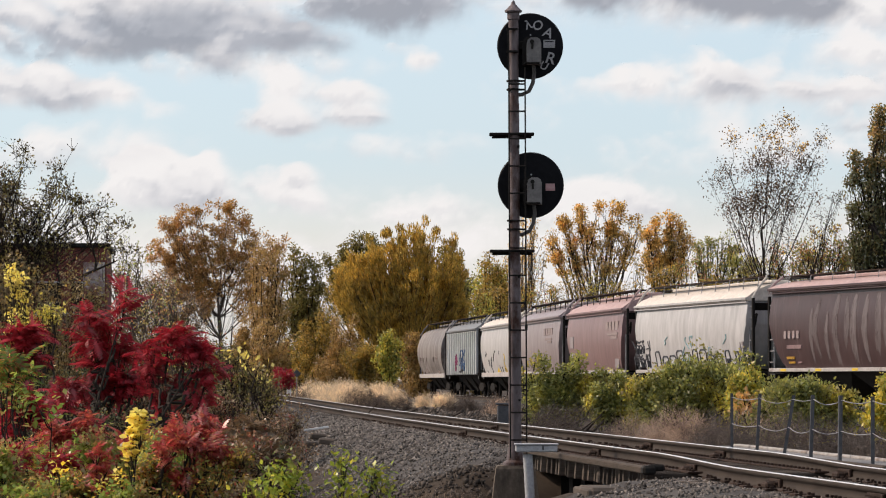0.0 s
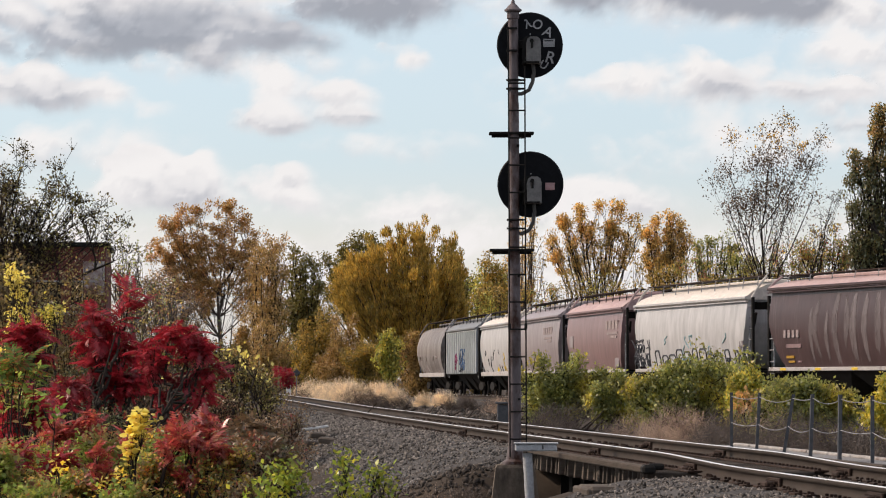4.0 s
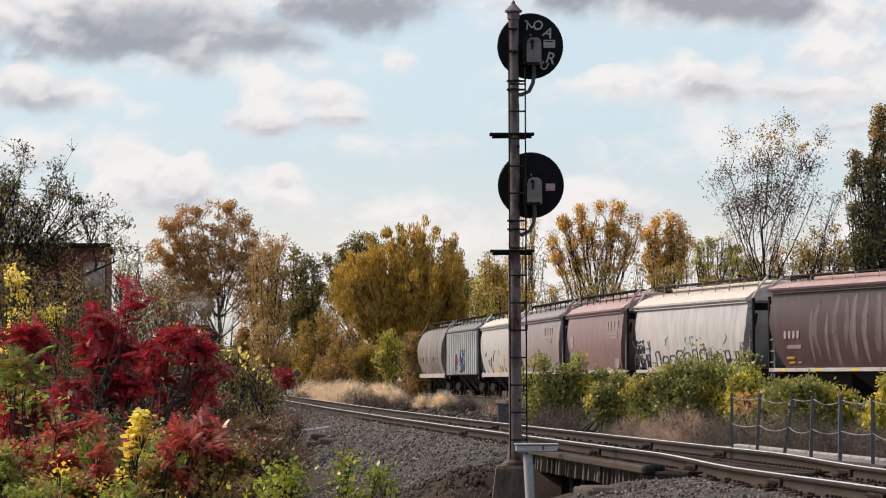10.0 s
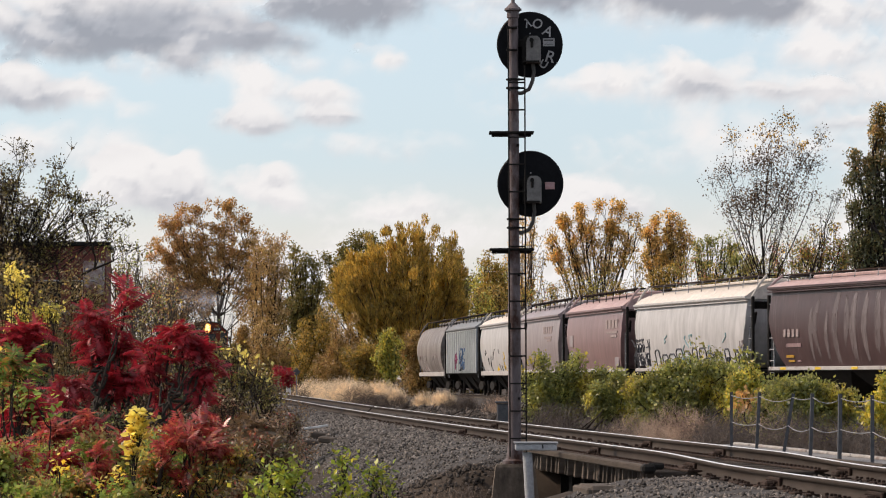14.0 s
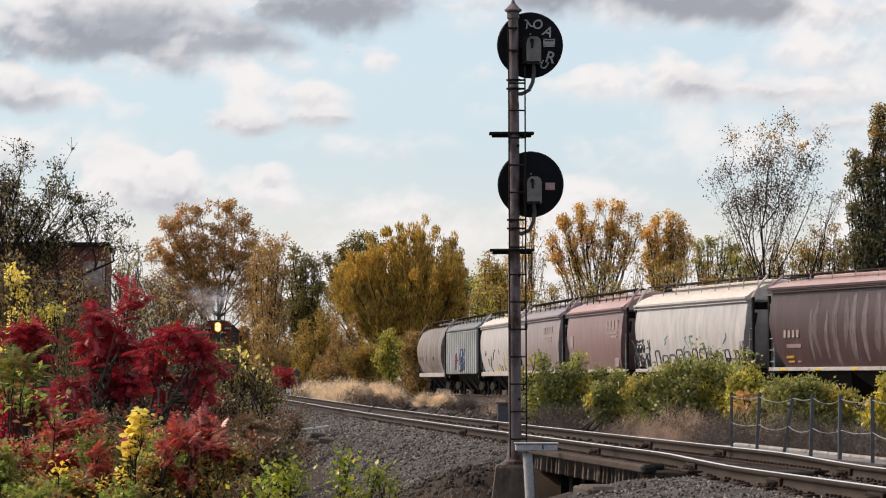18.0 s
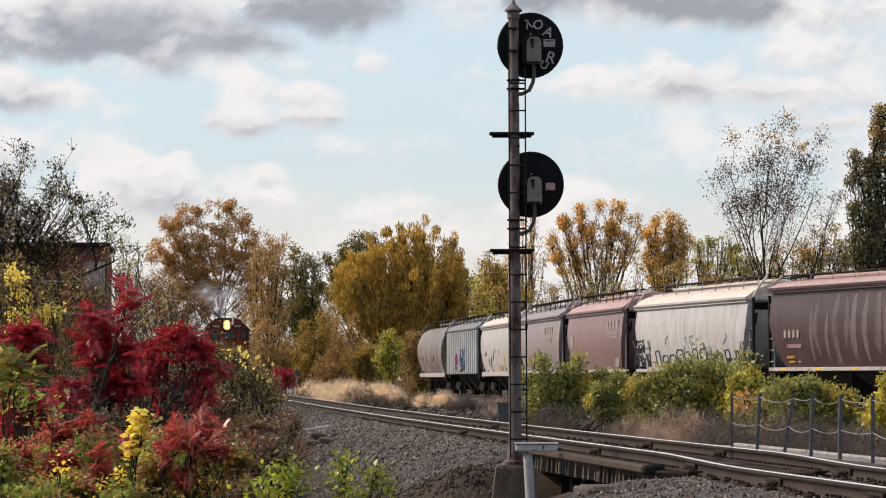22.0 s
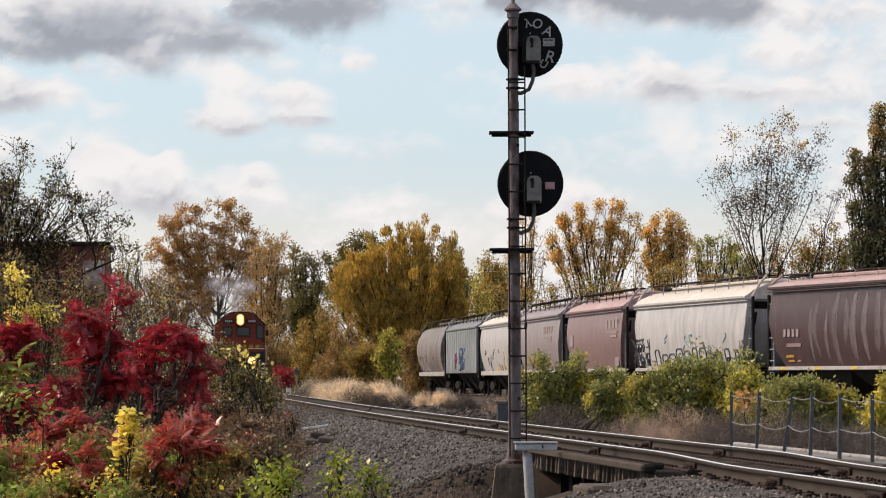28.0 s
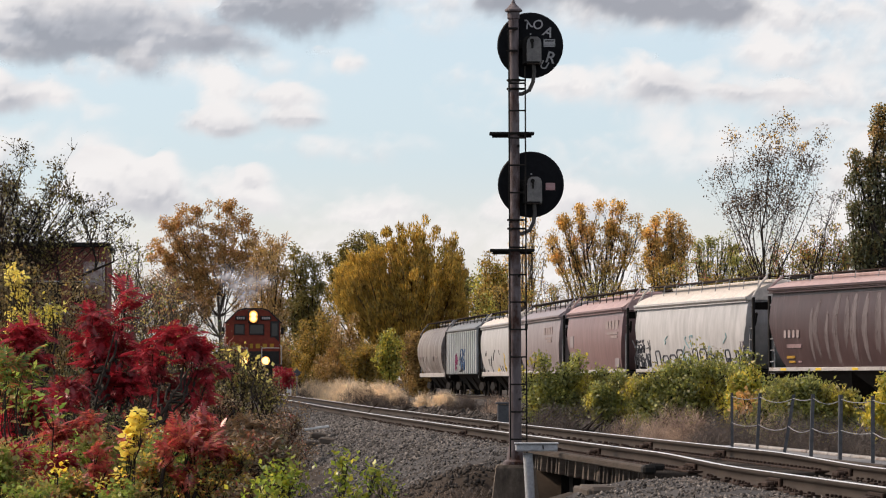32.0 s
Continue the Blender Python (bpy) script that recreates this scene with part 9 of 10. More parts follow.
swaying_shrub("weed", "leafy green weeds on the bank", -4.11, 32.3, -1.1, [(-0.01, 0.0, 1.21, 0.15, 0.13), (0.0, 0.0, 1.0, 0.38, 0.22), (0.06, 0.0, 1.32, 0.13, 0.09)], 70, 20, 0.043, WEED_GREEN, 121, template=LEAF, groups=3, stem_r=0.007, tip_r=0.0025, up=0.6, base_w=0.25, loose=1.1, flex=0.7)
swaying_shrub("weed", "mixed green and brown weeds on the bank", -3.78, 31.4, -1.1, [(-0.02, 0.0, 1.24, 0.14, 0.13), (0.0, 0.0, 1.03, 0.37, 0.21), (-0.06, 0.0, 1.34, 0.24, 0.08)], 70, 20, 0.043, OLIVE_GOLD, 122, template=LEAF, groups=3, stem_r=0.007, tip_r=0.0025, up=0.6, base_w=0.25, loose=1.1, flex=0.7)
swaying_shrub("weed", "dark brown twiggy weeds on the bank", -3.44, 31.5, -1.1, [(-0.02, 0.0, 1.34, 0.19, 0.13), (0.0, 0.0, 1.13, 0.37, 0.21), (-0.04, 0.0, 1.44, 0.21, 0.08)], 70, 20, 0.035, WEED_BROWN, 123, template=LEAF, groups=3, stem_r=0.007, tip_r=0.0025, up=0.6, base_w=0.25, loose=1.1, flex=0.7)
swaying_shrub("weed", "mixed green and brown weeds on the bank", -3.17, 32.9, -1.1, [(-0.07, 0.0, 1.2, 0.21, 0.13), (0.0, 0.0, 0.98, 0.38, 0.22), (-0.01, 0.0, 1.31, 0.26, 0.09)], 70, 20, 0.043, MIXED, 124, template=LEAF, groups=3, stem_r=0.007, tip_r=0.0025, up=0.6, base_w=0.25, loose=1.1, flex=0.7)
swaying_shrub("weed", "mixed green and brown weeds on the bank", -2.64, 31.3, -1.1, [(-0.06, 0.0, 1.34, 0.18, 0.13), (0.0, 0.0, 1.13, 0.37, 0.21), (0.01, 0.0, 1.45, 0.3, 0.08)], 70, 20, 0.043, OLIVE_GOLD, 125, template=LEAF, groups=3, stem_r=0.007, tip_r=0.0025, up=0.6, base_w=0.25, loose=1.1, flex=0.7)
swaying_shrub("weed", "mixed green and brown weeds on the bank", -2.38, 33.1, -1.1, [(0.04, 0.0, 1.19, 0.21, 0.13), (0.0, 0.0, 0.97, 0.39, 0.22), (-0.01, 0.0, 1.3, 0.27, 0.09)], 70, 20, 0.035, OLIVE_GOLD, 126, template=LEAF, groups=3, stem_r=0.007, tip_r=0.0025, up=0.6, base_w=0.25, loose=1.1, flex=0.7)
swaying_shrub("weed", "dark brown dry weeds on the bank", -2.03, 32.1, -1.1, [(-0.05, 0.0, 1.16, 0.2, 0.13), (0.0, 0.0, 0.95, 0.37, 0.21), (0.12, 0.0, 1.27, 0.13, 0.09)], 90, 14, 0.039, BROWN_LEAF, 127, template=LEAF, groups=3, stem_r=0.007, tip_r=0.0025, up=0.6, base_w=0.25, loose=1.6, flex=0.7)
swaying_shrub("weed", "dark green weeds on the bank", -1.67, 32.2, -1.1, [(0.08, 0.0, 1.22, 0.19, 0.13), (0.0, 0.0, 1.0, 0.38, 0.21), (0.07, 0.0, 1.32, 0.11, 0.09)], 90, 14, 0.039, DARK_GREEN, 128, template=LEAF, groups=3, stem_r=0.007, tip_r=0.0025, up=0.6, base_w=0.25, loose=1.6, flex=0.7)
swaying_shrub("weed", "mixed green and brown weeds on the bank", -3.68, 27.8, -1.1, [(-0.0, 0.0, 1.18, 0.23, 0.1), (0.0, 0.0, 1.02, 0.32, 0.16), (-0.01, 0.0, 1.26, 0.14, 0.07)], 70, 20, 0.051, MIXED, 129, template=LEAF, groups=3, stem_r=0.007, tip_r=0.0025, up=0.6, base_w=0.25, loose=1.1, flex=0.7)
swaying_shrub("weed", "mixed green and brown weeds on the bank", -3.37, 28.1, -1.1, [(-0.05, 0.0, 1.03, 0.18, 0.1), (0.0, 0.0, 0.87, 0.33, 0.16), (-0.02, 0.0, 1.11, 0.22, 0.07)], 70, 20, 0.043, MIXED, 130, template=LEAF, groups=3, stem_r=0.007, tip_r=0.0025, up=0.6, base_w=0.25, loose=1.1, flex=0.7)
swaying_shrub("weed", "leafy green weeds on the bank", -3.32, 29.2, -1.1, [(-0.01, 0.0, 1.29, 0.19, 0.1), (0.0, 0.0, 1.11, 0.34, 0.17), (0.04, 0.0, 1.37, 0.21, 0.08)], 70, 20, 0.035, WEED_GREEN, 131, template=LEAF, groups=3, stem_r=0.007, tip_r=0.0025, up=0.6, base_w=0.25, loose=1.1, flex=0.7)
swaying_shrub("weed", "leafy green weeds on the bank", -2.73, 26.9, -1.1, [(-0.02, 0.0, 1.41, 0.15, 0.09), (0.0, 0.0, 1.25, 0.31, 0.16), (-0.01, 0.0, 1.49, 0.13, 0.07)], 70, 20, 0.051, WEED_GREEN, 132, template=LEAF, groups=3, stem_r=0.007, tip_r=0.0025, up=0.6, base_w=0.25, loose=1.1, flex=0.7)
swaying_shrub("weed", "leafy green weeds on the bank", -2.47, 26.8, -1.1, [(0.01, 0.0, 1.21, 0.12, 0.09), (0.0, 0.0, 1.06, 0.31, 0.16), (0.14, 0.0, 1.29, 0.1, 0.07)], 70, 20, 0.051, WEED_GREEN, 133, template=LEAF, groups=3, stem_r=0.007, tip_r=0.0025, up=0.6, base_w=0.25, loose=1.1, flex=0.7)
swaying_shrub("weed", "leafy green weeds on the bank", -2.20, 27.1, -1.1, [(0.02, 0.0, 1.41, 0.19, 0.09), (0.0, 0.0, 1.25, 0.32, 0.16), (-0.02, 0.0, 1.48, 0.18, 0.07)], 70, 20, 0.035, GREEN, 134, template=LEAF, groups=3, stem_r=0.007, tip_r=0.0025, up=0.6, base_w=0.25, loose=1.1, flex=0.7)
swaying_shrub("weed", "leafy green weeds on the bank", -2.09, 28.0, -1.1, [(0.02, 0.0, 1.22, 0.2, 0.1), (0.0, 0.0, 1.06, 0.33, 0.16), (0.04, 0.0, 1.3, 0.09, 0.07)], 70, 20, 0.035, WEED_GREEN, 135, template=LEAF, groups=3, stem_r=0.007, tip_r=0.0025, up=0.6, base_w=0.25, loose=1.1, flex=0.7)
swaying_shrub("weed", "dark brown dry weeds on the bank", -1.76, 28.4, -1.1, [(-0.01, 0.0, 1.31, 0.16, 0.1), (0.0, 0.0, 1.14, 0.33, 0.17), (0.0, 0.0, 1.39, 0.26, 0.08)], 90, 14, 0.039, BROWN_LEAF, 136, template=LEAF, groups=3, stem_r=0.007, tip_r=0.0025, up=0.6, base_w=0.25, loose=1.6, flex=0.7)
swaying_shrub("weed", "dark brown twiggy weeds on the bank", -1.58, 28.8, -1.1, [(0.0, 0.0, 1.37, 0.11, 0.1), (0.0, 0.0, 1.2, 0.34, 0.17), (-0.06, 0.0, 1.45, 0.2, 0.08)], 90, 14, 0.039, WEED_BROWN, 137, template=LEAF, groups=3, stem_r=0.007, tip_r=0.0025, up=0.6, base_w=0.25, loose=1.6, flex=0.7)
swaying_shrub("weed", "leafy green weeds on the bank", -3.34, 25.5, -1.1, [(-0.01, 0.0, 1.36, 0.12, 0.08), (0.0, 0.0, 1.23, 0.3, 0.13), (0.02, 0.0, 1.42, 0.1, 0.07)], 70, 20, 0.051, WEED_GREEN, 138, template=LEAF, groups=3, stem_r=0.007, tip_r=0.0025, up=0.6, base_w=0.25, loose=1.1, flex=0.7)
swaying_shrub("weed", "leafy green weeds on the bank", -3.05, 24.9, -1.1, [(-0.0, 0.0, 1.06, 0.11, 0.07), (0.0, 0.0, 0.94, 0.29, 0.12), (0.07, 0.0, 1.12, 0.15, 0.07)], 70, 20, 0.051, WEED_GREEN, 139, template=LEAF, groups=3, stem_r=0.007, tip_r=0.0025, up=0.6, base_w=0.25, loose=1.1, flex=0.7)
swaying_shrub("weed", "leafy green weeds on the bank", -3.00, 26.2, -1.1, [(-0.05, 0.0, 1.08, 0.15, 0.08), (0.0, 0.0, 0.95, 0.31, 0.13), (0.1, 0.0, 1.14, 0.05, 0.07)], 70, 20, 0.051, WEED_GREEN, 140, template=LEAF, groups=3, stem_r=0.007, tip_r=0.0025, up=0.6, base_w=0.25, loose=1.1, flex=0.7)
swaying_shrub("weed", "mixed green and brown weeds on the bank", -2.78, 26.3, -1.1, [(0.02, 0.0, 1.14, 0.16, 0.08), (0.0, 0.0, 1.01, 0.31, 0.13), (-0.01, 0.0, 1.2, 0.23, 0.07)], 70, 20, 0.051, MIXED, 141, template=LEAF, groups=3, stem_r=0.007, tip_r=0.0025, up=0.6, base_w=0.25, loose=1.1, flex=0.7)
swaying_shrub("weed", "leafy green weeds on the bank", -2.40, 24.9, -1.1, [(-0.02, 0.0, 1.06, 0.19, 0.07), (0.0, 0.0, 0.94, 0.29, 0.12), (0.1, 0.0, 1.12, 0.13, 0.07)], 70, 20, 0.051, WEED_GREEN, 142, template=LEAF, groups=3, stem_r=0.007, tip_r=0.0025, up=0.6, base_w=0.25, loose=1.1, flex=0.7)
swaying_shrub("weed", "mixed green and brown weeds on the bank", -2.28, 26.1, -1.1, [(0.05, 0.0, 1.28, 0.15, 0.08), (0.0, 0.0, 1.15, 0.3, 0.13), (0.07, 0.0, 1.34, 0.1, 0.07)], 70, 20, 0.043, MIXED, 143, template=LEAF, groups=3, stem_r=0.007, tip_r=0.0025, up=0.6, base_w=0.25, loose=1.1, flex=0.7)
swaying_shrub("weed", "leafy green weeds on the bank", -2.04, 26.9, -1.1, [(0.02, 0.0, 1.32, 0.18, 0.08), (0.0, 0.0, 1.19, 0.31, 0.13), (0.01, 0.0, 1.38, 0.13, 0.07)], 70, 20, 0.043, GREEN, 144, template=LEAF, groups=3, stem_r=0.007, tip_r=0.0025, up=0.6, base_w=0.25, loose=1.1, flex=0.7)
swaying_shrub("weed", "mixed green and brown weeds on the bank", -1.73, 26.0, -1.1, [(-0.03, 0.0, 1.34, 0.16, 0.08), (0.0, 0.0, 1.21, 0.3, 0.13), (0.15, 0.0, 1.4, 0.1, 0.07)], 70, 20, 0.043, MIXED, 145, template=LEAF, groups=3, stem_r=0.007, tip_r=0.0025, up=0.6, base_w=0.25, loose=1.1, flex=0.7)
swaying_shrub("weed", "dark brown twiggy weeds on the bank", -1.51, 25.4, -1.1, [(0.04, 0.0, 1.11, 0.15, 0.08), (0.0, 0.0, 0.98, 0.3, 0.13), (0.03, 0.0, 1.16, 0.08, 0.07)], 90, 14, 0.039, WEED_BROWN, 146, template=LEAF, groups=3, stem_r=0.007, tip_r=0.0025, up=0.6, base_w=0.25, loose=1.6, flex=0.7)
# ---- drifting clouds ----
def cloud_material():
    m = bpy.data.materials.new("cloud")
    m.use_nodes = True
    nt = m.node_tree
    nt.nodes.remove(nt.nodes["Principled BSDF"])
    att = nt.nodes.new("ShaderNodeAttribute")
    att.attribute_name = "vapour"
    sep = nt.nodes.new("ShaderNodeSeparateColor")
    nt.links.new(att.outputs["Color"], sep.inputs[0])
    fine = noise_tex(nt, 0.012, 7, (1, 1, 1.5), rough=0.62)
    broad = noise_tex(nt, 0.004, 4, (1, 1, 2.0))
    add = nt.nodes.new("ShaderNodeMath")
    add.operation = "MULTIPLY_ADD"
    nt.links.new(fine, add.inputs[0])
    add.inputs[1].default_value = 0.4
    nt.links.new(sep.outputs[0], add.inputs[2])
    cover = nt.nodes.new("ShaderNodeMapRange")
    cover.interpolation_type = "SMOOTHSTEP"
    cover.inputs["From Min"].default_value, cover.inputs["From Max"].default_value = 0.14, 1.2
    cover.inputs["To Max"].default_value = 0.95
    nt.links.new(add.outputs[0], cover.inputs["Value"])
    grey = nt.nodes.new("ShaderNodeMath")
    grey.operation = "MULTIPLY_ADD"
    nt.links.new(broad, grey.inputs[0])
    grey.inputs[1].default_value = 0.3
    nt.links.new(sep.outputs[1], grey.inputs[2])
    tone = ramp(nt, grey.outputs[0], [(0.16, (0.92, 0.885, 0.875)), (0.4, (0.77, 0.75, 0.765)), (0.7, (0.47, 0.48, 0.53)), (0.95, (0.35, 0.365, 0.415))])
    em, clear, blend = nt.nodes.new("ShaderNodeEmission"), nt.nodes.new("ShaderNodeBsdfTransparent"), nt.nodes.new("ShaderNodeMixShader")
    nt.links.new(tone, em.inputs["Color"])
    nt.links.new(cover.outputs["Result"], blend.inputs[0])
    nt.links.new(clear.outputs[0], blend.inputs[1])
    nt.links.new(em.outputs[0], blend.inputs[2])
    nt.links.new(blend.outputs[0], nt.nodes["Material Output"].inputs["Surface"])
    return m


CLOUD = cloud_material()
CLOUDS = []


def cloud(x, y, z, lobes, label, seed):
    """A cloud far off, as a relief of billows. lobes: (dx, dz, half width, half height, darkness, thickness)."""
    lo_x, hi_x = min(a[0] - 2.0 * a[2] for a in lobes), max(a[0] + 2.0 * a[2] for a in lobes)
    lo_z, hi_z = min(a[1] - 2.0 * a[3] for a in lobes), max(a[1] + 2.0 * a[3] for a in lobes)
    cell = 0.0009 * y
    gx, gz = np.meshgrid(np.arange(lo_x, hi_x + cell, cell), np.arange(lo_z, hi_z + cell, cell))
    ox, oz = gx.ravel(), gz.ravel()
    k = 30.0 / y
    puff = [np.array([noise.fractal(Vector((p * k + 31 * i, seed * 7.3, q * k * 1.3)), 0.75, 2.2, 6) for p, q in zip(ox, oz)]) for i in range(2)]
    billow = np.array([noise.turbulence(Vector((p * k * 2.2, seed * 2.9, q * k * 2.6)), 4, True) for p, q in zip(ox, oz)])
    puff = [(p - p.mean()) / p.std() for p in puff]
    billow = (billow - billow.mean()) / billow.std()
    d, dark, wsum = np.zeros(len(ox)), np.zeros(len(ox)), np.zeros(len(ox)) + 1e-6
    for p, q, rx, rz, g, thick in lobes:
        dx, dz = (ox - p) / rx + 0.16 * puff[0], (oz - q) / rz + 0.16 * puff[1]
        dz = np.where(dz < 0, dz * 1.2, dz)                       # flatter undersides
        s = np.exp(-1.5 * (dx * dx + dz * dz)) * thick
        d = d + s * (1 - 0.6 * np.clip(d, 0, 1))
        dark += s * g
        wsum += s
    raw = 1.3 * d - 0.3 + (0.13 * puff[0] + 0.09 * billow) * np.clip(2.2 * d, 0, 1)
    edge = np.minimum(np.minimum(ox - lo_x, hi_x - ox) / (0.1 * (hi_x - lo_x)), np.minimum(oz - lo_z, hi_z - oz) / (0.12 * (hi_z - lo_z)))
    dens = np.clip(raw * 1.15, 0, 1) * np.clip(edge, 0, 1)
    rise = np.gradient(np.clip(raw, 0, 1.2).reshape(gx.shape), axis=0).ravel() * 12
    dark = dark / wsum + 0.17 * np.clip(rise, -0.6, 0.8) - 0.05 * billow + 0.06 * puff[1]
    n = gx.shape[1]
    i, j = np.meshgrid(np.arange(gx.shape[0] - 1), np.arange(n - 1), indexing="ij")
    a = (i * n + j).ravel()
    f = np.stack([a, a + 1, a + n + 1, a + n], 1)
    f = f[(dens[f].max(1) > 0.03)]
    used = np.unique(f)
    remap = np.zeros(len(ox), int)
    remap[used] = np.arange(len(used))
    v = np.stack([ox, -0.02 * y * np.sqrt(np.clip(dens, 0, 1)), oz], 1)[used]
    me = mesh_of("cloud", v, remap[f], CLOUD, True)
    col = np.ones((len(used), 4), np.float32)
    col[:, 0], col[:, 1] = dens[used], np.clip(dark, 0, 1)[used]
    at = me.color_attributes.new("vapour", "FLOAT_COLOR", "POINT")
    at.data.foreach_set("color", col.ravel())
    ob = new("cloud", me)
    ob.visible_shadow = False
    ob.matrix_basis = pose(x, y, z)
    tagged(ob, label, "cloud", "drifting clouds", "structure")
    CLOUDS.append(ob)
    return ob
cloud(-246, 2621, 271, [(-62.0, -14.0, 79.0, 20.3, 0.56, 1.0), (30.0, -6.0, 70.0, 27.6, 0.7, 1.0), (102.0, -10.0, 50.0, 17.4, 0.55, 1.0), (48.0, -28.0, 22.0, 15.9, 0.4, 1.0), (4.0, 16.0, 74.0, 27.6, 0.4, 1.0), (-123.0, 7.0, 83.0, 29.0, 0.25, 1.0)], "long dark grey cloud bank", 1)
cloud(21, 2555, 271, [(-354.0, 18.0, 128.0, 28.0, 0.05, 0.7), (-148.0, 18.0, 100.0, 28.0, 0.15, 0.75), (-14.0, 8.0, 85.0, 34.0, 0.1, 0.7), (135.0, 10.0, 106.0, 32.0, 0.1, 0.75), (306.0, 3.0, 149.0, 34.0, 0.08, 0.8), (-252.0, -29.0, 77.0, 19.0, 0.02, 0.65), (327.0, -29.0, 128.0, 19.0, 0.05, 0.6)], "thin pale veil of cloud", 2)
cloud(57, 2373, 271, [(97.0, -5.0, 57.0, 33.6, 0.85, 1.25), (153.0, -6.0, 53.0, 23.8, 0.7, 1.1), (20.0, -2.0, 40.0, 23.8, 0.55, 1.0), (-106.0, -4.0, 55.0, 26.6, 0.6, 1.05), (-164.0, -4.0, 34.0, 22.4, 0.5, 0.9)], "soft grey cloud streak", 3)
cloud(-378, 3228, 271, [(-71.0, 11.0, 59.0, 27.0, 0.1, 1.0), (-20.0, 14.0, 35.0, 22.0, 0.03, 1.0), (27.0, 1.0, 44.0, 23.0, 0.08, 1.0), (-12.0, -7.0, 32.0, 17.0, 0.4, 1.0), (75.0, -19.0, 38.0, 19.0, 0.02, 0.55)], "white heap of cloud with grey underside", 4)
cloud(-166, 3348, 271, [(-25.0, -16.0, 43.0, 18.0, 0.1, 1.0), (-15.0, 16.0, 31.0, 31.0, 0.0, 1.0), (48.0, 7.0, 43.0, 21.0, 0.0, 1.0), (58.0, -15.0, 33.0, 14.0, 0.22, 1.0), (-9.0, -22.0, 28.0, 11.0, 0.25, 1.0), (-57.0, 30.0, 47.0, 31.0, 0.0, 0.5)], "white flat-bottomed heap of cloud", 5)
cloud(-56, 2842, 271, [(8.0, -6.0, 21.0, 11.0, 0.0, 0.85), (-8.0, 6.0, 24.0, 9.0, 0.0, 0.45)], "small white cloud", 6)
cloud(284, 3213, 271, [(-171.0, 0.0, 35.0, 15.0, 0.03, 0.8), (-134.0, 8.0, 43.0, 19.0, 0.03, 1.0), (-68.0, 18.0, 31.0, 25.0, 0.0, 1.0), (-47.0, 5.0, 33.0, 20.0, 0.42, 1.0), (14.0, -1.0, 48.0, 16.0, 0.15, 1.0), (73.0, 4.0, 32.0, 18.0, 0.08, 1.0), (201.0, -2.0, 112.0, 17.0, 0.06, 1.0), (132.0, -31.0, 75.0, 13.0, 0.2, 0.7)], "broad white cloud with a grey middle", 7)
cloud(-295, 4600, 259, [(-145.0, 4.0, 69.0, 53.0, 0.1, 1.0), (-110.0, 23.0, 38.0, 34.0, 0.02, 1.0), (-43.0, 12.0, 36.0, 40.0, 0.0, 1.0), (-64.0, -11.0, 58.0, 38.0, 0.25, 1.0), (62.0, -15.0, 69.0, 42.0, 0.02, 1.0), (70.0, 17.0, 27.0, 24.0, 0.0, 1.0), (231.0, -30.0, 123.0, 50.0, 0.0, 1)], "towering white cloud bank low over the trees", 9)
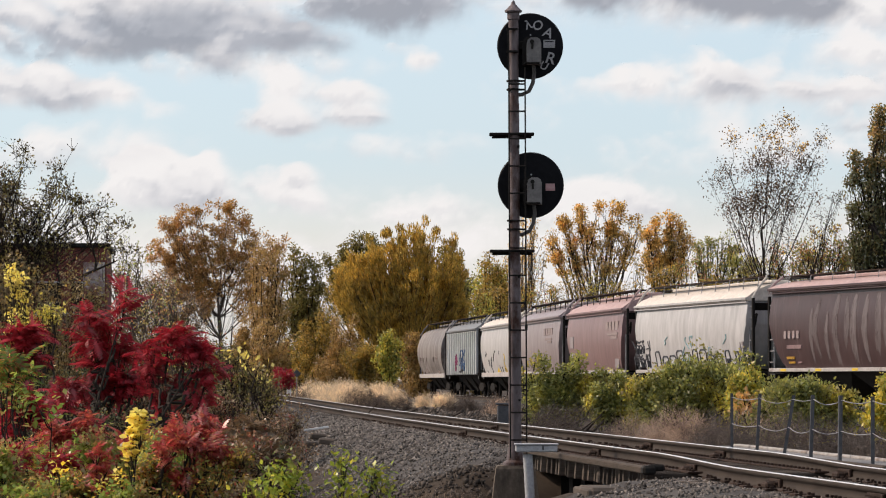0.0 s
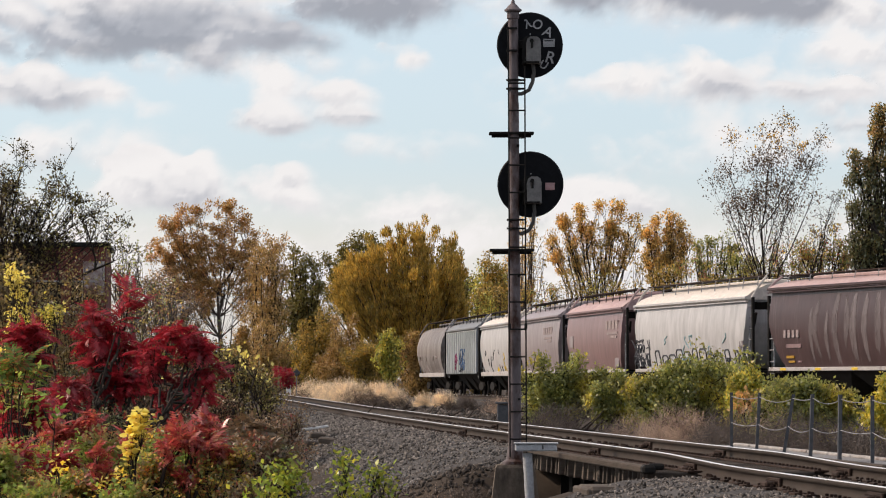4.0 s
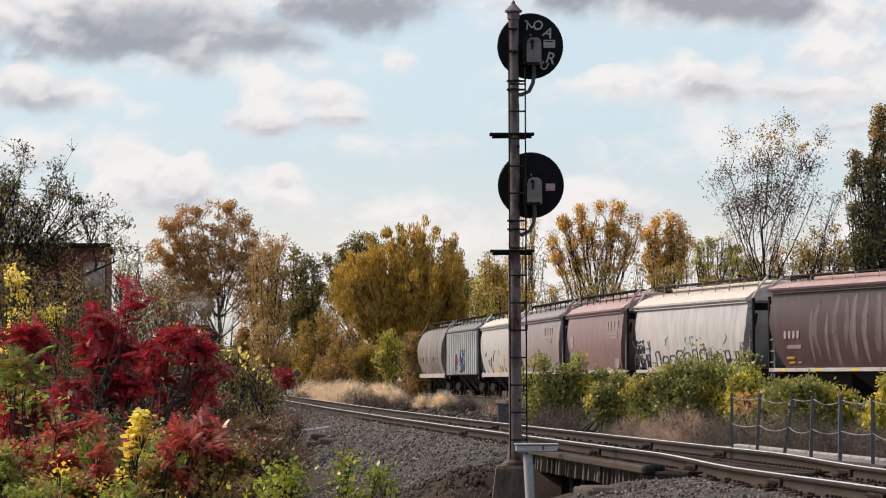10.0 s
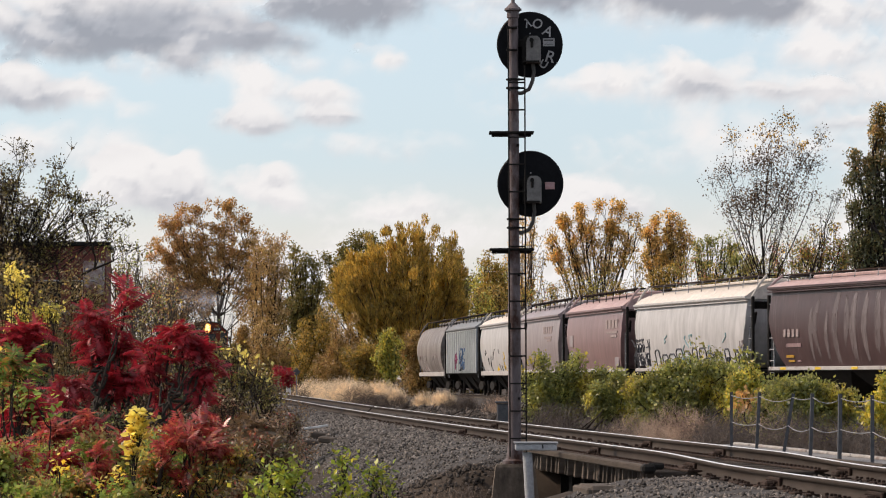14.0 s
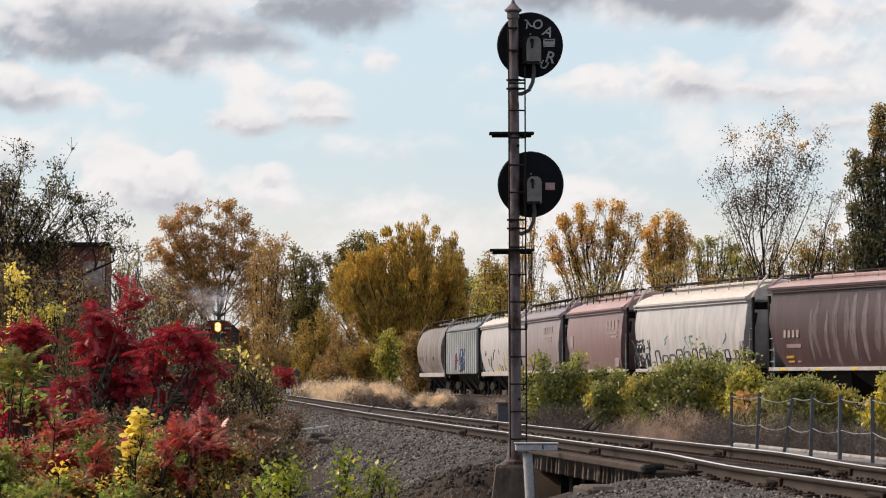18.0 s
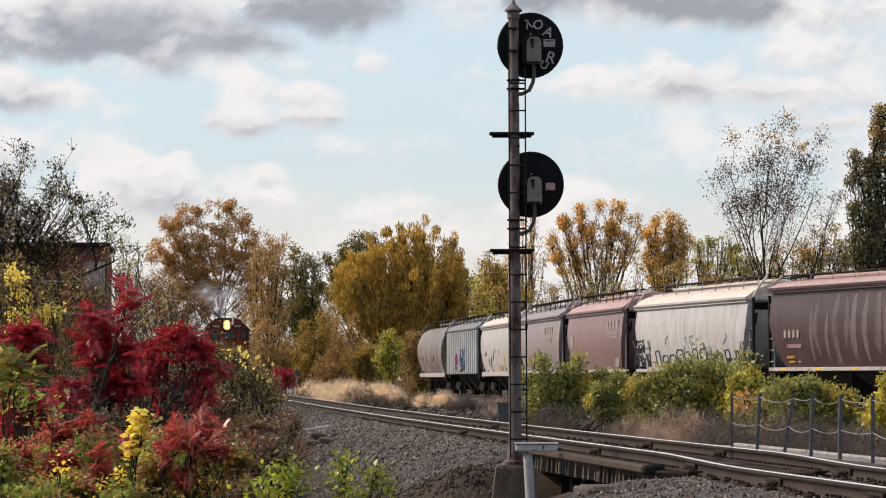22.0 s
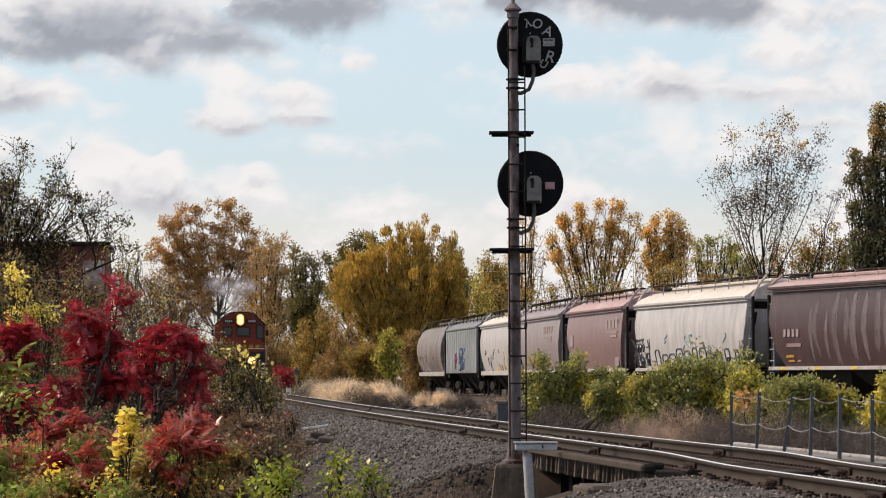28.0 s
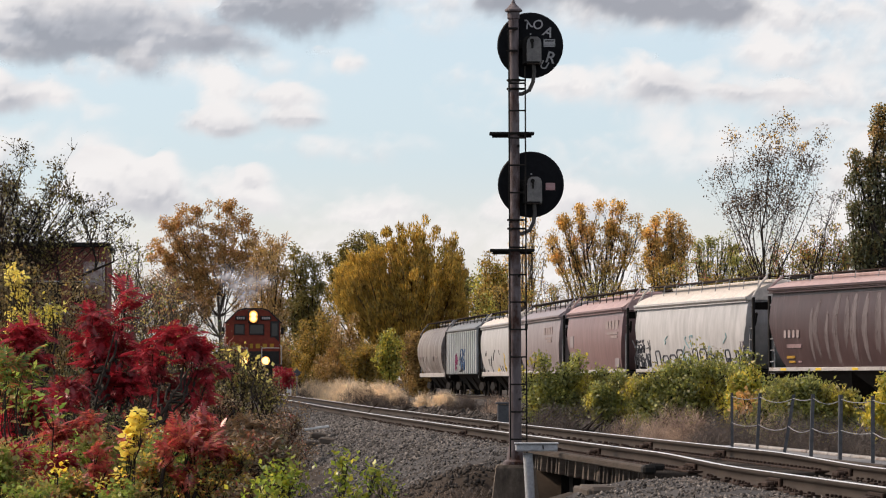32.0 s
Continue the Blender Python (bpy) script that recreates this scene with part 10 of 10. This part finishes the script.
cloud(42, 4600, 208, [(-605.0, -49.0, 268.0, 104.0, 0.03, 0.9), (-183.0, -56.0, 230.0, 96.0, 0.0, 0.95), (154.0, -51.0, 199.0, 102.0, 0.0, 0.9), (545.0, -49.0, 268.0, 104.0, 0.02, 0.9), (170.0, 38.0, 100.0, 33.0, 0.0, 1), (660.0, 74.0, 153.0, 58.0, 0.05, 0.75), (-743.0, 93.0, 130.0, 38.0, 0.03, 0.7)], "hazy cloud low over the woods", 10)
cloud(230, 3600, 290, [(-40.0, 10.0, 190.0, 60.0, 0.05, 0.62), (190.0, 30.0, 200.0, 66.0, 0.04, 0.66), (60.0, -55.0, 220.0, 40.0, 0.02, 0.55), (300.0, -50.0, 160.0, 50.0, 0.05, 0.55)], "thin warm white veil of cloud", 11)
cloud(-300, 3900, 300, [(-120.0, -40.0, 160.0, 50.0, 0.03, 0.55), (120.0, 60.0, 180.0, 36.0, 0.05, 0.5), (250.0, -30.0, 150.0, 30.0, 0.02, 0.45)], "thin warm white veil of cloud", 12)
# ---- what moves ----
def motions():
    times = [0, 2, 4, 6, 8, 10, 12, 14, 16, 18, 20, 22, 24, 26, 28, 30, 32]
    rows = []
    for t in times:
        s = 32 - t
        y = 190.9 + 4.2 * s - 0.045 * s * s
        rows.append((t, pose(float(main_x(y + 8)) + 8 * math.tan(radians(heading(main_x, y + 8))), y, float(main_z(y + 4)), 0, 0, heading(main_x, y + 8))))
    walk(loco, rows)
    walk(smoke, rows)
    for c in CLOUDS:
        m = c.matrix_basis.copy()
        walk(c, [(0, Matrix.Translation((31.7, -15, 0)) @ m), (32, Matrix.Translation((-29.8, 15, 0)) @ m)])
    gusts = [(0, 0.0), (1.5, -0.6), (3, 0.5), (4.5, 0.2), (6, 1.5), (7.2, 0.2), (8, 0.6), (9, -0.6), (10, 0.4), (11.2, -0.3), (12.4, 0.5), (14, 0.1), (15.5, 0.6), (17, -0.2), (18.2, 0.3), (19.5, 0.0), (20.7, 0.9), (21.8, 0.0),
             (23, 1.4), (24.2, 0.5), (25.2, 0.8), (26.5, -0.3), (28, -1.0), (29, 0.3), (30, -0.2), (31, 0.5), (32, 0.0)]
    for branch, flex, bias, phase in SWAYING:
        walk(branch, [(t, pose(0, 0, 0, 0.7 * flex * math.sin(1.7 * t + phase), flex * (2.2 * g + bias + 0.5 * math.sin(2.3 * t + phase)), 0)) for t, g in gusts])


motions()
